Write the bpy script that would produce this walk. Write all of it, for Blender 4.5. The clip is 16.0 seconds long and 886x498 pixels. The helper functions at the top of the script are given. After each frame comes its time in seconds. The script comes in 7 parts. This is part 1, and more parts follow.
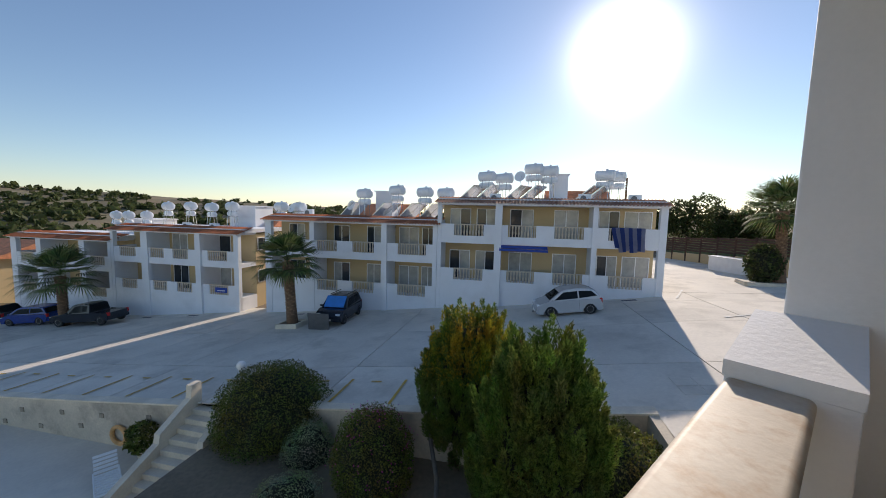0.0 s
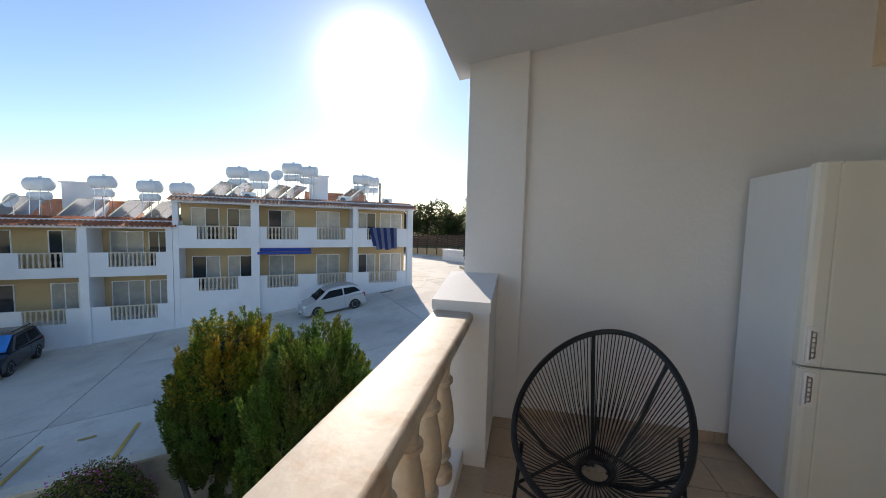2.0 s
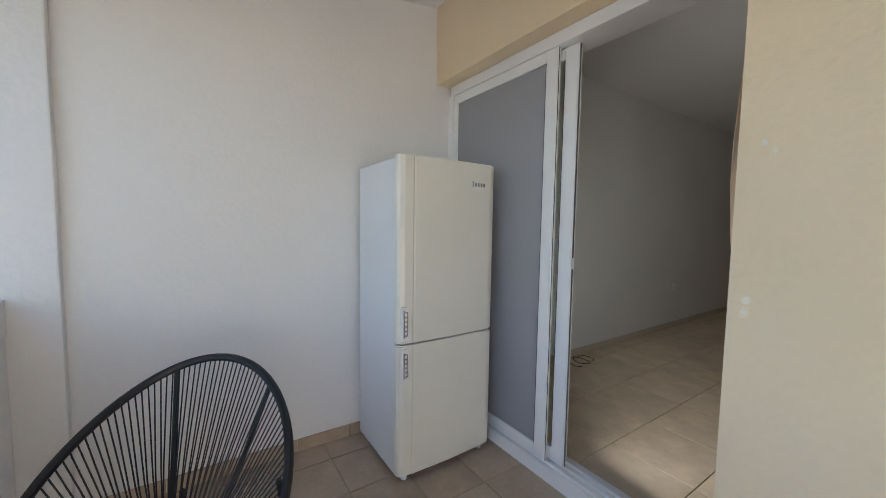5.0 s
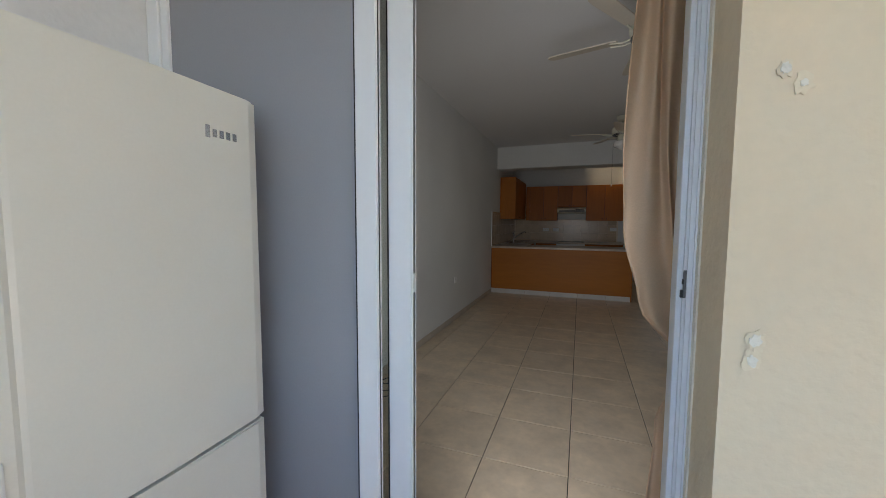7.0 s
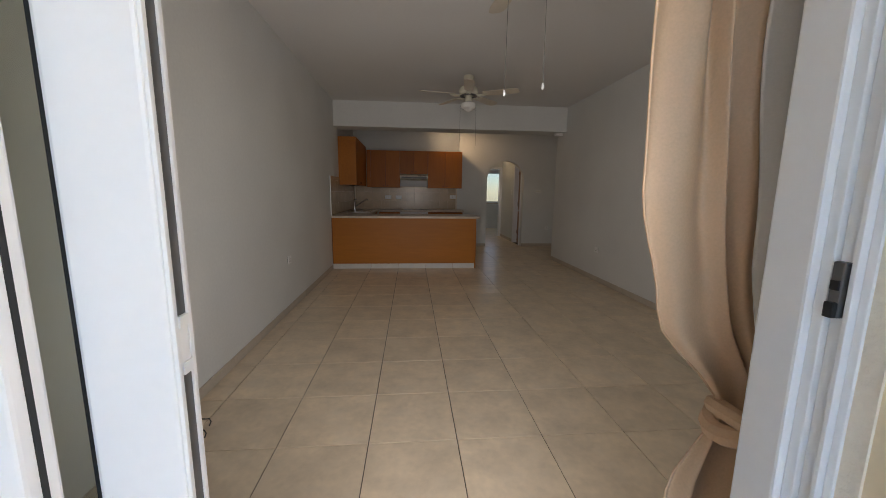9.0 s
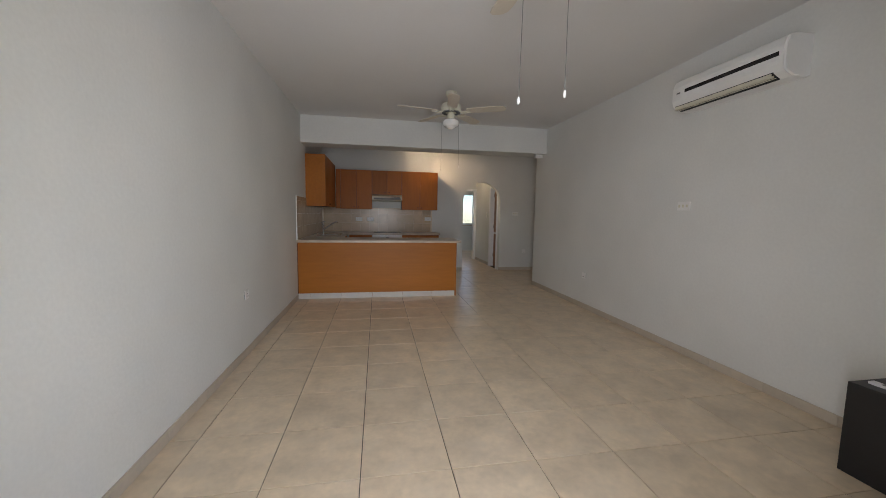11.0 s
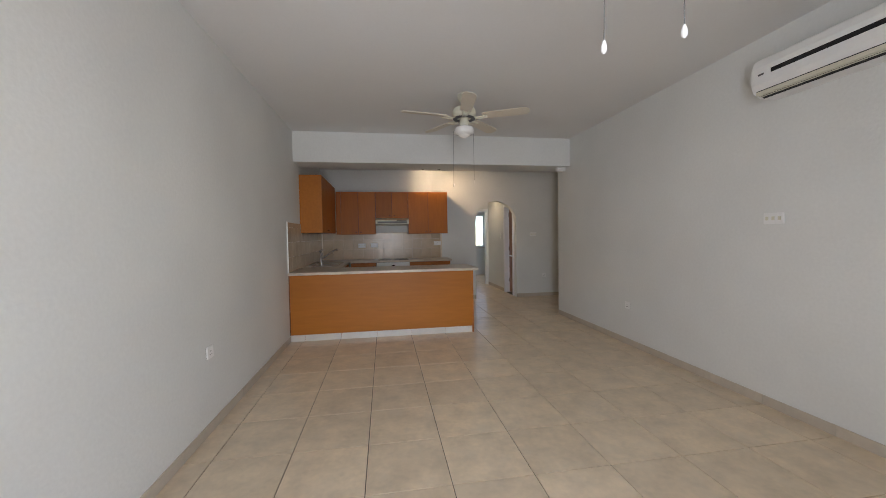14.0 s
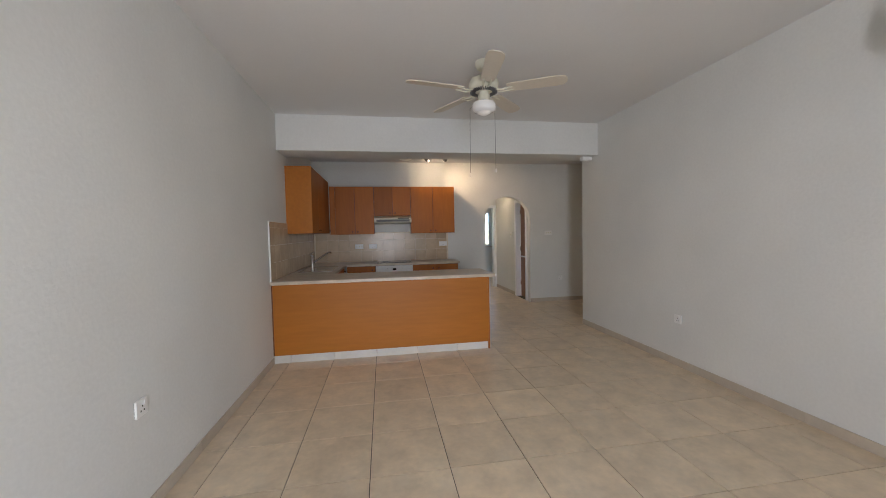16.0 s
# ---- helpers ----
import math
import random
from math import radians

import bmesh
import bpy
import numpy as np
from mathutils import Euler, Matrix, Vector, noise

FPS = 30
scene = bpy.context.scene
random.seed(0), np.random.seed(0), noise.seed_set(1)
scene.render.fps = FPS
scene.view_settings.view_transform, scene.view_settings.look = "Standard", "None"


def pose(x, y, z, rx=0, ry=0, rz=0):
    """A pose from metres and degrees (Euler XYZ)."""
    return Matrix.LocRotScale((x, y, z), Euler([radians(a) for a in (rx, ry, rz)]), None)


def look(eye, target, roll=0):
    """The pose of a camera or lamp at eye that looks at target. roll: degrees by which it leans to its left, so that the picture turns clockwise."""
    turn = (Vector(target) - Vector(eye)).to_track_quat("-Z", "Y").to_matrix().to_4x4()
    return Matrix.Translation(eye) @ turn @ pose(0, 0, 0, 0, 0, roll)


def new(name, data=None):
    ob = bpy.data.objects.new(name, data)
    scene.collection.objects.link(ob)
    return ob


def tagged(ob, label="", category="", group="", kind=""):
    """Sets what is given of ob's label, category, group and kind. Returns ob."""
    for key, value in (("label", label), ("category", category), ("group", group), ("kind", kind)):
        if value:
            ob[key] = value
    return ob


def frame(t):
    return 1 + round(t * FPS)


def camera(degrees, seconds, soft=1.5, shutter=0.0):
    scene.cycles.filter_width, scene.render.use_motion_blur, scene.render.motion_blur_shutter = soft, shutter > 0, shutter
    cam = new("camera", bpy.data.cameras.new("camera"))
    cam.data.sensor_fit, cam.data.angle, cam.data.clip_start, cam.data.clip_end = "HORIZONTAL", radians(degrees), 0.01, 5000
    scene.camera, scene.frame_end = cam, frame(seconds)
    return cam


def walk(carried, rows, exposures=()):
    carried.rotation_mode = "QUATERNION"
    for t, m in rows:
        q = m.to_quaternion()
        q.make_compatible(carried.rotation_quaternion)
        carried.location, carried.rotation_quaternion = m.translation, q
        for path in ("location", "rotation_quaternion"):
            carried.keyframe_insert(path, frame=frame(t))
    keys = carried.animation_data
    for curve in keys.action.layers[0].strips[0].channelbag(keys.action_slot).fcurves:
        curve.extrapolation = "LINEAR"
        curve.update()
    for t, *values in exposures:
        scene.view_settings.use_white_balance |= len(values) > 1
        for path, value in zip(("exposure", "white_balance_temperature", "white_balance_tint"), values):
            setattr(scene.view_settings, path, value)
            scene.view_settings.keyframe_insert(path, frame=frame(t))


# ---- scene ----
cam = camera(101.1, 16.0, soft=0.9)
PATH = [
    (0, (2.349, -2.343, 1.453), (1.026, -3.832, 1.265), 1.4),
    (0.5, (2.492, -2.324, 1.437), (0.882, -3.499, 1.274), 1.4),
    (1, (2.579, -2.196, 1.43), (0.812, -3.124, 1.294), 1.4),
    (1.5, (2.711, -2.118, 1.422), (0.838, -2.809, 1.296), 1.5),
    (2, (2.807, -2.103, 1.411), (0.858, -2.527, 1.263), 1.4),
    (2.5, (2.926, -2.106, 1.401), (0.932, -2.169, 1.25), 1.4),
    (3, (2.959, -2.075, 1.394), (0.978, -1.84, 1.258), 1.2),
    (3.5, (2.922, -2.041, 1.377), (0.982, -1.576, 1.239), 1.1),
    (4, (2.768, -1.912, 1.381), (0.889, -1.243, 1.243), 1.0),
    (4.2, (2.685, -1.845, 1.38), (0.83, -1.1, 1.238), 0.9),
    (6.3, (1.887, -1.127, 1.4), (0.759, 0.52, 1.284), 0.4),
    (6.5, (1.803, -1.061, 1.394), (0.761, 0.642, 1.275), 0.2),
    (7, (1.619, -0.937, 1.375), (0.918, 0.93, 1.228), 0.3),
    (7.5, (1.582, -0.765, 1.383), (1.187, 1.183, 1.167), 0.2),
    (8, (1.546, -0.553, 1.368), (1.296, 1.416, 1.129), 0.4),
    (8.5, (1.438, -0.382, 1.359), (1.345, 1.595, 1.068), 0.7),
    (9, (1.351, -0.249, 1.333), (1.524, 1.72, 1.025), 0.7),
    (11.3, (1.207, 0.287, 1.359), (1.573, 2.248, 1.218), 0.7),
    (11.5, (1.215, 0.319, 1.36), (1.589, 2.282, 1.261), 0.5),
    (12, (1.264, 0.449, 1.365), (1.589, 2.423, 1.344), 0.1),
    (12.5, (1.258, 0.601, 1.376), (1.515, 2.584, 1.359), 0.0),
    (13, (1.178, 0.727, 1.4), (1.546, 2.693, 1.365), -0.4),
    (13.5, (1.204, 0.873, 1.38), (1.589, 2.834, 1.312), -0.7),
    (14, (1.252, 1.04, 1.377), (1.569, 3.013, 1.304), -0.9),
    (14.5, (1.184, 1.272, 1.381), (1.513, 3.243, 1.31), -0.9),
    (15, (1.157, 1.379, 1.379), (1.567, 3.336, 1.297), -0.9),
    (15.5, (1.246, 1.588, 1.408), (1.619, 3.552, 1.327), -1.2),
    (16, (1.234, 1.818, 1.42), (1.557, 3.79, 1.332), -1.2),
]
EXPOSURES = [(0, 0.52, 6950, 15), (1.5, 0.62, 6900, 14), (2.5, 1.16, 6950, 13), (4.2, 1.68, 6900, 13), (6.3, 2.12, 6400, 13), (7, 2.15, 6400, 13), (8, 2.48, 6700, 15), (9, 2.85, 6950, 17), (11.3, 3.7, 6350, 15), (13, 3.9, 6300, 15), (16, 4.22, 6250, 15.5)]
walk(cam, [(t, look(eye, target, roll)) for t, eye, target, roll in PATH], EXPOSURES)

# ---- sky, sun and daylight ----
SUN = Vector((-0.853, -0.373, 0.366)).normalized()
world = bpy.data.worlds.new("world")
scene.world = world
world.use_nodes = True
wn, wl = world.node_tree.nodes, world.node_tree.links
sky = wn.new("ShaderNodeTexSky")
sky.sky_type, sky.sun_disc = "NISHITA", False
sky.sun_elevation = math.asin(SUN.z)
sky.sun_rotation = math.atan2(SUN.x, SUN.y)
sky.air_density, sky.dust_density, sky.ozone_density = 1.0, 0.12, 3.4
glow_geo = wn.new("ShaderNodeTexCoord")
glow_dot = wn.new("ShaderNodeVectorMath")
glow_dot.operation = "DOT_PRODUCT"
glow_dot.inputs[1].default_value = SUN
wl.new(glow_geo.outputs["Generated"], glow_dot.inputs[0])
glow_max = wn.new("ShaderNodeMath")
glow_max.operation = "MAXIMUM"
glow_max.inputs[1].default_value = 0.0
wl.new(glow_dot.outputs["Value"], glow_max.inputs[0])
glow_pow = wn.new("ShaderNodeMath")
glow_pow.operation = "POWER"
glow_pow.inputs[1].default_value = 270.0
wl.new(glow_max.outputs[0], glow_pow.inputs[0])
glow_gain = wn.new("ShaderNodeMath")
glow_gain.operation = "MULTIPLY"
glow_gain.inputs[1].default_value = 14.0
wl.new(glow_pow.outputs[0], glow_gain.inputs[0])
glow_add = wn.new("ShaderNodeMixRGB")
glow_add.blend_type = "ADD"
glow_add.inputs[0].default_value = 1.0
wl.new(sky.outputs[0], glow_add.inputs[1])
wl.new(glow_gain.outputs[0], glow_add.inputs[2])
wl.new(glow_add.outputs[0], wn["Background"].inputs["Color"])
wn["Background"].inputs["Strength"].default_value = 0.10

sun_data = bpy.data.lights.new("sun", "SUN")
sun_data.energy, sun_data.angle, sun_data.color = 3.2, radians(0.53), (1.0, 0.91, 0.79)
sun = new("sun", sun_data)
sun.matrix_world = look(SUN * 60, (0, 0, 0))

# sky light that enters by the balcony door
door_sky = bpy.data.lights.new("door_daylight", "AREA")
door_sky.shape, door_sky.size, door_sky.size_y = "RECTANGLE", 0.54, 2.2
door_sky.energy, door_sky.color, door_sky.spread = 2.6, (0.96, 0.98, 1.0), radians(134)
new("door_daylight", door_sky).matrix_world = look((1.40, 0.31, 1.2), (2.1, 6.0, 1.0))

# ---- materials ----
def surf(name, base, rough=0.6, var=0.12, scale=1.6, fine=45.0, bump=0.08, metal=0.0, rand=0.0,
         stain=None, stain_amount=0.0, stain_scale=0.9, spec=0.5, stretch=(1, 1, 1), dist=0.01):
    """A surface with broad mottling, fine grain, optional stains and fine relief, in metres."""
    m = bpy.data.materials.new(name)
    m.use_nodes = True
    n, l = m.node_tree.nodes, m.node_tree.links
    b = n["Principled BSDF"]
    b.inputs["Roughness"].default_value, b.inputs["Metallic"].default_value = rough, metal
    b.inputs["Specular IOR Level"].default_value = spec
    tc = n.new("ShaderNodeTexCoord")
    mp = n.new("ShaderNodeMapping")
    mp.inputs["Scale"].default_value = stretch
    l.new(tc.outputs["Object"], mp.inputs["Vector"])
    info = n.new("ShaderNodeObjectInfo")
    shift = n.new("ShaderNodeVectorMath")
    shift.operation = "MULTIPLY_ADD"
    shift.inputs[1].default_value = (37.0, 37.0, 37.0) if rand else (0, 0, 0)
    l.new(info.outputs["Random"], shift.inputs[0])
    l.new(mp.outputs[0], shift.inputs[2])
    big, small = n.new("ShaderNodeTexNoise"), n.new("ShaderNodeTexNoise")
    for node, s, d in ((big, scale, 4.0), (small, fine, 6.0)):
        node.inputs["Scale"].default_value, node.inputs["Detail"].default_value = s, d
        l.new(shift.outputs[0], node.inputs["Vector"])
    lo, hi = [c * (1 - var) for c in base], [min(1, c * (1 + var)) for c in base]
    r1 = n.new("ShaderNodeValToRGB")
    r1.color_ramp.elements[0].position, r1.color_ramp.elements[1].position = 0.3, 0.7
    r1.color_ramp.elements[0].color, r1.color_ramp.elements[1].color = (*lo, 1), (*hi, 1)
    l.new(big.outputs["Fac"], r1.inputs[0])
    g = n.new("ShaderNodeMixRGB")
    g.blend_type = "MULTIPLY"
    g.inputs[0].default_value = min(1.0, var * 2.0)
    l.new(r1.outputs[0], g.inputs[1])
    l.new(small.outputs["Fac"], g.inputs[2])
    gain = n.new("ShaderNodeMixRGB")
    gain.blend_type = "MULTIPLY"
    gain.inputs[0].default_value = 1.0
    k = 1.0 + min(1.0, var * 2.0)
    gain.inputs[2].default_value = (k, k, k, 1)
    l.new(g.outputs[0], gain.inputs[1])
    out = gain.outputs[0]
    if stain is not None:
        sn = n.new("ShaderNodeTexNoise")
        sn.inputs["Scale"].default_value, sn.inputs["Detail"].default_value = stain_scale, 9.0
        sn.inputs["Roughness"].default_value = 0.62
        l.new(shift.outputs[0], sn.inputs["Vector"])
        rs = n.new("ShaderNodeValToRGB")
        rs.color_ramp.elements[0].position, rs.color_ramp.elements[1].position = 0.5, 0.72
        rs.color_ramp.elements[0].color = (0, 0, 0, 1)
        rs.color_ramp.elements[1].color = (stain_amount,) * 3 + (1,)
        l.new(sn.outputs["Fac"], rs.inputs[0])
        sm = n.new("ShaderNodeMixRGB")
        l.new(rs.outputs[0], sm.inputs[0])
        l.new(out, sm.inputs[1])
        sm.inputs[2].default_value = (*stain, 1)
        out = sm.outputs[0]
    if rand:
        hs = n.new("ShaderNodeHueSaturation")
        mr = n.new("ShaderNodeMapRange")
        mr.inputs["To Min"].default_value, mr.inputs["To Max"].default_value = 1 - rand, 1 + rand
        l.new(info.outputs["Random"], mr.inputs["Value"])
        l.new(mr.outputs[0], hs.inputs["Value"])
        l.new(out, hs.inputs["Color"])
        out = hs.outputs[0]
    l.new(out, b.inputs["Base Color"])
    if bump:
        bp = n.new("ShaderNodeBump")
        bp.inputs["Strength"].default_value, bp.inputs["Distance"].default_value = bump, dist
        l.new(small.outputs["Fac"], bp.inputs["Height"])
        l.new(bp.outputs[0], b.inputs["Normal"])
    return m


def glassy(name, tint, rough=0.02):
    m = bpy.data.materials.new(name)
    m.use_nodes = True
    b = m.node_tree.nodes["Principled BSDF"]
    b.inputs["Base Color"].default_value = (*tint, 1)
    b.inputs["Roughness"].default_value = rough
    b.inputs["Transmission Weight"].default_value = 1.0
    b.inputs["IOR"].default_value = 1.45
    return m


def lamp_glow(name, colour, strength):
    m = bpy.data.materials.new(name)
    m.use_nodes = True
    b = m.node_tree.nodes["Principled BSDF"]
    b.inputs["Base Color"].default_value = (0.9, 0.9, 0.88, 1)
    b.inputs["Emission Color"].default_value = (*colour, 1)
    b.inputs["Emission Strength"].default_value = strength
    return m


M = {}
M["plaster"] = surf("white_plaster", (0.735, 0.742, 0.715), 0.75, 0.05, 0.9, 45, 0.14)
M["ceiling"] = surf("ceiling_paint", (0.76, 0.755, 0.74), 0.8, 0.025, 0.6, 50, 0.05)
M["balcony_white"] = surf("balcony_plaster", (0.80, 0.80, 0.80), 0.7, 0.03, 0.9, 38, 0.22)
M["yellow"] = surf("yellow_render", (0.85, 0.70, 0.49), 0.75, 0.04, 1.1, 42, 0.25, stain=(0.83, 0.74, 0.55), stain_amount=0.45, stain_scale=1.7)
M["filler"] = surf("wall_filler", (0.86, 0.80, 0.68), 0.8, 0.06, 8, 90, 0.4)
M["tile"] = surf("floor_tile", (0.66, 0.535, 0.38), 0.30, 0.12, 5.5, 26, 0.04, rand=0.05, stain=(0.72, 0.61, 0.46), stain_amount=0.6, stain_scale=6.0)
M["grout"] = surf("grout", (0.10, 0.08, 0.06), 0.9, 0.15, 6, 90, 0.2)
M["skirting"] = surf("skirting_tile", (0.52, 0.455, 0.37), 0.4, 0.07, 4, 30, 0.03, rand=0.04)
M["plinth"] = surf("pale_plinth_tile", (0.72, 0.69, 0.63), 0.35, 0.06, 5, 30, 0.03, rand=0.03)
M["btile"] = surf("balcony_tile", (0.42, 0.325, 0.24), 0.5, 0.13, 4.5, 34, 0.08, rand=0.08, stain=(0.46, 0.37, 0.28), stain_amount=0.5, stain_scale=6)
M["bgrout"] = surf("balcony_grout", (0.42, 0.36, 0.29), 0.9, 0.15, 6, 90, 0.2)
M["cherry"] = surf("cherry_laminate", (0.40, 0.125, 0.014), 0.45, 0.14, 1.6, 30, 0.02, stretch=(1, 1, 0.12), rand=0.07, spec=0.3)
M["cherry_h"] = surf("cherry_panel", (0.42, 0.145, 0.016), 0.45, 0.13, 1.7, 26, 0.02, stretch=(0.12, 1, 1), spec=0.3)
# dark cherry for knobs and trim; on carcasses it paints shade in door gaps
M["cherry_trim_gap_shade"] = surf("cherry_trim_gap_shade", (0.13, 0.04, 0.012), 0.4, 0.08, 3, 40, 0.02)
M["worktop"] = surf("stone_laminate", (0.52, 0.44, 0.35), 0.3, 0.14, 7, 60, 0.02, stain=(0.66, 0.58, 0.48), stain_amount=0.6, stain_scale=14)
M["splash"] = surf("wall_tile", (0.52, 0.40, 0.27), 0.25, 0.10, 5, 30, 0.05, rand=0.06)
M["splash_grout"] = surf("wall_tile_grout", (0.74, 0.66, 0.54), 0.85, 0.08, 8, 80, 0.1)
M["alu"] = surf("white_aluminium", (0.88, 0.89, 0.90), 0.33, 0.02, 3, 60, 0.01)
M["rubber"] = surf("black_rubber", (0.02, 0.02, 0.02), 0.6, 0.1, 5, 60, 0.05)
M["screen"] = surf("grey_blind_glass", (0.33, 0.335, 0.36), 0.55, 0.05, 0.7, 160, 0.02)
M["pane"] = glassy("door_glass", (0.86, 0.93, 0.90))
M["fridge"] = surf("fridge_enamel", (0.80, 0.79, 0.72), 0.28, 0.025, 2.0, 140, 0.015, stain=(0.72, 0.66, 0.50), stain_amount=0.18, stain_scale=2.2)
M["fridge_side"] = surf("fridge_side", (0.80, 0.82, 0.84), 0.35, 0.02, 2.0, 180, 0.04)
M["white_plastic"] = surf("white_plastic", (0.86, 0.86, 0.84), 0.35, 0.03, 4, 60, 0.01)
M["cream_plastic"] = surf("cream_enamel", (0.70, 0.68, 0.55), 0.35, 0.04, 4, 60, 0.01)
M["blade"] = surf("fan_blade", (0.66, 0.60, 0.50), 0.4, 0.05, 3, 40, 0.01)
M["opal"] = surf("opal_glass", (0.86, 0.85, 0.82), 0.12, 0.02, 3, 40, 0.0)
M["black"] = surf("black_cord", (0.012, 0.012, 0.013), 0.45, 0.1, 6, 60, 0.05)
M["black_gloss"] = surf("black_gloss", (0.01, 0.01, 0.012), 0.15, 0.1, 6, 60, 0.0)
M["steel"] = surf("brushed_steel", (0.60, 0.60, 0.60), 0.25, 0.05, 4, 90, 0.02, metal=1.0)
M["dark_steel"] = surf("dark_metal", (0.16, 0.16, 0.16), 0.45, 0.1, 4, 60, 0.03, metal=0.6)
M["curtain"] = surf("tan_satin", (0.60, 0.40, 0.25), 0.5, 0.10, 2.5, 220, 0.12, dist=0.002)
M["lining"] = surf("curtain_lining", (0.66, 0.62, 0.57), 0.7, 0.05, 2.5, 240, 0.12, dist=0.002)
M["marble"] = surf("cream_cast_stone", (0.57, 0.495, 0.40), 0.6, 0.09, 3.0, 38, 0.12, stain=(0.44, 0.28, 0.16), stain_amount=0.8, stain_scale=9.0)
M["door_wood"] = surf("door_veneer", (0.24, 0.10, 0.035), 0.4, 0.12, 1.6, 28, 0.03, stretch=(1, 1, 0.12))


# ---- mesh helpers ----
def box(bm, x0, x1, y0, y1, z0, z1, bevel=0.0, m=None):
    co = [(x, y, z) for z in (z0, z1) for y in (y0, y1) for x in (x0, x1)]
    v = [bm.verts.new(m @ Vector(c) if m else c) for c in co]
    f = [bm.faces.new([v[i] for i in q]) for q in ((0, 2, 3, 1), (4, 5, 7, 6), (0, 1, 5, 4), (2, 6, 7, 3), (0, 4, 6, 2), (1, 3, 7, 5))]
    if bevel:
        edges = {e for face in f for e in face.edges}
        bmesh.ops.bevel(bm, geom=list(edges), offset=bevel, segments=2, affect="EDGES", profile=0.6)
    return bm


def lathe(bm, profile, segs=16, m=None):
    """Turn (radius, z) pairs about the z axis, with closed ends."""
    rings = []
    for r, z in profile:
        ring = [Vector((r * math.cos(2 * math.pi * i / segs), r * math.sin(2 * math.pi * i / segs), z)) for i in range(segs)]
        rings.append([bm.verts.new(m @ c if m else c) for c in ring])
    for a, b in zip(rings, rings[1:]):
        for i in range(segs):
            bm.faces.new((a[i], a[(i + 1) % segs], b[(i + 1) % segs], b[i]))
    bm.faces.new(list(reversed(rings[0])))
    bm.faces.new(rings[-1])
    return bm


def tube(bm, pts, radius, segs=8, closed=False):
    """A round bar along points; radius a number or one per point."""
    pts = [Vector(p) for p in pts]
    n = len(pts)
    radii = radius if isinstance(radius, (list, tuple)) else [radius] * n
    rings, up = [], Vector((0.13, 0.21, 0.97))
    for i, p in enumerate(pts):
        a = pts[(i - 1) % n] if closed or i else p
        b = pts[(i + 1) % n] if closed or i < n - 1 else p
        t = (b - a).normalized()
        s = t.cross(up)
        if s.length < 1e-3:
            s = t.cross(Vector((1, 0, 0)))
        s.normalize()
        w = s.cross(t)
        rings.append([bm.verts.new(p + radii[i] * (math.cos(2 * math.pi * k / segs) * s + math.sin(2 * math.pi * k / segs) * w)) for k in range(segs)])
    pairs = list(zip(rings, rings[1:])) + ([(rings[-1], rings[0])] if closed else [])
    for a, b in pairs:
        for k in range(segs):
            bm.faces.new((a[k], a[(k + 1) % segs], b[(k + 1) % segs], b[k]))
    if not closed:
        bm.faces.new(list(reversed(rings[0])))
        bm.faces.new(rings[-1])
    return bm


def prism(bm, outline, h0, h1, axis="y", m=None):
    """Extrude a flat outline of (a, b) pairs from h0 to h1 along an axis."""
    def at(a, b, h):
        c = Vector({"x": (h, a, b), "y": (a, h, b), "z": (a, b, h)}[axis])
        return m @ c if m else c
    lo = [bm.verts.new(at(a, b, h0)) for a, b in outline]
    hi = [bm.verts.new(at(a, b, h1)) for a, b in outline]
    n = len(outline)
    bm.faces.new(lo)
    bm.faces.new(list(reversed(hi)))
    for i in range(n):
        bm.faces.new((lo[i], hi[i], hi[(i + 1) % n], lo[(i + 1) % n]))
    return bm


def mesh_of(name, bm, material, smooth=False):
    bmesh.ops.recalc_face_normals(bm, faces=bm.faces[:])
    me = bpy.data.meshes.new(name)
    bm.to_mesh(me)
    bm.free()
    me.materials.append(material)
    if smooth:
        me.polygons.foreach_set("use_smooth", [True] * len(me.polygons))
        me.set_sharp_from_angle(angle=radians(40))
    return me


def part(name, bm, material, parent=None, label="", smooth=False):
    ob = new(name, mesh_of(name, bm, material, smooth))
    ob.parent = parent
    return tagged(ob, label) if label else ob


def thing(name, label, category, group="", m=None):
    ob = new(name)
    ob.empty_display_size = 0.1
    if m is not None:
        ob.matrix_basis = m
    return tagged(ob, label, category, group)


def structure(name, bm, material, label, category, smooth=False):
    return tagged(part(name, bm, material, None, "", smooth), label, category, kind="structure")


def block(*a, **k):
    return box(bmesh.new(), *a, **k)


# ---- the flat: walls, floor, ceiling ----
W, YB, CZ = 4.2, 8.7, 2.887
floor = structure("floor", block(0, 6.0, 0.15, 13.6, -0.2, -0.006), M["grout"], "pale beige ceramic tiled floor with dark joints", "floor")
structure("wall_west", block(-0.23, 0.0, 0.26, YB + 0.15, -0.2, 3.1), M["plaster"], "long white plastered party wall", "wall")
structure("wall_east", block(W, W + 0.2, 0.26, 6.9, -0.2, 3.1), M["plaster"], "long white plastered wall with sockets", "wall")
bm = block(1.9, W, 0.14, 0.26, -0.2, 3.1)
box(bm, 0, 1.9, 0.14, 0.26, 2.417, 3.1)
box(bm, -0.03, 0.0, 0.14, 0.26, -0.2, 3.1)
structure("wall_south", bm, M["plaster"], "white plastered wall round the balcony door", "wall")
bm = block(1.892, 5.24, -0.068, 0.14, -0.3, 3.2)
box(bm, 0.01, 1.892, -0.068, 0.14, 2.417, 3.2)
structure("wall_south_outer", bm, M["yellow"], "pale yellow rendered balcony wall with a deep lintel", "wall")
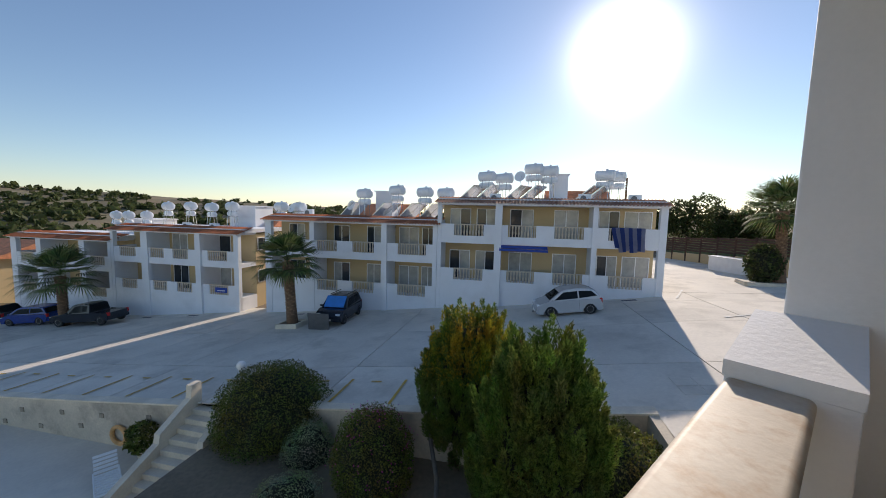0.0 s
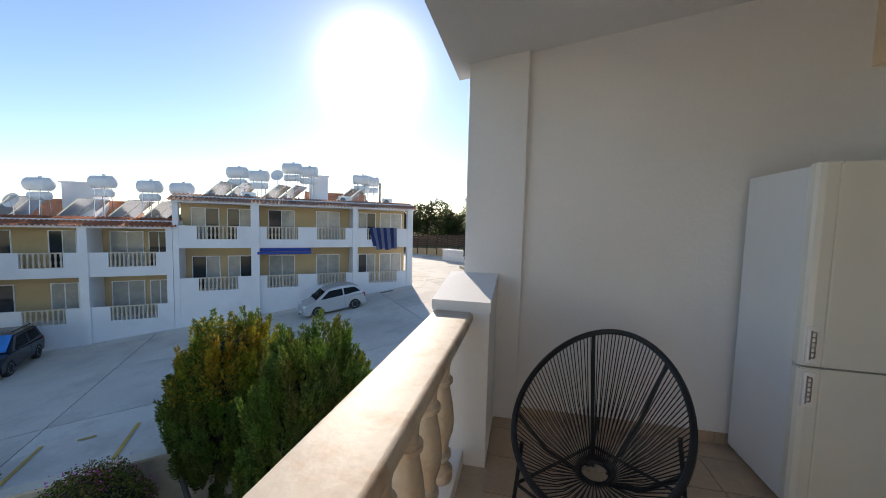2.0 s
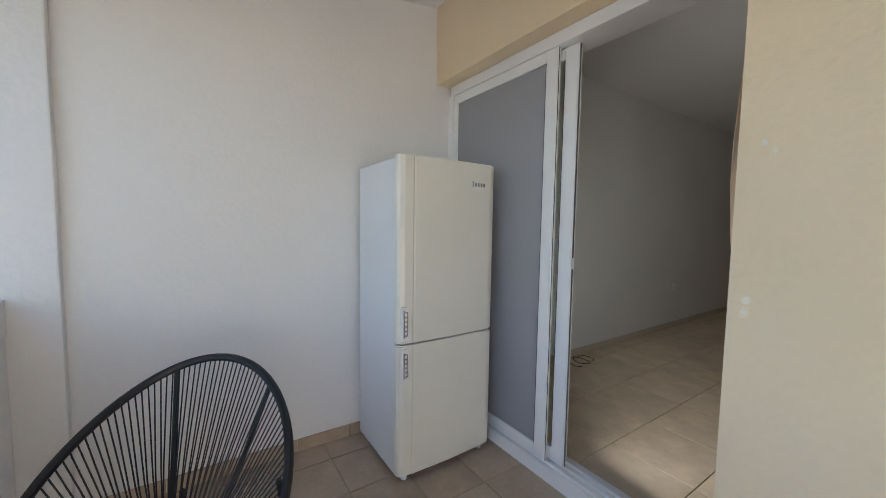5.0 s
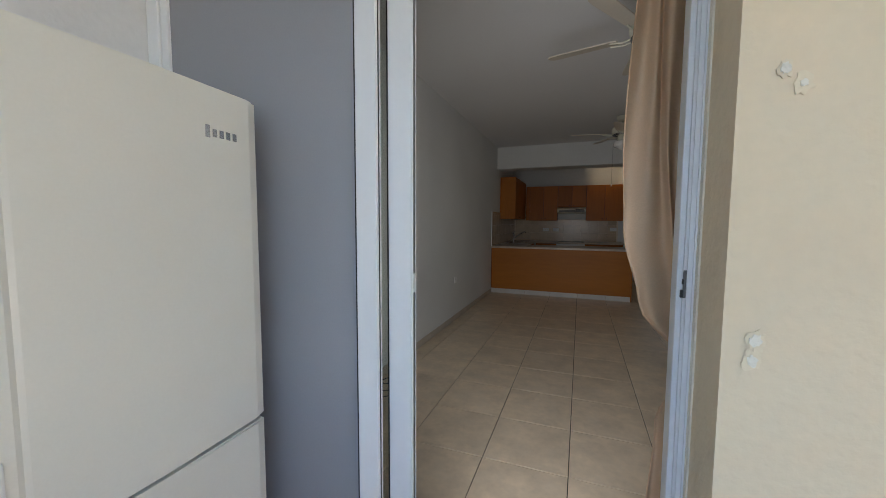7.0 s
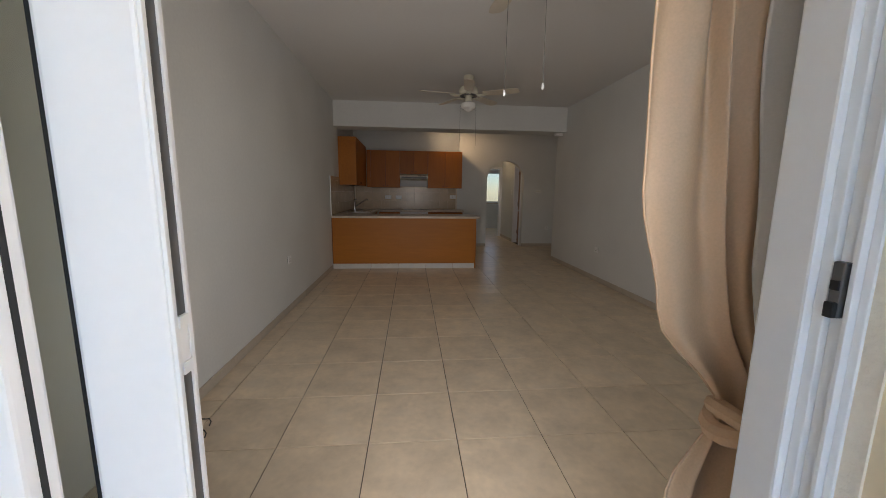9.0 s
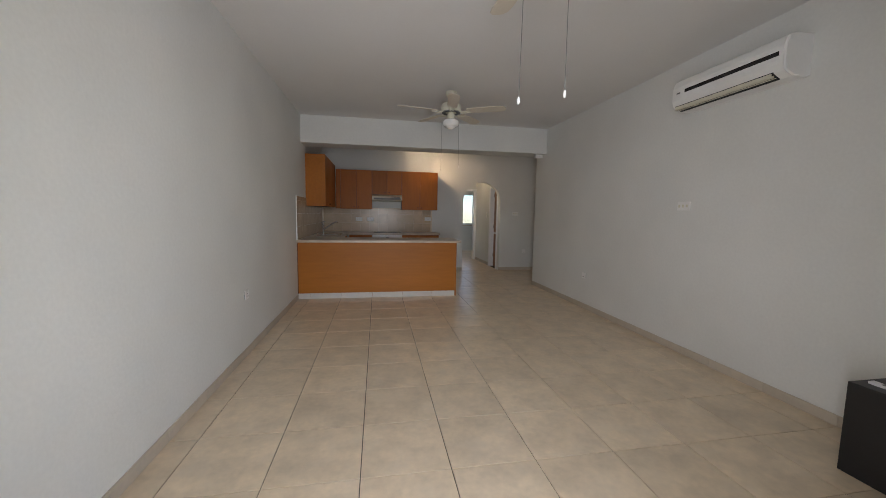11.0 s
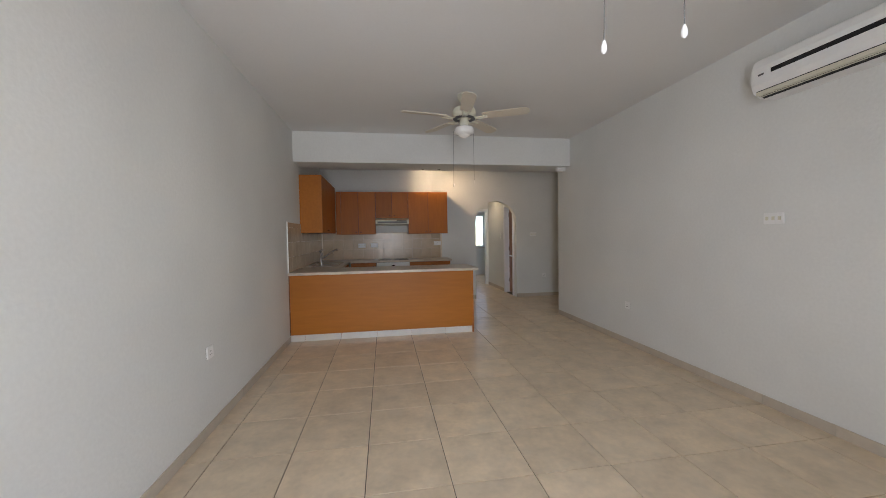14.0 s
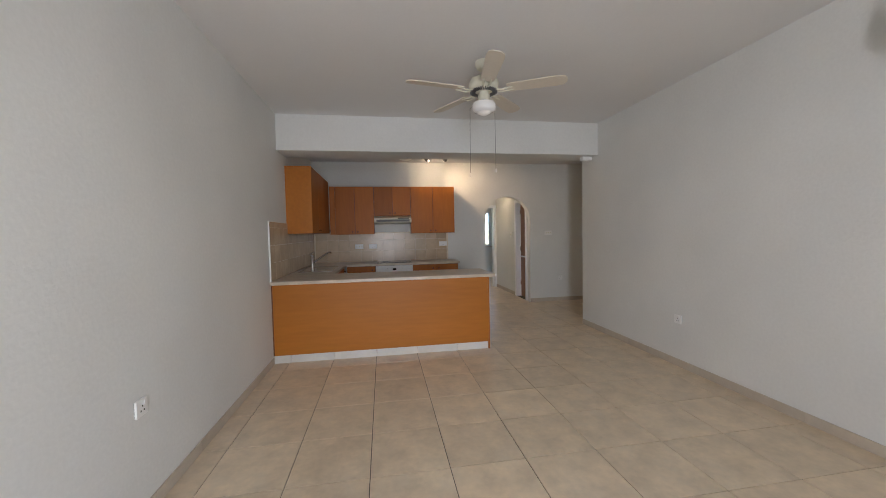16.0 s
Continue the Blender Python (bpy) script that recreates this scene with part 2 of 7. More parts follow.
structure("beam", block(0, W, 6.5, 6.93, 2.455, 3.1), M["plaster"], "white plastered ceiling beam before the kitchen", "beam")
structure("ceiling", block(0, W, 0.26, 6.5, CZ, 3.1), M["ceiling"], "smooth white painted living room ceiling", "ceiling")
structure("ceiling_kitchen", block(0, 6.0, 6.93, YB, 2.745, 3.1), M["ceiling"], "white painted kitchen ceiling", "ceiling")
structure("wall_hall_south", block(W + 0.2, 6.0, 6.7, 6.9, -0.2, 3.1), M["plaster"], "white plastered hall wall", "wall")
structure("wall_hall_east", block(6.0, 6.2, 6.7, 13.6, -0.2, 3.1), M["plaster"], "white plastered end wall of the hall", "wall")

# back wall with the arched opening
AX0, AX1, ASP = 3.2, 4.12, 1.645
ar = (AX1 - AX0) / 2
arc = [(AX0 + ar - ar * math.cos(math.pi * i / 24), ASP + ar * math.sin(math.pi * i / 24)) for i in range(25)]
bm = block(0, AX0, YB, YB + 0.15, -0.2, 3.1)
box(bm, AX1, 6.0, YB, YB + 0.15, -0.2, 3.1)
for (xa, za), (xb, zb) in zip(arc, arc[1:]):
    prism(bm, [(xa, za), (xb, zb), (xb, 3.1), (xa, 3.1)], YB, YB + 0.15, "y")
structure("wall_north", bm, M["plaster"], "white plastered kitchen wall with a round arch", "wall")

# corridor beyond the arch
structure("wall_corridor_west", block(2.95, 3.1, YB + 0.15, 10.9, -0.2, 3.1), M["plaster"], "white plastered corridor wall", "wall")
bm = block(4.12, 4.27, 9.5, 11.0, -0.2, 3.1)
box(bm, 4.12, 4.27, YB + 0.15, 9.5, 2.1, 3.1)
structure("wall_corridor_east", bm, M["plaster"], "white plastered corridor wall beside a door", "wall")
structure("ceiling_corridor", block(2.95, 6.0, YB + 0.15, 13.6, 2.6, 3.1), M["ceiling"], "white corridor ceiling", "ceiling")
bm = block(2.95, 3.25, 13.4, 13.6, -0.2, 3.1)
box(bm, 4.75, 6.0, 13.4, 13.6, -0.2, 3.1)
box(bm, 3.25, 4.75, 13.4, 13.6, -0.2, 0.95)
box(bm, 3.25, 4.75, 13.4, 13.6, 2.1, 3.1)
structure("wall_bedroom_north", bm, M["plaster"], "white bedroom wall with a window", "wall")
structure("wall_bedroom_west", block(2.75, 2.95, 10.9, 13.6, -0.2, 3.1), M["plaster"], "white bedroom side wall", "wall")
bm = block(4.27, 6.0, 10.9, 11.02, -0.2, 3.1)
box(bm, 3.1, 3.2, 10.9, 11.02, -0.2, 3.1)
box(bm, 3.2, 4.27, 10.9, 11.02, 2.1, 3.1)
structure("wall_bedroom_south", bm, M["plaster"], "white wall with the bedroom doorway", "wall")

# ---- the balcony shell ----
bfloor = structure("floor_balcony", block(-0.03, 5.2, -2.62, 0.21, -0.3, -0.026), M["bgrout"], "brown ceramic tiled balcony floor", "floor")
structure("wall_balcony_end", block(-0.23, -0.03, -2.03, 0.21, -0.3, 3.2), M["balcony_white"], "white roughcast end wall of the balcony", "wall")
structure("balcony_pillar", block(-0.23, 0.02, -2.46, -2.03, -5.2, 2.75, bevel=0.008), M["balcony_white"], "white rendered corner pillar of the balcony", "pillar")
structure("wall_balcony_far", block(5.2, 5.4, -2.6, 0.14, -0.3, 3.2), M["balcony_white"], "white rendered side wall closing the balcony", "wall")
bm = prism(bmesh.new(), [(0.0, 3.03), (-2.58, 2.615), (-2.58, 2.74), (-0.0, 3.2)], -0.23, 5.4, "x")
structure("ceiling_balcony", bm, M["balcony_white"], "sloping white underside of the balcony roof", "ceiling")

# ---- balcony: balustrade, door, fridge, chair ----
for i in range(17):
    for j in range(9):
        x0, x1 = max(-0.03, 0.164 - 0.335 + 0.335 * (i - 0)), 0.164 + 0.335 * i
        y1, y0 = min(0.13, -0.187 + 0.335 - 0.335 * j), max(-2.2, -0.187 - 0.335 * j)
        if x1 - x0 < 0.02 or y1 - y0 < 0.02 or x0 > 5.1:
            continue
        cx, cy = (x0 + x1) / 2, (y0 + y1) / 2
        hx, hy = (x1 - x0) / 2 - 0.003, (y1 - y0) / 2 - 0.003
        key = ("btile", round(hx, 3), round(hy, 3))
        if key not in M:
            M[key] = mesh_of("tile", block(-hx, hx, -hy, hy, -0.008, 0.0, bevel=0.0015), M["btile"])
        tl = new("tile", M[key])
        tl.location, tl.parent = (cx, cy, -0.019), bfloor
for k in range(6):
    y1 = -0.01 - 0.335 * k
    part("skirting_tile", block(-0.03, -0.018, max(-2.03, y1 - 0.331), y1, -0.02, 0.06, bevel=0.002), M["btile"], bfloor)
for k in range(10):
    x0 = 1.905 + 0.335 * k
    part("skirting_tile", block(x0, min(5.2, x0 + 0.331), -0.012, 0.0, -0.02, 0.06, bevel=0.002), M["btile"], bfloor)

ped = thing("balustrade_pedestal", "white rendered pedestal with a sloping cap beside the pillar", "pedestal")
part("shaft", block(0.02, 0.625, -2.555, -2.205, -0.30, 0.94, bevel=0.006), M["balcony_white"], ped)
part("cap", prism(bmesh.new(), [(0.02, 0.94), (0.63, 0.94), (0.63, 1.0), (0.02, 1.095)], -2.56, -2.20, "y"), M["balcony_white"], ped, "white sloping cap")

bal = thing("balustrade", "cream cast stone balustrade with turned balusters and worn handrail", "balustrade")
rail_profile = [(-2.53, 0.835), (-2.53, 0.852)]
for cy, cz, a0 in ((-2.528, 0.893, 250), (-2.528, 0.909, 180), (-2.330, 0.909, 90), (-2.330, 0.893, 0)):
    rail_profile += [(cy + 0.025 * math.cos(radians(a0 - 15 * q)), cz + 0.025 * math.sin(radians(a0 - 15 * q))) for q in range(5 if a0 in (250, 0) else 7)]
rail_profile += [(-2.328, 0.852), (-2.328, 0.835)]
part("handrail", prism(bmesh.new(), rail_profile, 0.62, 5.2, "x"), M["marble"], bal, smooth=True)
part("plinth", block(0.60, 5.2, -2.54, -2.34, -0.3, 0.07, bevel=0.006), M["balcony_white"], bal)
turned = [(0.068, 0.0), (0.068, 0.05), (0.05, 0.07), (0.045, 0.10), (0.06, 0.125), (0.06, 0.145), (0.046, 0.16), (0.05, 0.20), (0.066, 0.27), (0.07, 0.33),
          (0.062, 0.42), (0.05, 0.50), (0.045, 0.525), (0.06, 0.54), (0.06, 0.56), (0.045, 0.575), (0.046, 0.62), (0.055, 0.68), (0.064, 0.72), (0.068, 0.735), (0.068, 0.768)]
baluster_mesh = mesh_of("baluster", lathe(bmesh.new(), [(r * 1.25, z) for r, z in turned], 22), M["marble"], True)
for k in range(15):
    b = new("baluster", baluster_mesh)
    b.location, b.rotation_euler, b.parent = (0.89 + 0.30 * k, -2.445, 0.068), (0, 0, 0.9 * k), bal

# sliding door of the balcony
door = tagged(new("door_1"), "white aluminium sliding balcony door standing half open", "door", kind="structure")
bm = block(0.04, 1.892, 0.042, 0.23, 2.345, 2.415, bevel=0.004)
box(bm, 0.012, 0.075, 0.042, 0.23, -0.08, 2.345, bevel=0.004)
box(bm, 0.04, 1.892, 0.042, 0.23, -0.082, 0.006, bevel=0.003)
# the latch-side jamb: a wide flat leg, a fluted channel and a lip against the render
box(bm, 1.860, 1.9, 0.166, 0.228, 0.006, 2.345, bevel=0.004)
box(bm, 1.872, 1.9, 0.152, 0.166, 0.006, 2.345, bevel=0.002)
box(bm, 1.882, 1.9, 0.134, 0.152, 0.006, 2.345, bevel=0.001)
box(bm, 1.874, 1.9, 0.128, 0.134, 0.006, 2.345, bevel=0.001)
box(bm, 1.884, 1.9, 0.118, 0.128, 0.006, 2.345, bevel=0.002)
for y in (0.07, 0.118, 0.165):
    box(bm, 0.075, 1.86, y, y + 0.008, 0.006, 0.020)
part("door_frame", bm, M["alu"], door, "white aluminium frame with tracks")
bm = block(1.888, 1.8925, 0.095, 0.119, 0.0, 2.40)
part("sealant_strip", bm, M["filler"], door, "old cream sealant beside the frame")


def sash(name, x0, x1, y, stile_l, stile_r, pane_mat, pane_label, parent):
    """One sliding leaf: grooved stiles, rails, black gaskets and a pane."""
    bm = block(x0, x0 + stile_l, y, y + 0.032, 0.02, 2.343, bevel=0.004)
    box(bm, x1 - stile_r, x1, y, y + 0.032, 0.02, 2.343, bevel=0.004)
    box(bm, x0 + stile_l, x1 - stile_r, y, y + 0.032, 0.02, 0.095, bevel=0.004)
    box(bm, x0 + stile_l, x1 - stile_r, y, y + 0.032, 2.28, 2.343, bevel=0.004)
    s = part(name, bm, M["alu"], parent)
    g = part("pane", block(x0 + stile_l - 0.005, x1 - stile_r + 0.005, y + 0.012, y + 0.018, 0.09, 2.285), pane_mat, s, pane_label)
    g.visible_shadow = pane_mat is not M["pane"]
    part("gasket", block(x1 - stile_r - 0.006, x1 - stile_r, y + 0.004, y + 0.026, 0.095, 2.28), M["rubber"], s)
    return s


sc = sash("screen_sash", 0.078, 1.028, 0.050, 0.04, 0.074, M["screen"], "dull grey blind panel", door)
part("edge_seal", block(1.028, 1.0295, 0.063, 0.068, 0.02, 2.343), M["rubber"], sc, "black brush seal")
sl = sash("sliding_sash", 0.20, 1.122, 0.102, 0.07, 0.082, M["pane"], "clear glass", door)
part("edge_channel", block(1.122, 1.126, 0.104, 0.110, 0.02, 2.343, bevel=0.001), M["alu"], sl)
part("edge_channel", block(1.122, 1.126, 0.126, 0.132, 0.02, 2.343, bevel=0.001), M["alu"], sl)
part("edge_seal", block(1.1215, 1.1235, 0.110, 0.126, 0.02, 2.343), M["dark_steel"], sl, "dark recessed edge")
bm = block(1.1225, 1.127, 0.111, 0.125, 1.150, 1.162)
box(bm, 1.1225, 1.127, 0.111, 0.125, 1.198, 1.210)
box(bm, 1.1225, 1.125, 0.111, 0.125, 1.162, 1.198)
part("lock_slot", bm, M["alu"], sl)
keep = part("lock_keeper", block(1.870, 1.882, 0.137, 0.150, 1.185, 1.255, bevel=0.002), M["dark_steel"], door, "dark metal lock keeper")
part("latch_hook", block(1.864, 1.876, 0.138, 0.149, 1.185, 1.205, bevel=0.002), M["black"], keep)
part("latch_hole", block(1.8675, 1.8705, 0.139, 0.148, 1.220, 1.232), M["black"], keep)

# filled holes on the yellow wall: a thin smear with a thicker white dab on it
M["smear"] = surf("filler_smear", (0.86, 0.735, 0.53), 0.85, 0.05, 9, 80, 0.2)
for cx, cz, r, wide in ((1.922, 1.720, 0.010, 1.8), (1.95, 1.690, 0.007, 3.2), (1.906, 1.207, 0.013, 1.7), (1.902, 1.166, 0.011, 2.0)):
    rnd = random.Random(int(cx * 1000 + cz * 77))

    def blot(k, w):
        rr = [k * (0.72 + 0.5 * rnd.random()) for _ in range(20)]
        return [(cx + w * rr[a] * math.cos(a * math.pi / 10), cz + rr[a] * math.sin(a * math.pi / 10)) for a in range(20)]
    f = thing("filler_patch", "rough white filler patch on the yellow wall", "wall filler", "filler patches")
    part("smear", prism(bmesh.new(), blot(r * wide, 0.7), -0.0012 - 0.0004 * (cz > 1.2), 0.001, "y"), M["smear"], f)
    part("dab", prism(bmesh.new(), blot(r, 0.8), -0.0035, -0.0005, "y"), M["filler"], f, "white filler dab")

# fridge freezer, doors facing along the balcony
fr = thing("fridge_freezer", "tall off-white fridge freezer with yellowed doors by the balcony door", "fridge", m=pose(0.005, 0.02, 0))
part("cabinet", block(0.01, 0.525, -0.635, 0.025, 0.015, 1.80, bevel=0.008), M["fridge_side"], fr, "bluish white textured side panels")


def fridge_door(z0, z1):
    out = [(0.53, -0.638), (0.565, -0.638), (0.582, -0.628), (0.590, -0.603), (0.592, -0.555), (0.588, -0.545), (0.590, -0.535), (0.596, -0.30), (0.592, -0.01), (0.580, 0.024), (0.53, 0.026)]
    bm = prism(bmesh.new(), out, z0, z1, "z")
    bmesh.ops.bevel(bm, geom=[e for e in bm.edges if abs(e.verts[0].co.z - e.verts[1].co.z) < 1e-4], offset=0.006, segments=2, affect="EDGES")
    return bm


up = part("upper_door", fridge_door(0.782, 1.812), M["fridge"], fr)
dn = part("lower_door", fridge_door(0.018, 0.772), M["fridge"], fr)
part("door_seal", block(0.524, 0.532, -0.61, 0.005, 0.06, 1.79), M["white_plastic"], fr)
for dr, za, zb in ((up, 0.80, 0.99), (dn, 0.57, 0.755)):
    bm = block(0.575, 0.598, -0.622, -0.572, za, zb, bevel=0.006)
    part("handle_plate", bm, M["white_plastic"], dr, "broken white plastic handle plate")
    bm = block(0.594, 0.602, -0.612, -0.605, za + 0.02, zb - 0.02)
    box(bm, 0.594, 0.602, -0.592, -0.586, za + 0.03, zb - 0.03)
    for q in range(6):
        zz = za + 0.03 + (zb - za - 0.06) * q / 5
        box(bm, 0.594, 0.600, -0.607, -0.588, zz - 0.003, zz + 0.004)
    part("handle_ribs", bm, M["steel"], dr)
bm = bmesh.new()
for k in range(5):
    box(bm, 0.5945, 0.5965, -0.155 + k * 0.021, -0.155 + k * 0.021 + 0.013, 1.672 if k else 1.668, 1.694 if k else 1.702)
part("badge", bm, M["steel"], up, "small grey maker's badge")
for y in (-0.58, -0.03):
    part("foot", lathe(bmesh.new(), [(0.018, 0), (0.018, 0.02), (0.01, 0.022), (0.01, 0.05)], 10, pose(0.55, y, -0.019)), M["white_plastic"], fr)
    part("foot", lathe(bmesh.new(), [(0.018, 0), (0.018, 0.02), (0.01, 0.022), (0.01, 0.05)], 10, pose(0.06, y, -0.019)), M["white_plastic"], fr)

# egg-shaped string chair
CH = thing("string_chair", "black egg-shaped string chair with a round steel frame", "chair", m=pose(0.87, -1.625, -0.019, 0, 0, -26))
rim = []
for i in range(64):
    a = 2 * math.pi * i / 64
    v = math.cos(a)                       # 1 at the top of the back, -1 at the front
    w = 0.395 * math.sin(a) * (1.0 - 0.10 * v)
    rim.append(Vector((0.0 - 0.41 * v, w, 0.575 + 0.295 * v)))
part("rim", tube(bmesh.new(), rim, 0.0165, 8, True), M["black"], CH, smooth=True)
hub_c = Vector((0.01, 0.0, 0.245))
hub = [hub_c + Vector((0.072 * math.cos(2 * math.pi * i / 24), 0.072 * math.sin(2 * math.pi * i / 24), 0.012 * math.cos(2 * math.pi * i / 24) * -1)) for i in range(24)]
part("hub_ring", tube(bmesh.new(), hub, 0.011, 6, True), M["black"], CH, smooth=True)
for i in range(116):
    a = 2 * math.pi * (i + 0.5) / 116
    v = math.cos(a)
    p = Vector((0.0 - 0.41 * v, 0.395 * math.sin(a) * (1.0 - 0.10 * v), 0.575 + 0.295 * v))
    ha = a + (0.06 if i % 2 else -0.06)
    q = hub_c + Vector((-0.072 * math.cos(ha), 0.072 * math.sin(ha), 0.012 * math.cos(ha)))
    mid = (p + q) / 2 + Vector((0.01, 0, -0.02))
    part("cord", tube(bmesh.new(), [p, mid, q], 0.0028, 5), M["black"], CH, smooth=True)
for a in (0.75, -0.42, 1.9, -1.9):
    v = math.cos(a)
    p = Vector((0.0 - 0.41 * v, 0.395 * math.sin(a) * (1.0 - 0.10 * v), 0.575 + 0.295 * v))
    q = hub_c + Vector((-0.07 * math.cos(a), 0.07 * math.sin(a), -0.02))
    part("frame_strut", tube(bmesh.new(), [p, p * 0.5 + q * 0.5 + Vector((0, 0, -0.05)), q], 0.0105, 7), M["black"], CH, smooth=True)
feet = [Vector((0.42 * math.cos(radians(k)), 0.42 * math.sin(radians(k)), 0.0)) for k in (-50, 28, 200, 108)]
tops = [Vector((0.25, -0.29, 0.40)), Vector((0.35, 0.18, 0.33)), Vector((-0.20, -0.05, 0.42)), Vector((-0.08, 0.34, 0.52))]
for f, t in zip(feet, tops):
    lg = part("leg", tube(bmesh.new(), [f + Vector((0, 0, 0.012)), f * 0.9 + t * 0.1, t], 0.0105, 8), M["black"], CH, smooth=True)
    part("foot_cap", lathe(bmesh.new(), [(0.012, 0), (0.017, 0.006), (0.017, 0.03), (0.011, 0.04)], 10, Matrix.Translation(f)), M["rubber"], lg)
for a, b in ((0, 1), (1, 3), (3, 2), (2, 0)):
    part("brace", tube(bmesh.new(), [feet[a] * 0.55 + tops[a] * 0.45, feet[b] * 0.55 + tops[b] * 0.45], 0.0085, 7), M["black"], CH, smooth=True)

# the balcony floor lies one shallow step below the room
for ob in [o for o in scene.objects if o.parent is None and o.name.split(".")[0] in
           ("floor_balcony", "wall_balcony_end", "balcony_pillar", "wall_balcony_far", "ceiling_balcony", "balustrade_pedestal",
            "balustrade", "filler_patch", "fridge_freezer", "string_chair")]:
    ob.matrix_basis = Matrix.Translation((0.04, -0.07, -0.06)) @ ob.matrix_basis

# ---- living room ----
# tied-back curtain
def drape(name, xl, xr, y, depth, folds, material, parent, phase=0.0, label=""):
    bm = bmesh.new()
    rows, cols = 60, 84
    grid = []
    for r in range(rows + 1):
        z = 2.62 - (2.62 - 0.06) * r / rows
        line = []
        for c in range(cols + 1):
            u = c / cols
            a, b = xl(z), xr(z)
            x = a + (b - a) * u
            tight = (b - a) / 0.42
            yy = y + depth * tight * (math.sin(2 * math.pi * folds * u + phase + 0.9 * math.sin(1.7 * z)) + 0.35 * math.sin(5.3 * math.pi * folds * u * 0.5 + 2.1 * z))
            x += 0.012 * math.sin(3.1 * z + 9 * u + phase)
            line.append(bm.verts.new((x, yy, z)))
        grid.append(line)
    for g0, g1 in zip(grid, grid[1:]):
        for c in range(cols):
            bm.faces.new((g0[c], g0[c + 1], g1[c + 1], g1[c]))
    ob = part(name, bm, material, parent, label, True)
    so = ob.modifiers.new("thick", "SOLIDIFY")
    so.thickness = 0.004
    return ob


def ease(z, stops):
    """Smooth values between (height, value) stops, from high to low."""
    for (za, va), (zb, vb) in zip(stops, stops[1:]):
        if z >= zb:
            t = max(0.0, min(1.0, (za - z) / (za - zb)))
            t = t * t * (3 - 2 * t)
            return va + (vb - va) * t
    return stops[-1][1]


cur = thing("curtain", "tan satin curtain with grey lining tied back beside the door", "curtain")
drape("drape", lambda z: ease(z, [(2.62, 1.775), (1.65, 1.75), (1.35, 1.76), (1.12, 1.805), (0.93, 1.935), (0.74, 1.855), (0.4, 1.835), (0.06, 1.83)]),
      lambda z: ease(z, [(2.62, 1.955), (1.6, 1.95), (1.25, 1.97), (0.93, 2.03), (0.74, 2.09), (0.06, 2.14)]), 0.345, 0.026, 3, M["curtain"], cur)
drape("lining", lambda z: ease(z, [(2.62, 1.90), (1.6, 1.90), (1.25, 1.94), (0.93, 2.00), (0.72, 2.02), (0.06, 2.05)]),
      lambda z: ease(z, [(2.62, 2.20), (1.6, 2.20), (1.25, 2.16), (0.93, 2.07), (0.72, 2.14), (0.06, 2.20)]), 0.305, 0.016, 3, M["lining"], cur, 1.3, "plain grey lining")
ring = [Vector((1.985 + 0.058 * math.cos(2 * math.pi * i / 24), 0.335 + 0.045 * math.sin(2 * math.pi * i / 24), 0.92 + 0.03 * math.cos(2 * math.pi * i / 24))) for i in range(24)]
part("tie_back", tube(bmesh.new(), ring, 0.02, 8, True), M["curtain"], cur, smooth=True)
part("tie_back", tube(bmesh.new(), [Vector((1.985 + 0.05 * math.cos(2 * math.pi * i / 24), 0.335 + 0.048 * math.sin(2 * math.pi * i / 24), 0.90 - 0.035 * math.cos(2 * math.pi * i / 24))) for i in range(24)], 0.018, 8, True), M["curtain"], cur, smooth=True)
part("curtain_rail", tube(bmesh.new(), [(0.1, 0.335, 2.64), (2.35, 0.335, 2.64)], 0.012, 8), M["white_plastic"], cur)
for x in (0.2, 1.2, 2.3):
    part("bracket", block(x - 0.01, x + 0.01, 0.262, 0.335, 2.63, 2.65), M["white_plastic"], cur)


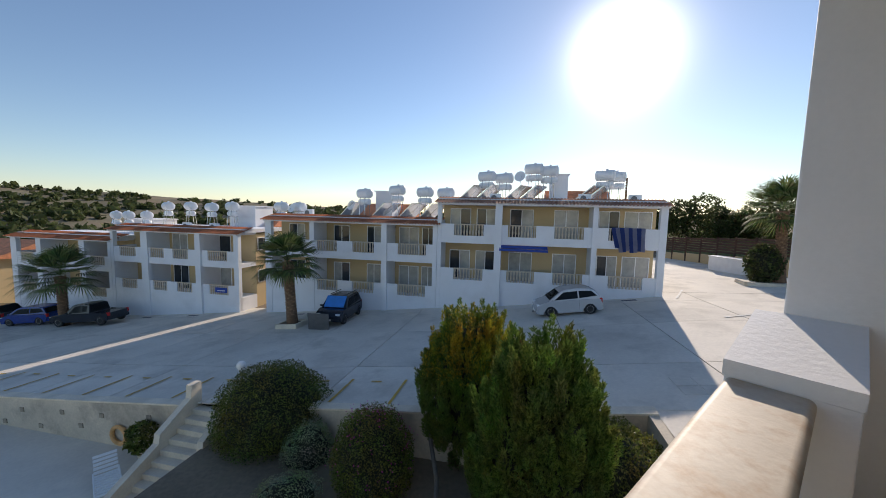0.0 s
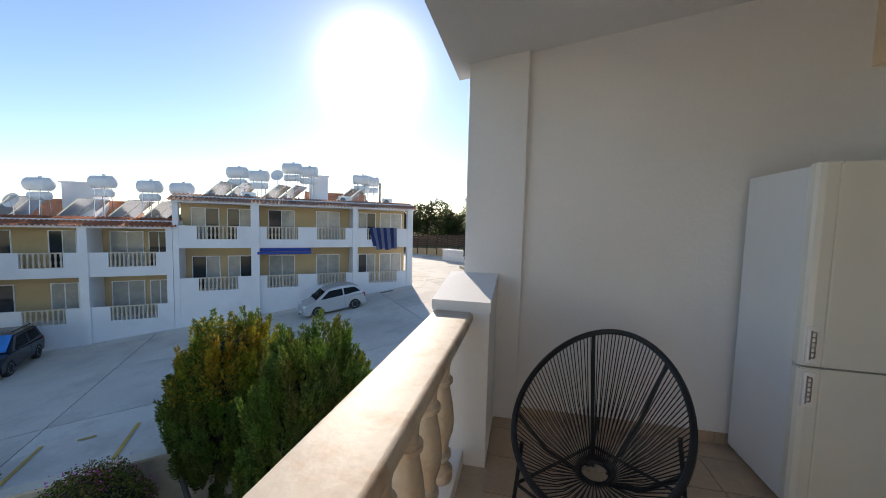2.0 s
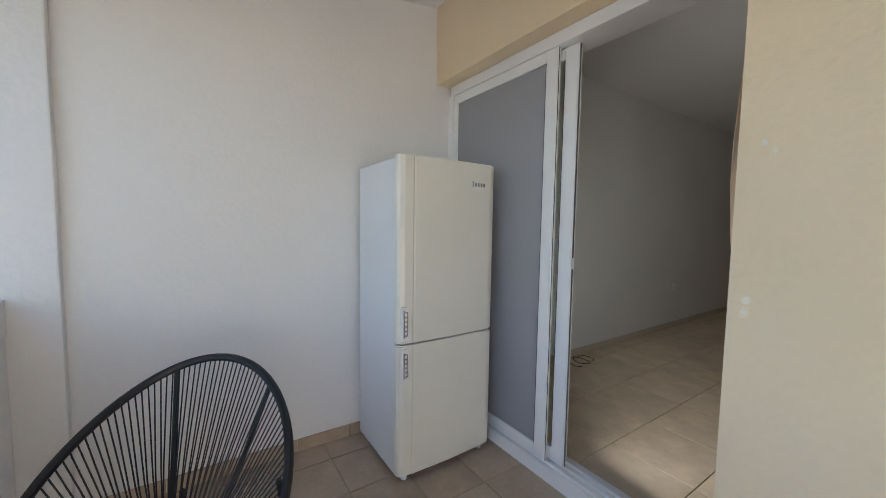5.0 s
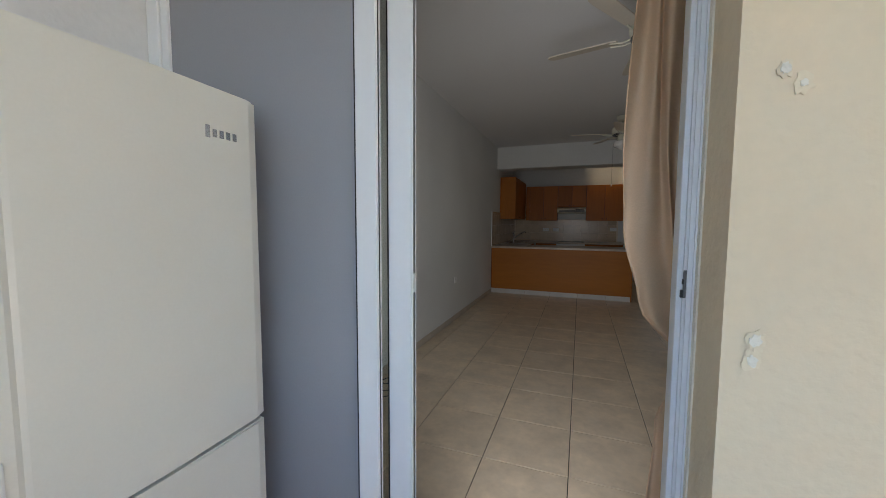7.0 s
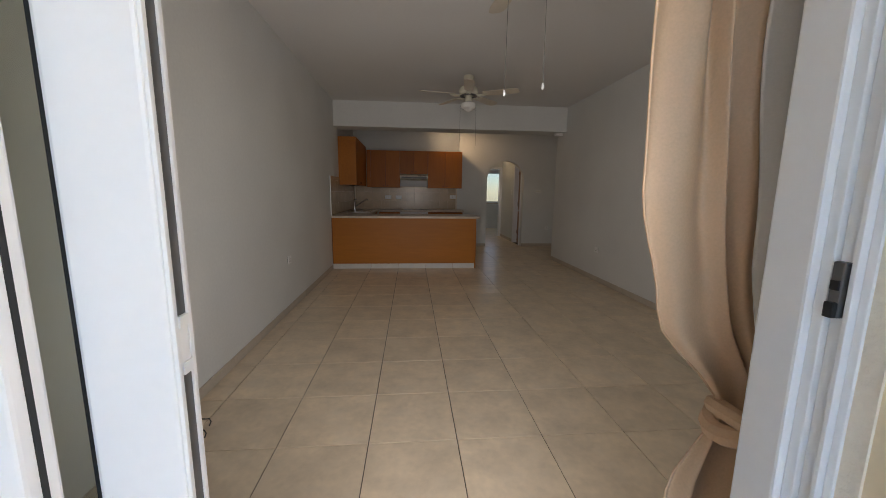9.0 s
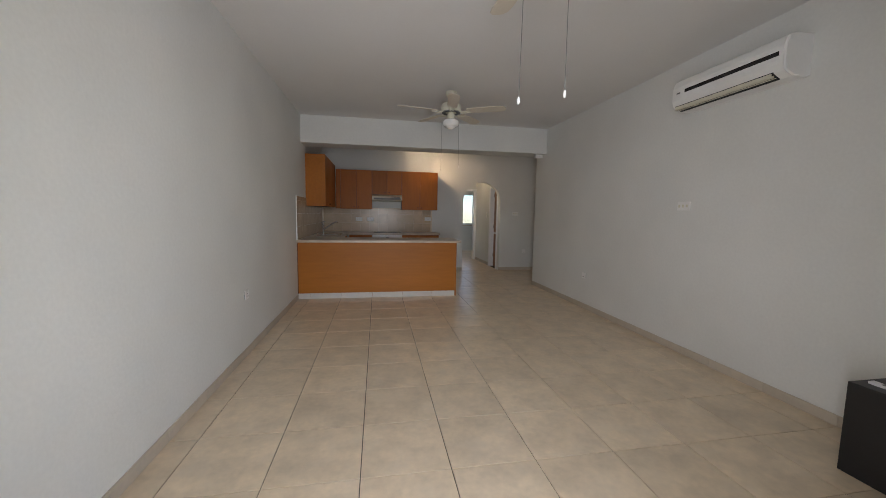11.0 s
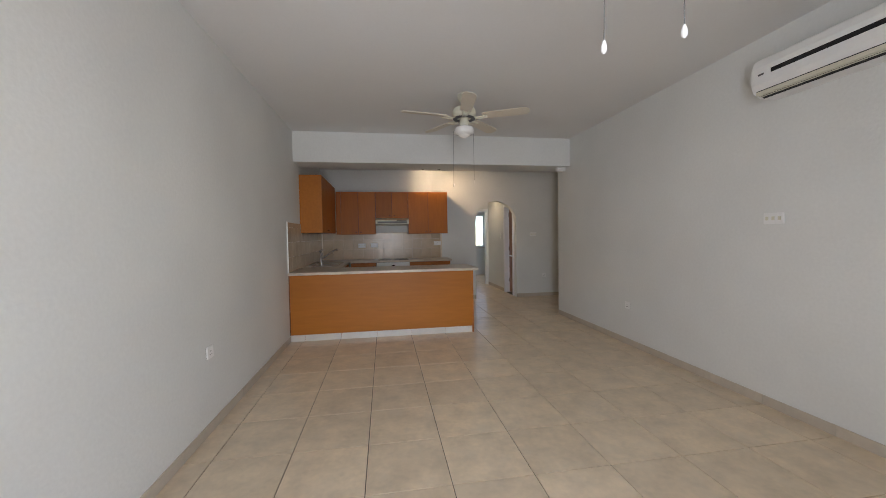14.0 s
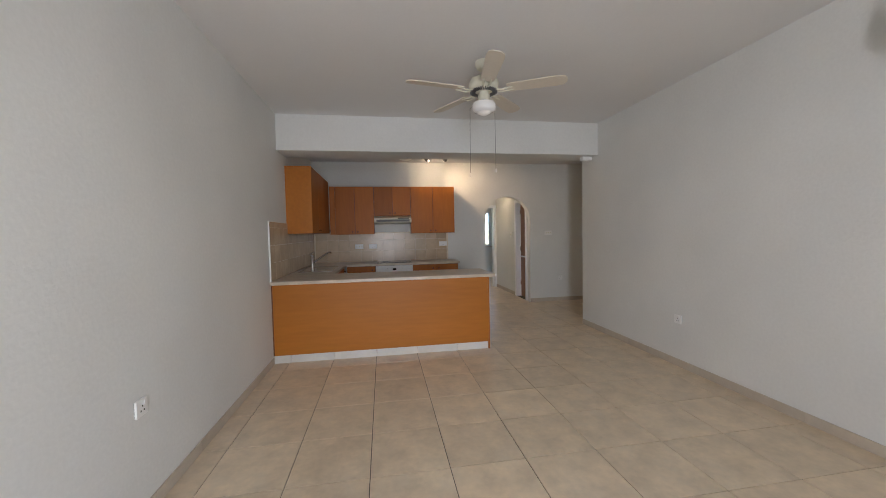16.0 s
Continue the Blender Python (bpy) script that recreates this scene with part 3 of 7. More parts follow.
def ceiling_fan(x, y, turn, label):
    f = thing("ceiling_fan", label, "ceiling fan", "ceiling fans", pose(x, y, CZ, 0, 0, turn))
    part("canopy", lathe(bmesh.new(), [(0.035, -0.07), (0.055, -0.06), (0.07, -0.03), (0.072, 0.0)], 24), M["cream_plastic"], f, smooth=True)
    part("down_rod", lathe(bmesh.new(), [(0.012, -0.13), (0.012, -0.06)], 10), M["cream_plastic"], f)
    part("motor", lathe(bmesh.new(), [(0.05, -0.255), (0.10, -0.25), (0.125, -0.225), (0.13, -0.19), (0.118, -0.155), (0.07, -0.13), (0.03, -0.12)], 28), M["cream_plastic"], f, smooth=True)
    bm = bmesh.new()
    for k in range(36):
        a = 2 * math.pi * k / 36
        box(bm, 0.075, 0.118, -0.0035, 0.0035, -0.262, -0.248, m=pose(0, 0, 0, 0, 0, math.degrees(a)))
    part("vent_ribs", bm, M["dark_steel"], f, "dark vent ribs")
    part("switch_cup", lathe(bmesh.new(), [(0.045, -0.335), (0.052, -0.33), (0.052, -0.285), (0.042, -0.27), (0.042, -0.25)], 20), M["cream_plastic"], f, smooth=True)
    part("shade", lathe(bmesh.new(), [(0.008, -0.462), (0.03, -0.455), (0.055, -0.442), (0.062, -0.430), (0.092, -0.420), (0.102, -0.404), (0.104, -0.372), (0.096, -0.352), (0.065, -0.338), (0.045, -0.33)], 28), M["opal"], f, "white opal glass shade", True)
    for k in range(5):
        turn_k = pose(0, 0, -0.232, 0, 0, 72 * k)
        out = [(0.20, -0.048), (0.24, -0.058), (0.60, -0.068), (0.66, -0.060), (0.685, -0.035), (0.69, 0.0), (0.685, 0.035), (0.66, 0.060), (0.60, 0.068), (0.24, 0.058), (0.20, 0.048)]
        bl = part("blade", prism(bmesh.new(), out, -0.004, 0.004, "z", turn_k @ pose(0, 0, -0.008, -11, 0, 0)), M["blade"], f)
        bm = bmesh.new()
        tube(bm, [turn_k @ Vector((0.10, -0.02, -0.018)), turn_k @ Vector((0.16, -0.025, -0.03)), turn_k @ Vector((0.25, -0.03, -0.018))], 0.007, 6)
        tube(bm, [turn_k @ Vector((0.10, 0.02, -0.018)), turn_k @ Vector((0.16, 0.025, -0.03)), turn_k @ Vector((0.25, 0.03, -0.018))], 0.007, 6)
        part("blade_iron", bm, M["cream_plastic"], bl)
    un = math.radians(-turn)
    for wx, wy, drop in ((-0.10, 0.12, 0.93), (0.12, 0.06, 0.90)):
        cx, cy = wx * math.cos(un) - wy * math.sin(un), wx * math.sin(un) + wy * math.cos(un)
        k = part("pull_cord", tube(bmesh.new(), [(cx * 0.38, cy * 0.38, -0.32), (cx * 0.96, cy * 0.96, -0.36), (cx, cy, -drop)], 0.0018, 5), M["dark_steel"], f)
        part("pull_knob", lathe(bmesh.new(), [(0.003, 0.0), (0.008, 0.006), (0.0085, 0.022), (0.004, 0.038)], 10, pose(cx, cy, -drop - 0.038)), M["white_plastic"], k)
    return f


ceiling_fan(2.13, 4.93, -98, "cream five-bladed ceiling fan with opal shade near the kitchen")
ceiling_fan(2.02, 1.95, -122, "cream five-bladed ceiling fan with opal shade near the balcony door")

# wall air conditioner
ac = thing("air_conditioner", "white split air conditioner high on the wall", "air conditioner", m=pose(0, -0.045, -0.038))
prof = [(4.2, 2.40), (4.06, 2.395), (3.995, 2.43), (3.975, 2.48), (3.975, 2.60), (3.995, 2.655), (4.05, 2.685), (4.2, 2.69)]
part("casing", prism(bmesh.new(), prof, 2.47, 3.43, "y"), M["white_plastic"], ac)
for y0, y1 in ((2.455, 2.47), (3.43, 3.445)):
    part("end_cap", prism(bmesh.new(), [(4.2 - (4.2 - a) * 0.97, 2.545 + (b - 2.545) * 0.96) for a, b in prof], y0, y1, "y"), M["white_plastic"], ac)
part("display_strip", block(3.972, 3.976, 2.50, 3.30, 2.535, 2.565, bevel=0.001), M["black_gloss"], ac, "glossy black display strip")
part("maker_badge", block(3.972, 3.976, 3.35, 3.39, 2.54, 2.552), M["dark_steel"], ac)
bm = bmesh.new()
for k in range(3):
    box(bm, 3.985 + 0.022 * k, 3.992 + 0.022 * k, 2.55, 3.41, 2.405 - 0.002 * k, 2.43 - 0.012 * k)
part("louvre", bm, M["cream_plastic"], ac)
part("outlet", prism(bmesh.new(), [(3.985, 2.432), (4.055, 2.392), (4.057, 2.396), (3.99, 2.438)], 2.54, 3.41, "y"), M["black"], ac, "dark air outlet")


def wall_plate(name, label, category, x, y, z, face, w=0.086, h=0.086, kind="socket"):
    """A switch or socket plate; face: which way it looks."""
    turn = {"+x": 90, "-x": -90, "-y": 0}[face]
    p = thing(name, label, category, "wall plates", pose(x, y, z, 0, 0, turn))
    # dark inset added behind the plate to paint a shade line round it
    part("back_box", block(-w / 2 + 0.006, w / 2 - 0.006, -0.004, 0.0, -h / 2 + 0.006, h / 2 - 0.006), M["dark_steel"], p)
    part("plate", block(-w / 2, w / 2, -0.016, -0.004, -h / 2, h / 2, bevel=0.003), M["white_plastic"], p)
    if kind == "socket":
        part("rocker", block(w * 0.18, w * 0.34, -0.020, -0.015, 0.012, 0.032, bevel=0.001), M["white_plastic"], p)
        for dx, dz in ((-0.012, -0.015), (0.012, -0.015), (0.0, 0.008)):
            part("pin_slot", block(dx - 0.003, dx + 0.003, -0.0175, -0.0155, dz - 0.004, dz + 0.004), M["rubber"], p)
    else:
        for dx in (-0.02, 0.02) if w < 0.1 else (-0.045, 0.0, 0.045):
            part("rocker", block(dx - 0.009, dx + 0.009, -0.022, -0.015, -0.014, 0.014, bevel=0.001), M["cream_plastic"], p)
    return p


wall_plate("wall_socket", "white square socket low on the white wall", "socket", 0.0, 3.84, 0.575, "+x")
wall_plate("wall_socket", "white square socket low on the white wall", "socket", W, 5.08, 0.487, "-x")
wall_plate("wall_switch", "white double switch at chest height on the white wall", "switch", W, 3.39, 1.47, "-x", 0.146, 0.086, "switch")
wall_plate("wall_switch", "white triple switch beside the arch", "switch", 4.50, YB, 1.38, "-y", 0.146, 0.086, "switch")
wall_plate("wall_socket", "white socket low beside the arch", "socket", 4.755, YB, 0.47, "-y")
wall_plate("wall_switch", "white single switch in the corridor", "switch", 4.12, 9.75, 1.35, "-x", 0.086, 0.12, "switch")
det = thing("motion_detector", "small white alarm detector under the beam end", "detector")
part("housing", block(4.05, 4.19, 6.62, 6.70, 2.40, 2.455, bevel=0.008), M["white_plastic"], det)
part("lens", block(4.07, 4.17, 6.612, 6.621, 2.41, 2.43, bevel=0.003), M["opal"], det)

spk = thing("loudspeaker", "black boxy loudspeaker standing on the floor", "loudspeaker")
part("box", block(3.69, 4.01, 1.32, 1.70, 0.0, 0.50, bevel=0.006), M["black"], spk)
part("grille", block(3.71, 3.99, 1.70, 1.708, 0.03, 0.47, bevel=0.004), M["rubber"], spk, "dark cloth grille")
rem = thing("remote_control", "small white remote control lying on the loudspeaker", "remote control")
part("body", block(3.76, 3.80, 1.55, 1.66, 0.50, 0.515, bevel=0.004), M["white_plastic"], rem)
part("keypad", block(3.765, 3.795, 1.57, 1.61, 0.515, 0.517), M["dark_steel"], rem)
cab = part("cable", tube(bmesh.new(), [(0.12 + (0.085 + 0.02 * k / 20) * math.cos(k * 0.42) + 0.001 * k, 1.75 + 0.09 * math.sin(k * 0.42) - 0.007 * k, 0.006 + 0.004 * (k % 3)) for k in range(30)], 0.0035, 6), M["black"])
tagged(cab, "thin black cable coiled on the floor tiles", "cable")
adp = thing("power_adapter", "small black power adapter box on the floor", "adapter")
part("case", block(0.10, 0.17, 1.28, 1.40, 0.0, 0.10, bevel=0.006), M["black"], adp)
part("plug_face", block(0.171, 0.174, 1.30, 1.38, 0.02, 0.08), M["rubber"], adp)

# ---- kitchen ----
pen = thing("kitchen_peninsula", "cherry laminate breakfast bar panel on a pale tiled plinth", "kitchen counter")
part("front_panel", block(0.012, 2.47, 6.075, 6.095, 0.088, 0.882), M["cherry_h"], pen)
part("end_post", block(2.47, 2.488, 6.065, 6.70, 0.0, 0.882, bevel=0.002), M["cherry_h"], pen)
part("wall_strip", block(0.0, 0.012, 6.070, 6.095, 0.088, 0.882), M["cherry_trim_gap_shade"], pen)
part("carcass", block(0.02, 2.46, 6.10, 6.70, 0.02, 0.878), M["cherry"], pen)
xs = [0.0, 0.185, 0.654, 1.128, 1.606, 2.082, 2.47]
for a, b in zip(xs, xs[1:]):
    part("plinth_tile", block(a + 0.002, b - 0.002, 6.082, 6.098, 0.0, 0.086, bevel=0.0015), M["plinth"], pen)

wt = thing("worktop", "mottled beige stone laminate worktop running round the kitchen", "worktop")
part("bar_top", block(0.0, 2.555, 6.03, 6.72, 0.882, 0.92, bevel=0.007), M["worktop"], wt)
part("side_top", block(0.0, 0.60, 6.722, 8.10, 0.882, 0.919, bevel=0.005), M["worktop"], wt)
part("back_top", block(0.0, 2.56, 8.102, YB, 0.882, 0.9195, bevel=0.005), M["worktop"], wt)


def base_unit(name, m, w, doors, label, drawer=False):
    u = thing(name, label, "kitchen cabinet", "base cabinets", m)
    # carcass coloured darker than the doors, to paint the shade in their gaps
    part("carcass", block(0, w, 0.02, 0.56, 0.10, 0.88), M["cherry_trim_gap_shade"], u)
    part("kickboard", block(0, w, 0.06, 0.075, 0.0, 0.10), M["cherry_trim_gap_shade"], u)
    dw = w / doors
    for k in range(doors):
        d = part("door", block(k * dw + 0.002, (k + 1) * dw - 0.002, 0.0, 0.019, 0.105, 0.872, bevel=0.002), M["cherry"], u)
        kx = (k + 1) * dw - 0.05 if k % 2 == 0 else k * dw + 0.05
        part("knob", lathe(bmesh.new(), [(0.008, 0), (0.008, 0.01), (0.015, 0.014), (0.015, 0.022), (0.008, 0.026)], 12, pose(kx, 0, 0.81, 90, 0, 0)), M["cherry_trim_gap_shade"], d, smooth=True)
    return u


base_unit("base_cabinet", pose(0.62, 8.14, 0), 0.47, 1, "cherry laminate base cabinet beside the oven")
base_unit("base_cabinet", pose(1.735, 8.14, 0), 0.80, 2, "cherry laminate double base cabinet beside the oven")
base_unit("base_cabinet", pose(0.58, 6.74, 0, 0, 0, 90), 0.68, 1, "cherry laminate base cabinet under the sink")
base_unit("base_cabinet", pose(0.58, 7.42, 0, 0, 0, 90), 0.68, 1, "cherry laminate base cabinet under the sink")

ov = thing("oven", "white built-in oven with knobs under the hob", "oven")
part("body", block(1.10, 1.73, 8.16, 8.68, 0.10, 0.875), M["dark_steel"], ov)
part("control_panel", block(1.10, 1.73, 8.135, 8.16, 0.76, 0.875, bevel=0.004), M["white_plastic"], ov)
od = part("oven_door", block(1.10, 1.73, 8.14, 8.16, 0.12, 0.75, bevel=0.004), M["white_plastic"], ov)
part("window", block(1.19, 1.64, 8.136, 8.141, 0.28, 0.60), M["black_gloss"], od, "dark oven window")
part("handle", tube(bmesh.new(), [(1.16, 8.11, 0.70), (1.67, 8.11, 0.70)], 0.011, 8), M["white_plastic"], od)
for x in (1.20, 1.29, 1.54, 1.63):
    part("knob", lathe(bmesh.new(), [(0.02, 0), (0.02, 0.012), (0.014, 0.022)], 14, pose(x, 8.135, 0.815, 90, 0, 0)), M["white_plastic"], ov, smooth=True)
part("clock", block(1.385, 1.445, 8.132, 8.136, 0.80, 0.83), M["black_gloss"], ov, "black clock display")
hob = thing("hob", "black glass hob set into the worktop", "hob")
part("glass", block(1.13, 1.71, 8.18, 8.64, 0.9195, 0.927, bevel=0.002), M["black_gloss"], hob)
for x, y, r in ((1.28, 8.30, 0.09), (1.56, 8.30, 0.075), (1.28, 8.52, 0.075), (1.56, 8.52, 0.09)):
    part("burner_ring", tube(bmesh.new(), [(x + r * math.cos(k * math.pi / 10), y + r * math.sin(k * math.pi / 10), 0.927) for k in range(20)], 0.0015, 4, True), M["dark_steel"], hob)

snk = thing("sink", "stainless steel sink set in the worktop", "sink")
bm = bmesh.new()
for x0, x1, y0, y1 in ((0.08, 0.52, 7.02, 7.06), (0.08, 0.52, 7.86, 7.90), (0.08, 0.12, 7.06, 7.86), (0.48, 0.52, 7.06, 7.86), (0.12, 0.48, 7.44, 7.48)):
    box(bm, x0, x1, y0, y1, 0.918, 0.925, bevel=0.002)
part("rim", bm, M["steel"], snk)
part("basin", block(0.121, 0.479, 7.061, 7.439, 0.921, 0.9225), M["steel"], snk)
part("drainer", block(0.121, 0.479, 7.481, 7.859, 0.920, 0.923), M["steel"], snk)
tap = thing("mixer_tap", "chrome mixer tap with a raised swivel spout", "tap", m=Matrix.Translation((0.19, 7.44, 0.92)) @ Matrix.Scale(1.25, 4) @ Matrix.Translation((-0.27, -6.98, -0.919)))
part("body", lathe(bmesh.new(), [(0.026, 0.918), (0.026, 0.925), (0.02, 0.94), (0.02, 1.03), (0.024, 1.04), (0.024, 1.075), (0.014, 1.085)], 16, pose(0.27, 6.98, 0)), M["steel"], tap, smooth=True)
part("spout", tube(bmesh.new(), [(0.28, 6.99, 1.0), (0.34, 7.04, 1.04), (0.42, 7.12, 1.10), (0.455, 7.15, 1.115), (0.465, 7.16, 1.10)], 0.010, 8), M["steel"], tap, smooth=True)
part("lever", tube(bmesh.new(), [(0.27, 6.98, 1.08), (0.25, 6.96, 1.10), (0.30, 7.0, 1.12)], [0.012, 0.010, 0.007], 8), M["steel"], tap, smooth=True)

# wall tiles behind the worktop
splash_n = part("tile_bed", block(0.0, 2.46, YB - 0.004, YB, 0.92, 1.46), M["splash_grout"])
tagged(splash_n, "beige glazed tiled splashback behind the hob", "splashback", kind="structure")
splash_w = part("tile_bed", block(0.0, 0.004, 6.06, YB - 0.004, 0.92, 1.585), M["splash_grout"])
tagged(splash_w, "beige glazed tiled splashback beside the sink", "splashback", kind="structure")
splash_n.name, splash_w.name = "splashback_north", "splashback_west"
me_n = mesh_of("tile", block(-0.0985, 0.0985, -0.004, 0.004, -0.0985, 0.0985, bevel=0.002), M["splash"])
me_h = mesh_of("tile", block(-0.0985, 0.0985, -0.004, 0.004, -0.0635, 0.0635, bevel=0.002), M["splash"])
me_w = mesh_of("tile", block(-0.004, 0.004, -0.0985, 0.0985, -0.0985, 0.0985, bevel=0.002), M["splash"])
me_wh = mesh_of("tile", block(-0.004, 0.004, -0.0985, 0.0985, -0.0315, 0.0315, bevel=0.002), M["splash"])
for i in range(12):
    for j in range(3):
        t = new("tile", me_n if j < 2 else me_h)
        t.location, t.parent = (0.10 + 0.2 * i + 0.03, YB - 0.007, 1.02 + 0.2 * j - (0.035 if j == 2 else 0)), splash_n
for i in range(13):
    for j in range(4):
        if j == 3 and i > 3:
            continue
        t = new("tile", me_w if j < 3 else me_wh)
        t.location, t.parent = (0.007, 6.16 + 0.2 * i, 1.02 + 0.2 * j - (0.068 if j == 3 else 0)), splash_w
part("edge_trim", block(0.0, 0.014, 6.05, 6.06, 0.92, 1.59), M["white_plastic"], splash_w, "white corner trim")


def wall_unit(m, w, h, doors, label, knob_low=True, depth=0.31):
    u = thing("wall_cabinet", label, "kitchen cabinet", "wall cabinets", m)
    # dark carcass colour stands for the shade seen between the doors
    part("carcass", block(0, w, 0.019, depth, 0, h), M["cherry_trim_gap_shade"], u)
    dw = w / doors
    for k in range(doors):
        d = part("door", block(k * dw + 0.004, (k + 1) * dw - 0.004, 0.0, 0.018, 0.002, h - 0.002, bevel=0.002), M["cherry"], u)
        kx = (k + 1) * dw - 0.045 if k % 2 == 0 else k * dw + 0.045
        part("knob", lathe(bmesh.new(), [(0.007, 0), (0.007, 0.01), (0.014, 0.014), (0.014, 0.022), (0.007, 0.026)], 12, pose(kx, 0, 0.045, 90, 0, 0)), M["cherry_trim_gap_shade"], d, smooth=True)
    return u


wall_unit(pose(0.425, 8.39, 1.425), 0.665, 0.837, 2, "cherry laminate double wall cabinet beside the extractor hood")
wall_unit(pose(1.092, 8.39, 1.745), 0.643, 0.517, 2, "short cherry laminate wall cabinet above the extractor hood")
wall_unit(pose(1.737, 8.39, 1.425), 0.80, 0.837, 2, "cherry laminate double wall cabinet at the worktop end")
uc = wall_unit(pose(0.325, 6.845, 1.45, 0, 0, 90), 1.54, 0.88, 3, "long cherry laminate wall cabinet over the sink")
part("end_panel", block(-0.006, 0.0, 0.0, 0.325, 0.0, 0.88), M["cherry_h"], uc)
part("filler_strip", block(0.335, 0.424, 8.395, 8.41, 1.43, 2.262), M["cherry"], uc).matrix_parent_inverse = uc.matrix_basis.inverted()

hd = thing("extractor_hood", "slim white extractor hood under the wall cabinet", "extractor hood")
part("body", prism(bmesh.new(), [(8.20, 1.62), (8.69, 1.60), (8.69, 1.743), (8.40, 1.743), (8.21, 1.70)], 1.095, 1.733, "x"), M["cream_plastic"], hd)
part("filter_strip", prism(bmesh.new(), [(8.196, 1.635), (8.20, 1.632), (8.206, 1.668), (8.202, 1.67)], 1.13, 1.70, "x"), M["dark_steel"], hd, "grey filter strip")
part("switch_strip", block(1.50, 1.69, 8.203, 8.215, 1.682, 1.70), M["rubber"], hd)
wall_plate("wall_switch", "white cooker switch on the tiles", "switch", 0.80, YB - 0.011, 1.20, "-y", 0.146, 0.086, "switch")
wall_plate("wall_socket", "white socket on the tiles", "socket", 1.05, YB - 0.011, 1.20, "-y", 0.146, 0.086)
wall_plate("wall_socket", "white socket on the tiles near the worktop end", "socket", 2.36, YB - 0.011, 1.22, "-y", 0.146, 0.086)

for x, y, lit in ((2.0, 8.12, True), (2.32, 8.12, False)):
    s = thing("spotlight", "small brass ceiling spotlight" + (", switched on" if lit else ", switched off"), "spotlight", "kitchen spotlights")
    part("base", lathe(bmesh.new(), [(0.03, 2.73), (0.035, 2.745)], 14, pose(x, y, 0)), M["dark_steel"], s)
    part("stem", tube(bmesh.new(), [(x, y, 2.735), (x, y, 2.70)], 0.006, 6), M["dark_steel"], s)
    aim = look((x, y, 2.695), (x + 1.05, y + 0.58, 2.28))
    part("head", lathe(bmesh.new(), [(0.02, 0.0), (0.03, -0.03), (0.032, -0.06)], 14, aim @ pose(0, 0, 0.02)), M["dark_steel"], s, smooth=True)
    part("bulb", lathe(bmesh.new(), [(0.026, 0.0), (0.026, -0.004)], 14, aim @ pose(0, 0, -0.041)), lamp_glow("spot_glow", (1.0, 0.75, 0.45), 30.0) if lit else M["opal"], s)
    if lit:
        ld = bpy.data.lights.new("kitchen_spot", "SPOT")
        ld.energy, ld.color, ld.spot_size, ld.spot_blend, ld.shadow_soft_size = 3.0, (1.0, 0.68, 0.38), radians(56), 1.0, 0.10
        new("kitchen_spot", ld).matrix_world = aim @ pose(0, 0, -0.06)
vent = thing("ceiling_vent", "round white ceiling vent in the kitchen", "vent")
part("rim", lathe(bmesh.new(), [(0.10, 2.72), (0.11, 2.73), (0.11, 2.745)], 24, pose(1.66, 8.3, 0)), M["white_plastic"], vent)
part("disc", lathe(bmesh.new(), [(0.07, 2.71), (0.08, 2.717), (0.08, 2.722)], 20, pose(1.66, 8.3, 0)), M["white_plastic"], vent)

# corridor door, bedroom doorway and window
cd = tagged(new("door_2"), "brown veneer door set back in a white frame", "door", kind="structure")
bm = block(4.10, 4.29, 9.44, 9.52, 0, 2.1, bevel=0.003)
box(bm, 4.10, 4.29, 8.86, 8.92, 0, 2.1, bevel=0.003)
box(bm, 4.10, 4.29, 8.92, 9.44, 2.04, 2.1, bevel=0.003)
part("door_frame", bm, M["alu"], cd, "white painted door frame")
lf = part("door_leaf", block(4.215, 4.255, 8.925, 9.435, 0.01, 2.035, bevel=0.003), M["door_wood"], cd)
part("rail", block(4.209, 4.215, 8.94, 9.42, 0.86, 0.89), M["white_plastic"], lf)
for z in (0.25, 1.0, 1.8):
    part("hinge", block(4.20, 4.215, 9.425, 9.438, z, z + 0.09), M["steel"], cd)
bd = tagged(new("door_3"), "white frame of the open bedroom doorway", "door", kind="structure")
bm = block(3.2, 3.26, 10.88, 11.04, 0, 2.1, bevel=0.003)
box(bm, 4.05, 4.12, 10.88, 11.04, 0, 2.1, bevel=0.003)
box(bm, 3.26, 4.05, 10.88, 11.04, 2.04, 2.1, bevel=0.003)
part("door_frame", bm, M["alu"], bd)
M["tinted"] = glassy("tinted_glass", (0.14, 0.16, 0.18))
wn1 = tagged(new("window_1"), "bedroom window with a dark frame and net of daylight", "window", kind="structure")
bm = block(3.25, 4.75, 13.45, 13.52, 0.95, 1.01)
box(bm, 3.25, 4.75, 13.45, 13.52, 2.04, 2.1)
for x in (3.25, 3.97, 4.69):
    box(bm, x, x + 0.06, 13.45, 13.52, 1.01, 2.04)
part("window_frame", bm, M["alu"], wn1)
part("window_sill", block(3.2, 4.8, 13.36, 13.42, 0.92, 0.95), M["marble"], wn1)
for x in (3.31, 4.03):
    part("pane", block(x, x + 0.66, 13.48, 13.486, 1.01, 2.04), M["tinted"], wn1).visible_shadow = False
win_sky = bpy.data.lights.new("bedroom_daylight", "AREA")
win_sky.shape, win_sky.size, win_sky.size_y, win_sky.energy, win_sky.color = "RECTANGLE", 1.4, 1.0, 0.3, (0.85, 0.92, 1.0)
new("bedroom_daylight", win_sky).matrix_world = look((4.0, 13.38, 1.5), (4.0, 9.0, 1.2))
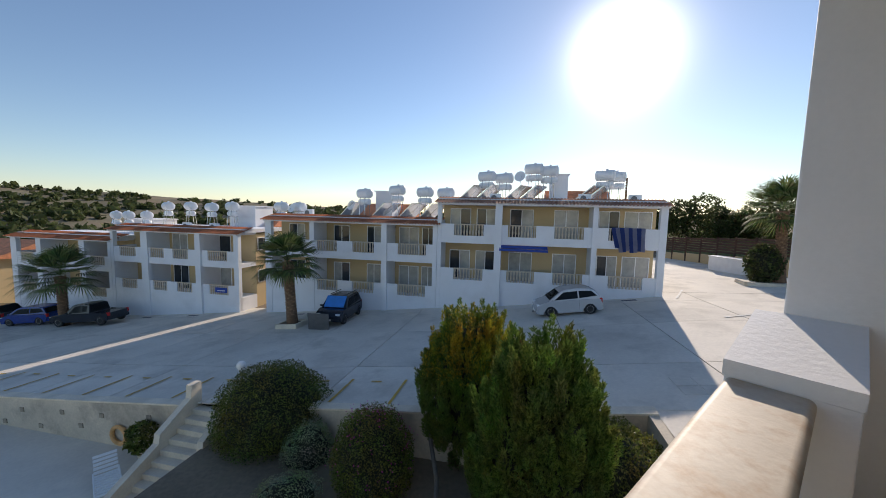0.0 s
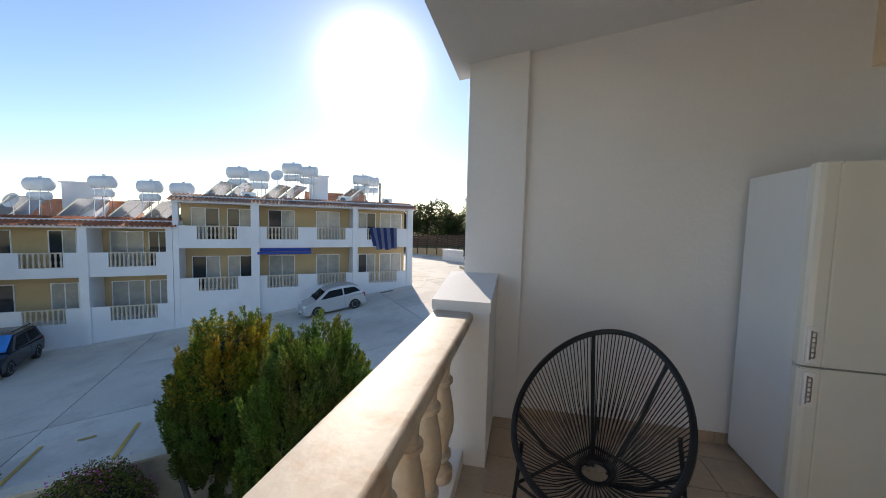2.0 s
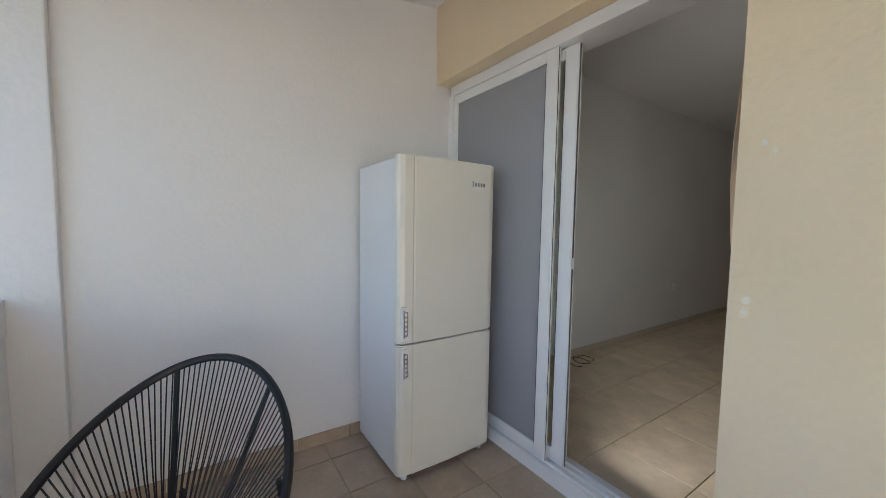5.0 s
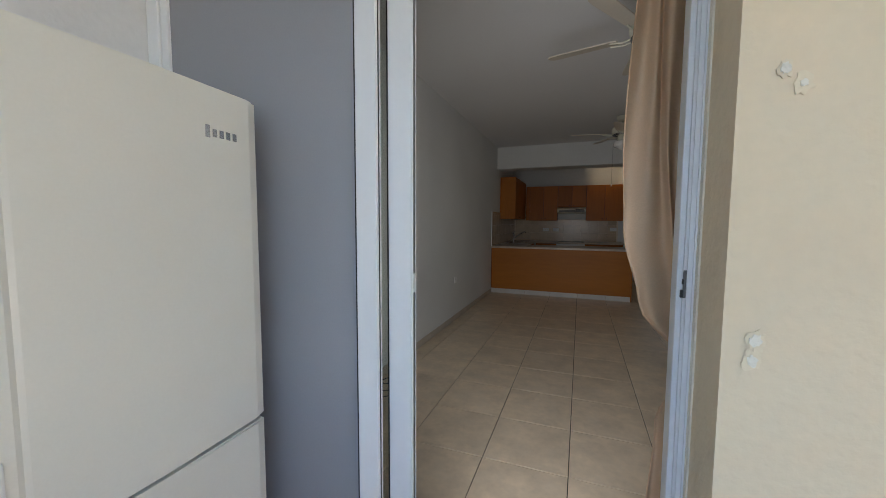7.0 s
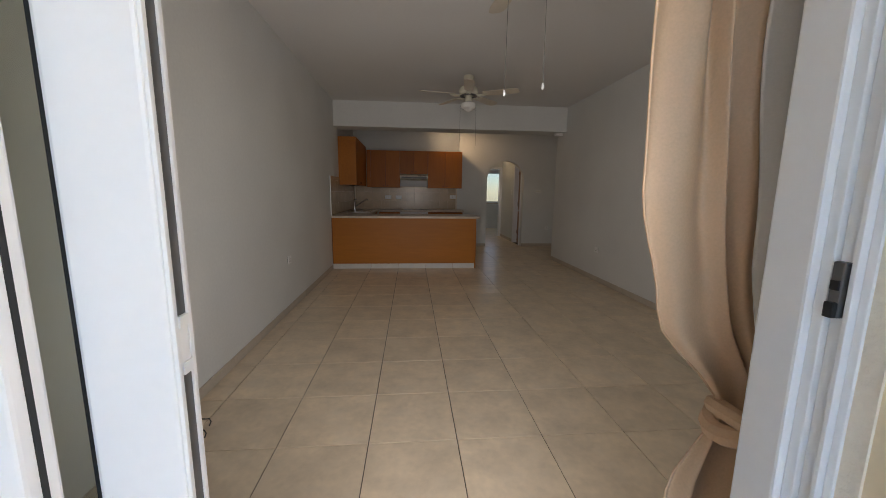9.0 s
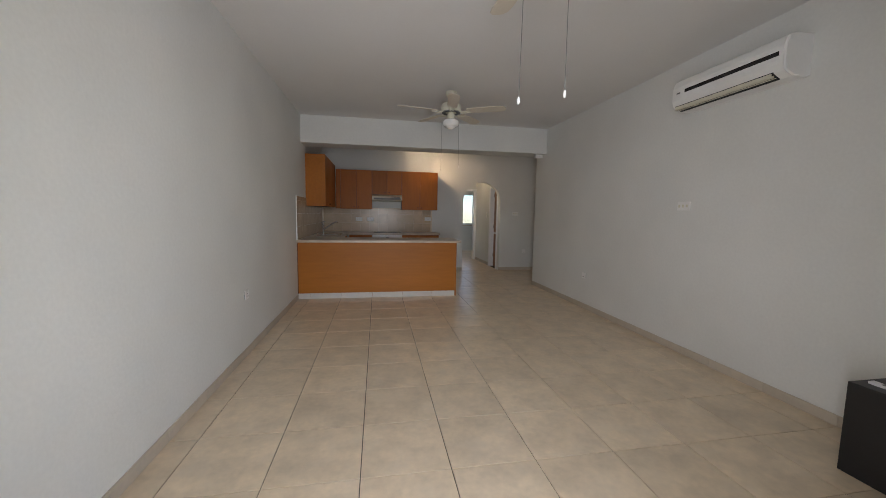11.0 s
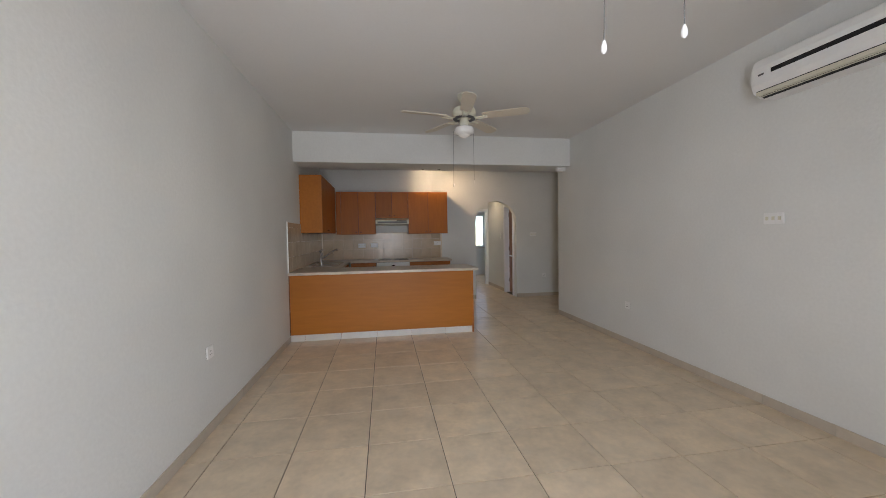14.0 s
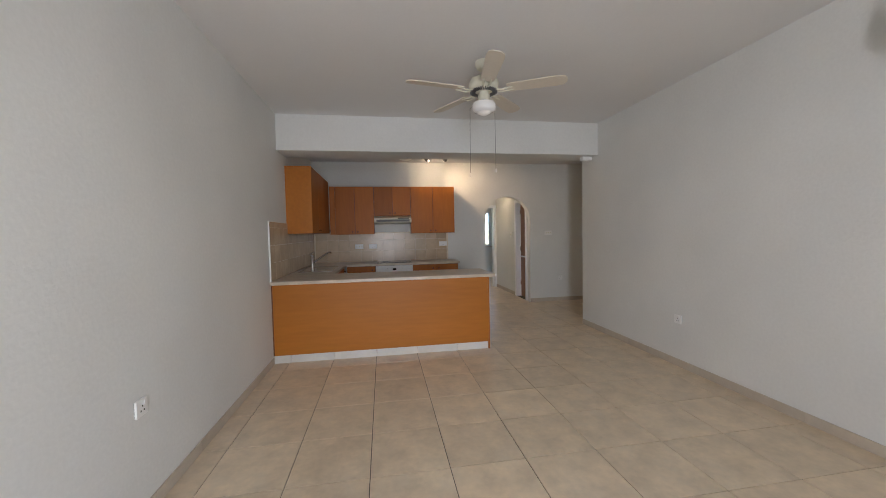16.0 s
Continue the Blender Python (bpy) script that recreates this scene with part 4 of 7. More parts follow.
cl = thing("spotlight", "small recessed corridor ceiling spotlight, switched on", "spotlight", "kitchen spotlights")
part("rim", lathe(bmesh.new(), [(0.045, 2.59), (0.05, 2.60)], 16, pose(3.8, 10.1, 0)), M["white_plastic"], cl)
part("bulb", lathe(bmesh.new(), [(0.03, 2.586), (0.03, 2.592)], 14, pose(3.8, 10.1, 0)), lamp_glow("corridor_glow", (1.0, 0.78, 0.5), 20.0), cl)
ld = bpy.data.lights.new("corridor_spot", "SPOT")
ld.energy, ld.color, ld.spot_size, ld.spot_blend, ld.shadow_soft_size = 0.6, (1.0, 0.72, 0.42), radians(120), 0.8, 0.03
new("corridor_spot", ld).matrix_world = look((3.8, 10.1, 2.57), (3.85, 10.1, 0))

# ---- outdoors: materials ----
M["concrete"] = surf("worn_concrete", (0.64, 0.59, 0.51), 0.85, 0.10, 0.35, 9, 0.10, rand=0.05, stain=(0.40, 0.36, 0.30), stain_amount=0.6, stain_scale=0.5)
M["joint"] = surf("dirt_joint", (0.14, 0.12, 0.10), 0.95, 0.2, 1.2, 12, 0.2)
M["earth"] = surf("dry_earth", (0.20, 0.155, 0.105), 0.95, 0.25, 0.5, 8, 0.4, stain=(0.09, 0.10, 0.04), stain_amount=0.7, stain_scale=0.25)
M["facade"] = surf("white_facade_paint", (0.76, 0.77, 0.80), 0.8, 0.04, 0.5, 14, 0.08, stain=(0.42, 0.42, 0.42), stain_amount=0.22, stain_scale=0.45)
M["ochre"] = surf("ochre_render", (0.56, 0.42, 0.235), 0.85, 0.06, 0.6, 14, 0.08)
M["terracotta"] = surf("terracotta_tiles", (0.58, 0.225, 0.11), 0.8, 0.22, 2.2, 14, 0.15, stain=(0.30, 0.12, 0.07), stain_amount=0.5, stain_scale=1.4)
M["terracotta_pale"] = surf("bleached_roof_tiles", (0.55, 0.31, 0.21), 0.85, 0.25, 2.2, 14, 0.15, stain=(0.30, 0.15, 0.10), stain_amount=0.6, stain_scale=1.4)
M["stub"] = surf("cut_leaf_stubs", (0.25, 0.155, 0.09), 0.95, 0.3, 6, 30, 0.4)
M["win_dark"] = surf("dark_window_glass", (0.035, 0.042, 0.05), 0.08, 0.2, 1.5, 20, 0.0)
M["win_pale"] = surf("curtained_glass", (0.38, 0.38, 0.35), 0.10, 0.15, 2.5, 30, 0.0)
M["tank"] = surf("white_tank", (0.80, 0.81, 0.82), 0.4, 0.05, 2, 30, 0.02)
M["panel_dark"] = surf("solar_glass", (0.10, 0.11, 0.13), 0.15, 0.1, 2, 30, 0.0)
M["blue_cloth"] = surf("blue_awning", (0.02, 0.06, 0.30), 0.7, 0.1, 3, 40, 0.05)
M["stripe_a"] = surf("towel_blue", (0.03, 0.06, 0.24), 0.85, 0.1, 3, 60, 0.1)
M["stripe_b"] = surf("towel_grey", (0.22, 0.24, 0.36), 0.85, 0.1, 3, 60, 0.1)
M["yellow_paint"] = surf("road_paint", (0.55, 0.34, 0.06), 0.8, 0.2, 3, 30, 0.1, stain=(0.30, 0.28, 0.25), stain_amount=0.8, stain_scale=4)
M["white_paint"] = surf("white_road_paint", (0.62, 0.61, 0.58), 0.8, 0.2, 3, 30, 0.1)
M["retain"] = surf("stained_wall", (0.52, 0.455, 0.36), 0.9, 0.15, 0.9, 12, 0.2, stain=(0.22, 0.19, 0.16), stain_amount=0.7, stain_scale=0.8)
M["coping"] = surf("pale_coping", (0.66, 0.58, 0.46), 0.9, 0.12, 1.5, 16, 0.15)
M["bark"] = surf("palm_bark", (0.17, 0.10, 0.06), 0.95, 0.3, 6, 30, 0.5)
M["slat"] = surf("brown_fence_wood", (0.075, 0.04, 0.025), 0.8, 0.2, 2, 20, 0.1)
M["tyre"] = surf("tyre_rubber", (0.02, 0.02, 0.02), 0.85, 0.1, 6, 40, 0.1)
M["car_glass"] = surf("car_glass", (0.02, 0.025, 0.03), 0.05, 0.1, 3, 20, 0.0)
M["car_glass"].node_tree.nodes["Principled BSDF"].inputs["Specular IOR Level"].default_value = 0.12
M["silver"] = surf("silver_paint", (0.50, 0.52, 0.545), 0.25, 0.03, 2, 60, 0.0, metal=0.25)
M["navy"] = surf("dark_paint", (0.015, 0.02, 0.03), 0.2, 0.1, 2, 60, 0.0)
M["blue_car"] = surf("blue_paint", (0.02, 0.05, 0.22), 0.2, 0.1, 2, 60, 0.0)
M["lamp_red"] = surf("tail_lamp", (0.5, 0.02, 0.02), 0.2, 0.1, 2, 60, 0.0)
M["lamp_clear"] = surf("head_lamp", (0.75, 0.77, 0.80), 0.1, 0.05, 2, 60, 0.0)


def leafy(name, dark, light, rough=0.6):
    """Leaves whose green varies from leaf to leaf."""
    m = bpy.data.materials.new(name)
    m.use_nodes = True
    n, l = m.node_tree.nodes, m.node_tree.links
    b = n["Principled BSDF"]
    b.inputs["Roughness"].default_value = rough
    b.inputs["Specular IOR Level"].default_value = 0.12
    g = n.new("ShaderNodeNewGeometry")
    r = n.new("ShaderNodeValToRGB")
    r.color_ramp.elements[0].color, r.color_ramp.elements[1].color = (*dark, 1), (*light, 1)
    l.new(g.outputs["Random Per Island"], r.inputs[0])
    tc, nz = n.new("ShaderNodeTexCoord"), n.new("ShaderNodeTexNoise")
    nz.inputs["Scale"].default_value = 2.2
    l.new(tc.outputs["Object"], nz.inputs["Vector"])
    mx = n.new("ShaderNodeMixRGB")
    mx.blend_type = "MULTIPLY"
    mx.inputs[0].default_value = 0.7
    l.new(r.outputs[0], mx.inputs[1])
    l.new(nz.outputs["Color"], mx.inputs[2])
    gn = n.new("ShaderNodeMixRGB")
    gn.blend_type = "MULTIPLY"
    gn.inputs[0].default_value = 1.0
    gn.inputs[2].default_value = (1.6, 1.6, 1.6, 1)
    l.new(mx.outputs[0], gn.inputs[1])
    l.new(gn.outputs[0], b.inputs["Base Color"])
    tr = n.new("ShaderNodeBsdfTranslucent")
    l.new(gn.outputs[0], tr.inputs["Color"])
    ms = n.new("ShaderNodeMixShader")
    ms.inputs[0].default_value = 0.35
    l.new(b.outputs[0], ms.inputs[1])
    l.new(tr.outputs[0], ms.inputs[2])
    l.new(ms.outputs[0], n["Material Output"].inputs["Surface"])
    return m


M["cypress"] = leafy("cypress_leaves", (0.055, 0.09, 0.02), (0.20, 0.27, 0.06))
# leaf colour with the sunlight on the conifer top put into it
M["cypress_sun"] = leafy("sunlit_tips", (0.24, 0.19, 0.02), (0.55, 0.42, 0.05))
M["cypress_dead"] = leafy("brown_sprays", (0.10, 0.05, 0.025), (0.22, 0.12, 0.06))
M["hedge"] = leafy("hedge_leaves", (0.04, 0.055, 0.015), (0.22, 0.23, 0.06), 0.5)
M["greybush"] = leafy("grey_green_leaves", (0.18, 0.24, 0.12), (0.46, 0.52, 0.30))
M["petal"] = leafy("magenta_petals", (0.40, 0.03, 0.24), (0.75, 0.16, 0.52))
M["palm"] = leafy("palm_leaves", (0.045, 0.07, 0.025), (0.19, 0.24, 0.09))
M["scrub"] = leafy("far_scrub", (0.035, 0.048, 0.018), (0.11, 0.13, 0.05))
M["grass"] = leafy("grass_blades", (0.06, 0.10, 0.02), (0.18, 0.22, 0.06))

# ---- outdoors: ground ----
# local axes of the opposite terrace: s along its front, d away from the flat, z up
FM = Matrix(((-0.6, -0.8, 0, -14.16), (0.8, -0.6, 0, -22.07), (0, 0, 1, -0.06), (0, 0, 0, 1)))
SLOPE = [(-3000, -30.0), (-400, -22.0), (-60, -10.2), (-41, -8.9), (-25.6, -7.8), (-16, -6.75), (-13.3, -6.55), (-3.4, -5.6), (0.4, -5.15), (4.4, -4.75), (15, -3.3), (26, -2.75), (60, -1.0), (400, 4.0), (3000, 8.0)]


def ground_z(s, d):
    for (a, za), (b, zb) in zip(SLOPE, SLOPE[1:]):
        if s <= b:
            z = za + (zb - za) * (s - a) / (b - a)
            break
    rise = -d if d < 0 else 0.0
    return z + 0.03 * min(rise, 19.0)


def sheet(bm, s_list, d_list, drop=0.0):
    g = [[bm.verts.new(FM @ Vector((s, d, ground_z(s, d) + drop))) for d in d_list] for s in s_list]
    for a, b in zip(g, g[1:]):
        for i in range(len(d_list) - 1):
            bm.faces.new((a[i], b[i], b[i + 1], a[i + 1]))
    return bm


far_s = [-1500, -700, -400, -200, -120, -60, -41, -33, -25.6, -20, -16, -13.3, -8, -3.4, 0.4, 4.4, 9, 15, 20, 26, 40, 60, 120, 300, 1500]
bm = sheet(bmesh.new(), far_s, [-14.6, -10, -5, 0, 8, 20, 40, 80, 200, 500, 1500], -0.07)
structure("ground", bm, M["earth"], "dry earth and scrub ground running to the horizon", "ground")
bm = sheet(bmesh.new(), sorted([-62, -60, -41, -33, -25.6, -20, -16, -13.3, -8, -3.4, 0.4, 4.4, 9, 15, 20, 26, 29]), [-14.7, -10, -5, 0, 1.4], -0.06)
structure("road_bed", bm, M["joint"], "dirt-filled joints between the concrete slabs", "ground")
lot = tagged(new("road"), "sloping grey concrete car park cast in large slabs", "car park", kind="structure")
s_cuts = [-62, -54, -47, -41, -36.5, -32, -27.5, -23, -18.4, -13.3, -9.2, -4.8, -0.5, 3.9, 8.2, 12.4, 16.8, 21.5, 26, 29]
d_cuts = [-14.7, -11.3, -6.0, -1.2, 1.4]
for sa, sb in zip(s_cuts, s_cuts[1:]):
    for da, db in zip(d_cuts, d_cuts[1:]):
        bm = sheet(bmesh.new(), sorted([sa + 0.02, sb - 0.02] + [k for k, _ in SLOPE if sa + 0.1 < k < sb - 0.1]), [da + 0.02, (da + db) / 2, db - 0.02], -0.01 + 0.006 * math.sin(3 * sa + 2 * da))
        bmesh.ops.recalc_face_normals(bm, faces=bm.faces[:])
        if bm.faces[0].normal.z < 0:
            bmesh.ops.reverse_faces(bm, faces=bm.faces[:])
        bmesh.ops.solidify(bm, geom=bm.faces[:], thickness=0.04)
        part("slab", bm, M["concrete"], lot)
# drive that runs on past the end of the terrace
bm = sheet(bmesh.new(), [15.6, 18, 20, 22, 24, 26.5], [1.42, 6, 10, 14, 18, 22], -0.01)
structure("pavement", bm, M["concrete"], "sunlit concrete drive beside the terrace end", "drive")


# drive between the hedge and the flat
bm = sheet(bmesh.new(), [9.7, 12, 15, 20, 26, 40, 60], [-32, -26, -20, -14.6], -0.02)
structure("pavement_drive", bm, M["concrete"], "concrete drive beside the hedge wall", "drive")


def paint_line(name, a, b, width, material, label):
    a, b = Vector(a), Vector(b)
    t = (b - a).normalized()
    w = Vector((-t.y, t.x)) * width / 2
    bm = bmesh.new()
    rows = []
    for k in range(9):
        p = a + (b - a) * k / 8
        rows.append([bm.verts.new(FM @ Vector((q.x, q.y, ground_z(q.x, q.y) + 0.018))) for q in (p - w, p + w)])
    for r0, r1 in zip(rows, rows[1:]):
        bm.faces.new((r0[0], r0[1], r1[1], r1[0]))
    ob = part(name, bm, material)
    tagged(ob, label, "road marking", "parking lines", "structure")


for s in (-18.9, -16.8, -14.7, -12.6, -10.5, -8.4, -6.3, -4.2, -2.1, 0.0, 2.09):
    paint_line("trim", (s, -14.5), (s, -12.6), 0.10, M["yellow_paint"], "worn yellow parking bay line on concrete")
    if s < 2:
        paint_line("trim", (s + 0.8, -12.8), (s + 1.2, -12.8), 0.10, M["yellow_paint"], "worn yellow parking bay mark on concrete")
paint_line("trim", (15.6, -0.6), (17.0, 2.2), 0.12, M["white_paint"], "worn white parking line on concrete")
paint_line("trim", (15.8, -5.4), (17.6, -4.6), 0.12, M["white_paint"], "worn white parking line on concrete")
def on_slope(s, d):
    """Lying flat on the sloping drive."""
    ds, dd = ground_z(s + 0.5, d) - ground_z(s - 0.5, d), ground_z(s, d + 0.5) - ground_z(s, d - 0.5)
    return pose(s, d, ground_z(s, d), math.degrees(math.atan(dd)), -math.degrees(math.atan(ds)), 0)


for s, d in ((-10.0, -0.9), (-19.6, -0.8), (-24.0, -0.9), (3.6, -0.9), (12.9, -0.6), (7.4, -2.1)):
    z = ground_z(s, d)
    dr = thing("drain_grate", "dark iron drain grate set in the concrete", "drain", "drains", FM @ on_slope(s, d))
    part("frame", block(-0.45, 0.45, -0.15, 0.15, -0.02, 0.006), M["dark_steel"], dr)
    for k in range(7):
        part("bar", block(-0.40 + 0.12 * k, -0.35 + 0.12 * k, -0.12, 0.12, 0.006, 0.012), M["rubber"], dr)
hatch = thing("manhole_cover", "square concrete manhole covers beside the drive", "manhole", "", FM @ on_slope(11.4, -13.2))
for i in range(2):
    for j in range(2):
        part("cover", block(-0.62 + 0.63 * i, -0.02 + 0.63 * i, -0.62 + 0.63 * j, -0.02 + 0.63 * j, -0.01, 0.012, bevel=0.006), M["concrete"], hatch)


# ---- outdoors: the white terrace ----
def wall_box(bm, s0, s1, d0, d1, z0, z1):
    return box(bm, s0, s1, d0, d1, z0, z1)


def deeper(s, z, d):
    """Where a thing d behind the front stands that lines up with (s, z) on it."""
    return 5.9 + (s - 5.9) * (25 + d) / 25, 1.5 + (z - 1.5) * (25 + d) / 25


def window_unit(parent, s0, s1, z0, z1, d, seed):
    rnd = random.Random(seed)
    t = 0.05
    bm = wall_box(bmesh.new(), s0, s1, d - 0.05, d, z1 - t, z1)
    for a in (s0, (s0 + s1) / 2 - t / 2, s1 - t):
        wall_box(bm, a, a + t, d - 0.05, d, z0, z1 - t)
    wn = part("window", bm, M["alu"], parent)
    mid = (s0 + s1) / 2
    for a, b in ((s0 + t, mid - t / 2), (mid + t / 2, s1 - t)):
        mat = M["win_pale"] if rnd.random() < 0.58 else M["win_dark"]
        part("pane", wall_box(bmesh.new(), a, b, d - 0.03, d - 0.015, z0, z1 - t), mat, wn)


def terrace(name, label, s0, s1, zl, zu, bays, rails, wins, roof, depth=6.0, side_wins=False, gap=2.0):
    """A two-storey block; zl, zu: tops of the lower and upper parapets; bays: (s0, s1, set back); rails: baluster spans; wins: glass doors."""
    h = thing(name, label, "apartment block", "white terrace", FM.copy())
    top = zu + 1.33
    zub = zu - 1.33
    floor_u, floor_l = zu - 1.0, zl - 1.0
    back = gap
    # ochre rear walls of the balconies and the body behind
    bm = wall_box(bmesh.new(), s0 + 0.02, s1 - 0.02, back, depth, -12, top + 0.05)
    part("wall", bm, M["ochre"], h, "ochre rendered rear wall of the balconies")
    # base
    part("base_wall", wall_box(bmesh.new(), s0, s1, 0.0, back, -12, floor_l), M["facade"], h)
    part("floor_slab", wall_box(bmesh.new(), s0 + 0.01, s1 - 0.01, 0.12, back, zub, floor_u), M["facade"], h)
    part("soffit", wall_box(bmesh.new(), s0, s1, -0.25, back, top, top + 0.16), M["facade"], h)
    # parapets with openings for the balusters
    for zt, zb, key in ((zl, floor_l - 0.02, 0), (zu, zub, 1)):
        cuts = sorted(rails[key])
        edges = [s0] + [e for c in cuts for e in c] + [s1]
        for a, b in zip(edges[0::2], edges[1::2]):
            part("parapet", wall_box(bmesh.new(), a, b, 0.0, 0.12, zb, zt), M["facade"], h)
        for a, b in cuts:
            pp = part("parapet", wall_box(bmesh.new(), a, b, 0.0, 0.12, zb, zt - 0.80), M["facade"], h)
            part("handrail", wall_box(bmesh.new(), a, b, -0.02, 0.14, zt - 0.06, zt + 0.01), M["marble"], pp)
            n = max(4, int((b - a) / 0.19))
            for k in range(n):
                x = a + (b - a) * (k + 0.5) / n
                if "far_baluster" not in M:
                    M["far_baluster"] = mesh_of("baluster", lathe(bmesh.new(), [(0.055, 0.0), (0.04, 0.1), (0.06, 0.28), (0.035, 0.45), (0.05, 0.60), (0.055, 0.74)], 7), M["marble"])
                bal = new("baluster", M["far_baluster"])
                bal.location, bal.parent = (x, 0.06, zt - 0.80), pp
    # columns and dividing walls
    for a, b, off in bays:
        part("column", wall_box(bmesh.new(), a, b, -0.04 - off, 0.30, -12, top), M["facade"], h)
        if b < s1 - 0.2 and a > s0 + 0.2:
            part("divider", wall_box(bmesh.new(), a + 0.10, b - 0.08, 0.30, back, floor_l, top), M["facade"], h)
    part("end_wall", wall_box(bmesh.new(), s0, s0 + 0.22, 0.30, back, -12, floor_u + 1.0), M["facade"], h)
    k = 0
    for zt in (floor_u, floor_l):
        for a, b in wins:
            a2, b2 = deeper(a, 0, back)[0], deeper(b, 0, back)[0]
            k += 1
            if a2 > s0 + 0.2 and b2 < s1 + 0.2:
                window_unit(h, a2, min(b2, s1 - 0.25), zt + 0.02, zt + 2.12, back, int(100 * s0) + k)
    if side_wins:
        for zt in (floor_u, floor_l):
            bm = box(bmesh.new(), s1 - 0.02, s1 + 0.04, 2.2, 3.7, zt + 0.95, zt + 2.05)
            w = part("window", bm, M["alu"], h)
            part("pane", box(bmesh.new(), s1 + 0.03, s1 + 0.05, 2.26, 2.92, zt + 1.0, zt + 2.0), M["win_dark"], w)
            part("pane", box(bmesh.new(), s1 + 0.03, s1 + 0.05, 2.98, 3.64, zt + 1.0, zt + 2.0), M["win_dark"], w)
    # tiled roof strip with rolls
    rf = part("roof", wall_box(bmesh.new(), s0 - 0.1, s1 + 0.15, 0.6, depth, top + 0.16, top + 0.45), M["facade"], h, "flat white roof behind the tiles")
    bm = bmesh.new()
    n = int((s1 - s0 + 0.5) / 0.055)
    cols = []
    for i in range(n + 1):
        s = s0 - 0.2 + (s1 - s0 + 0.45) * i / n
        w = 0.035 * math.sin(2 * math.pi * i / 4)
        cols.append([bm.verts.new((s, -0.42, top + 0.12 + w)), bm.verts.new((s, 0.50, top + 0.36 + w)), bm.verts.new((s, 1.50, top + 0.60 + w))])
    for c0, c1 in zip(cols, cols[1:]):
        for j in range(2):
            bm.faces.new((c0[j], c1[j], c1[j + 1], c0[j + 1]))
    bmesh.ops.solidify(bm, geom=bm.faces[:], thickness=0.02)
    part("roof_tiles", bm, roof, rf, "weathered terracotta roof tiles")
    return h


terrace("apartment_block", "white two-storey apartment block with ochre balconies and a blue awning", 0.35, 15.0, -2.2, 0.9,
        [(0.35, 0.63, 0.0), (4.36, 4.82, 0.25), (10.59, 10.91, 0.1), (14.56, 14.98, 0.0)],
        ([(1.56, 3.61), (5.24, 7.07), (8.27, 10.15), (11.73, 13.79)], [(1.51, 3.58), (5.23, 7.08), (8.25, 10.1), (11.6, 13.6)]),
        [(1.27, 2.7), (3.09, 4.41), (5.34, 6.88), (8.19, 9.7), (10.95, 12.18), (12.47, 14.11)], M["terracotta_pale"])
terrace("apartment_block", "white two-storey apartment block with terracotta roof edge and plants", -13.4, 0.33, -3.62, -0.63,
        [(-13.4, -12.87, 0.0), (-9.57, -9.2, 0.0), (-3.75, -3.36, 0.15), (0.02, 0.33, 0.0)],
        ([(-12.1, -10.9), (-8.98, -7.3), (-6.1, -4.4), (-2.57, -0.47)], [(-12.1, -11.0), (-8.98, -7.34), (-6.1, -4.4), (-2.57, -0.47)]),
        [(-11.24, -9.93), (-7.55, -6.26), (-4.91, -3.79), (-2.44, -0.97), (-0.75, 0.2)], M["terracotta"])
terrace("apartment_block", "white two-storey apartment block with an ochre side wall", -28.6, -15.85, -4.65, -1.87,
        [(-28.6, -28.3, 0.0), (-25.27, -24.6, 0.1), (-19.81, -19.31, 0.15), (-16.28, -15.85, 0.0)],
        ([(-27.6, -26.0), (-24.3, -22.9), (-21.9, -20.4), (-18.7, -16.9)], [(-27.7, -26.0), (-24.5, -23.1), (-22.2, -20.7), (-18.78, -16.94)]),
        [(-22.1, -20.6), (-18.6, -16.5), (-24.3, -22.9)], M["terracotta"], side_wins=True)
terrace("apartment_block", "white two-storey apartment block lower down the slope", -40.3, -28.62, -5.65, -2.85,
        [(-40.3, -39.6, 0.0), (-37.03, -36.45, 0.1), (-32.0, -31.41, 0.1), (-28.95, -28.62, 0.0)],
        ([(-39.2, -37.6), (-36.0, -34.4), (-31.0, -29.4)], [(-39.2, -37.6), (-36.0, -34.4), (-31.0, -29.4)]),
        [(-36.0, -34.0), (-31.2, -29.2), (-39.3, -37.5)], M["terracotta"])
h = thing("house", "pale yellow house with a terracotta roof down the slope", "house", "", FM @ pose(-49.5, 1.0, 0))
part("wall", block(-4.5, 4.5, 0, 8, -14, -3.9), M["ochre"], h)
part("roof", prism(bmesh.new(), [(-0.6, -4.0), (8.6, -4.0), (4.0, -2.3)], -5.1, 5.1, "x"), M["terracotta"], h)
for x in (1.6, -1.6):
    for z in (-6.3, -9.3):
        w = part("window", block(x - 0.6, x + 0.6, -0.04, 0.0, z, z + 1.2), M["alu"], h)
        part("pane", block(x - 0.54, x + 0.54, -0.05, -0.035, z + 0.06, z + 1.14), M["win_pale"], w)

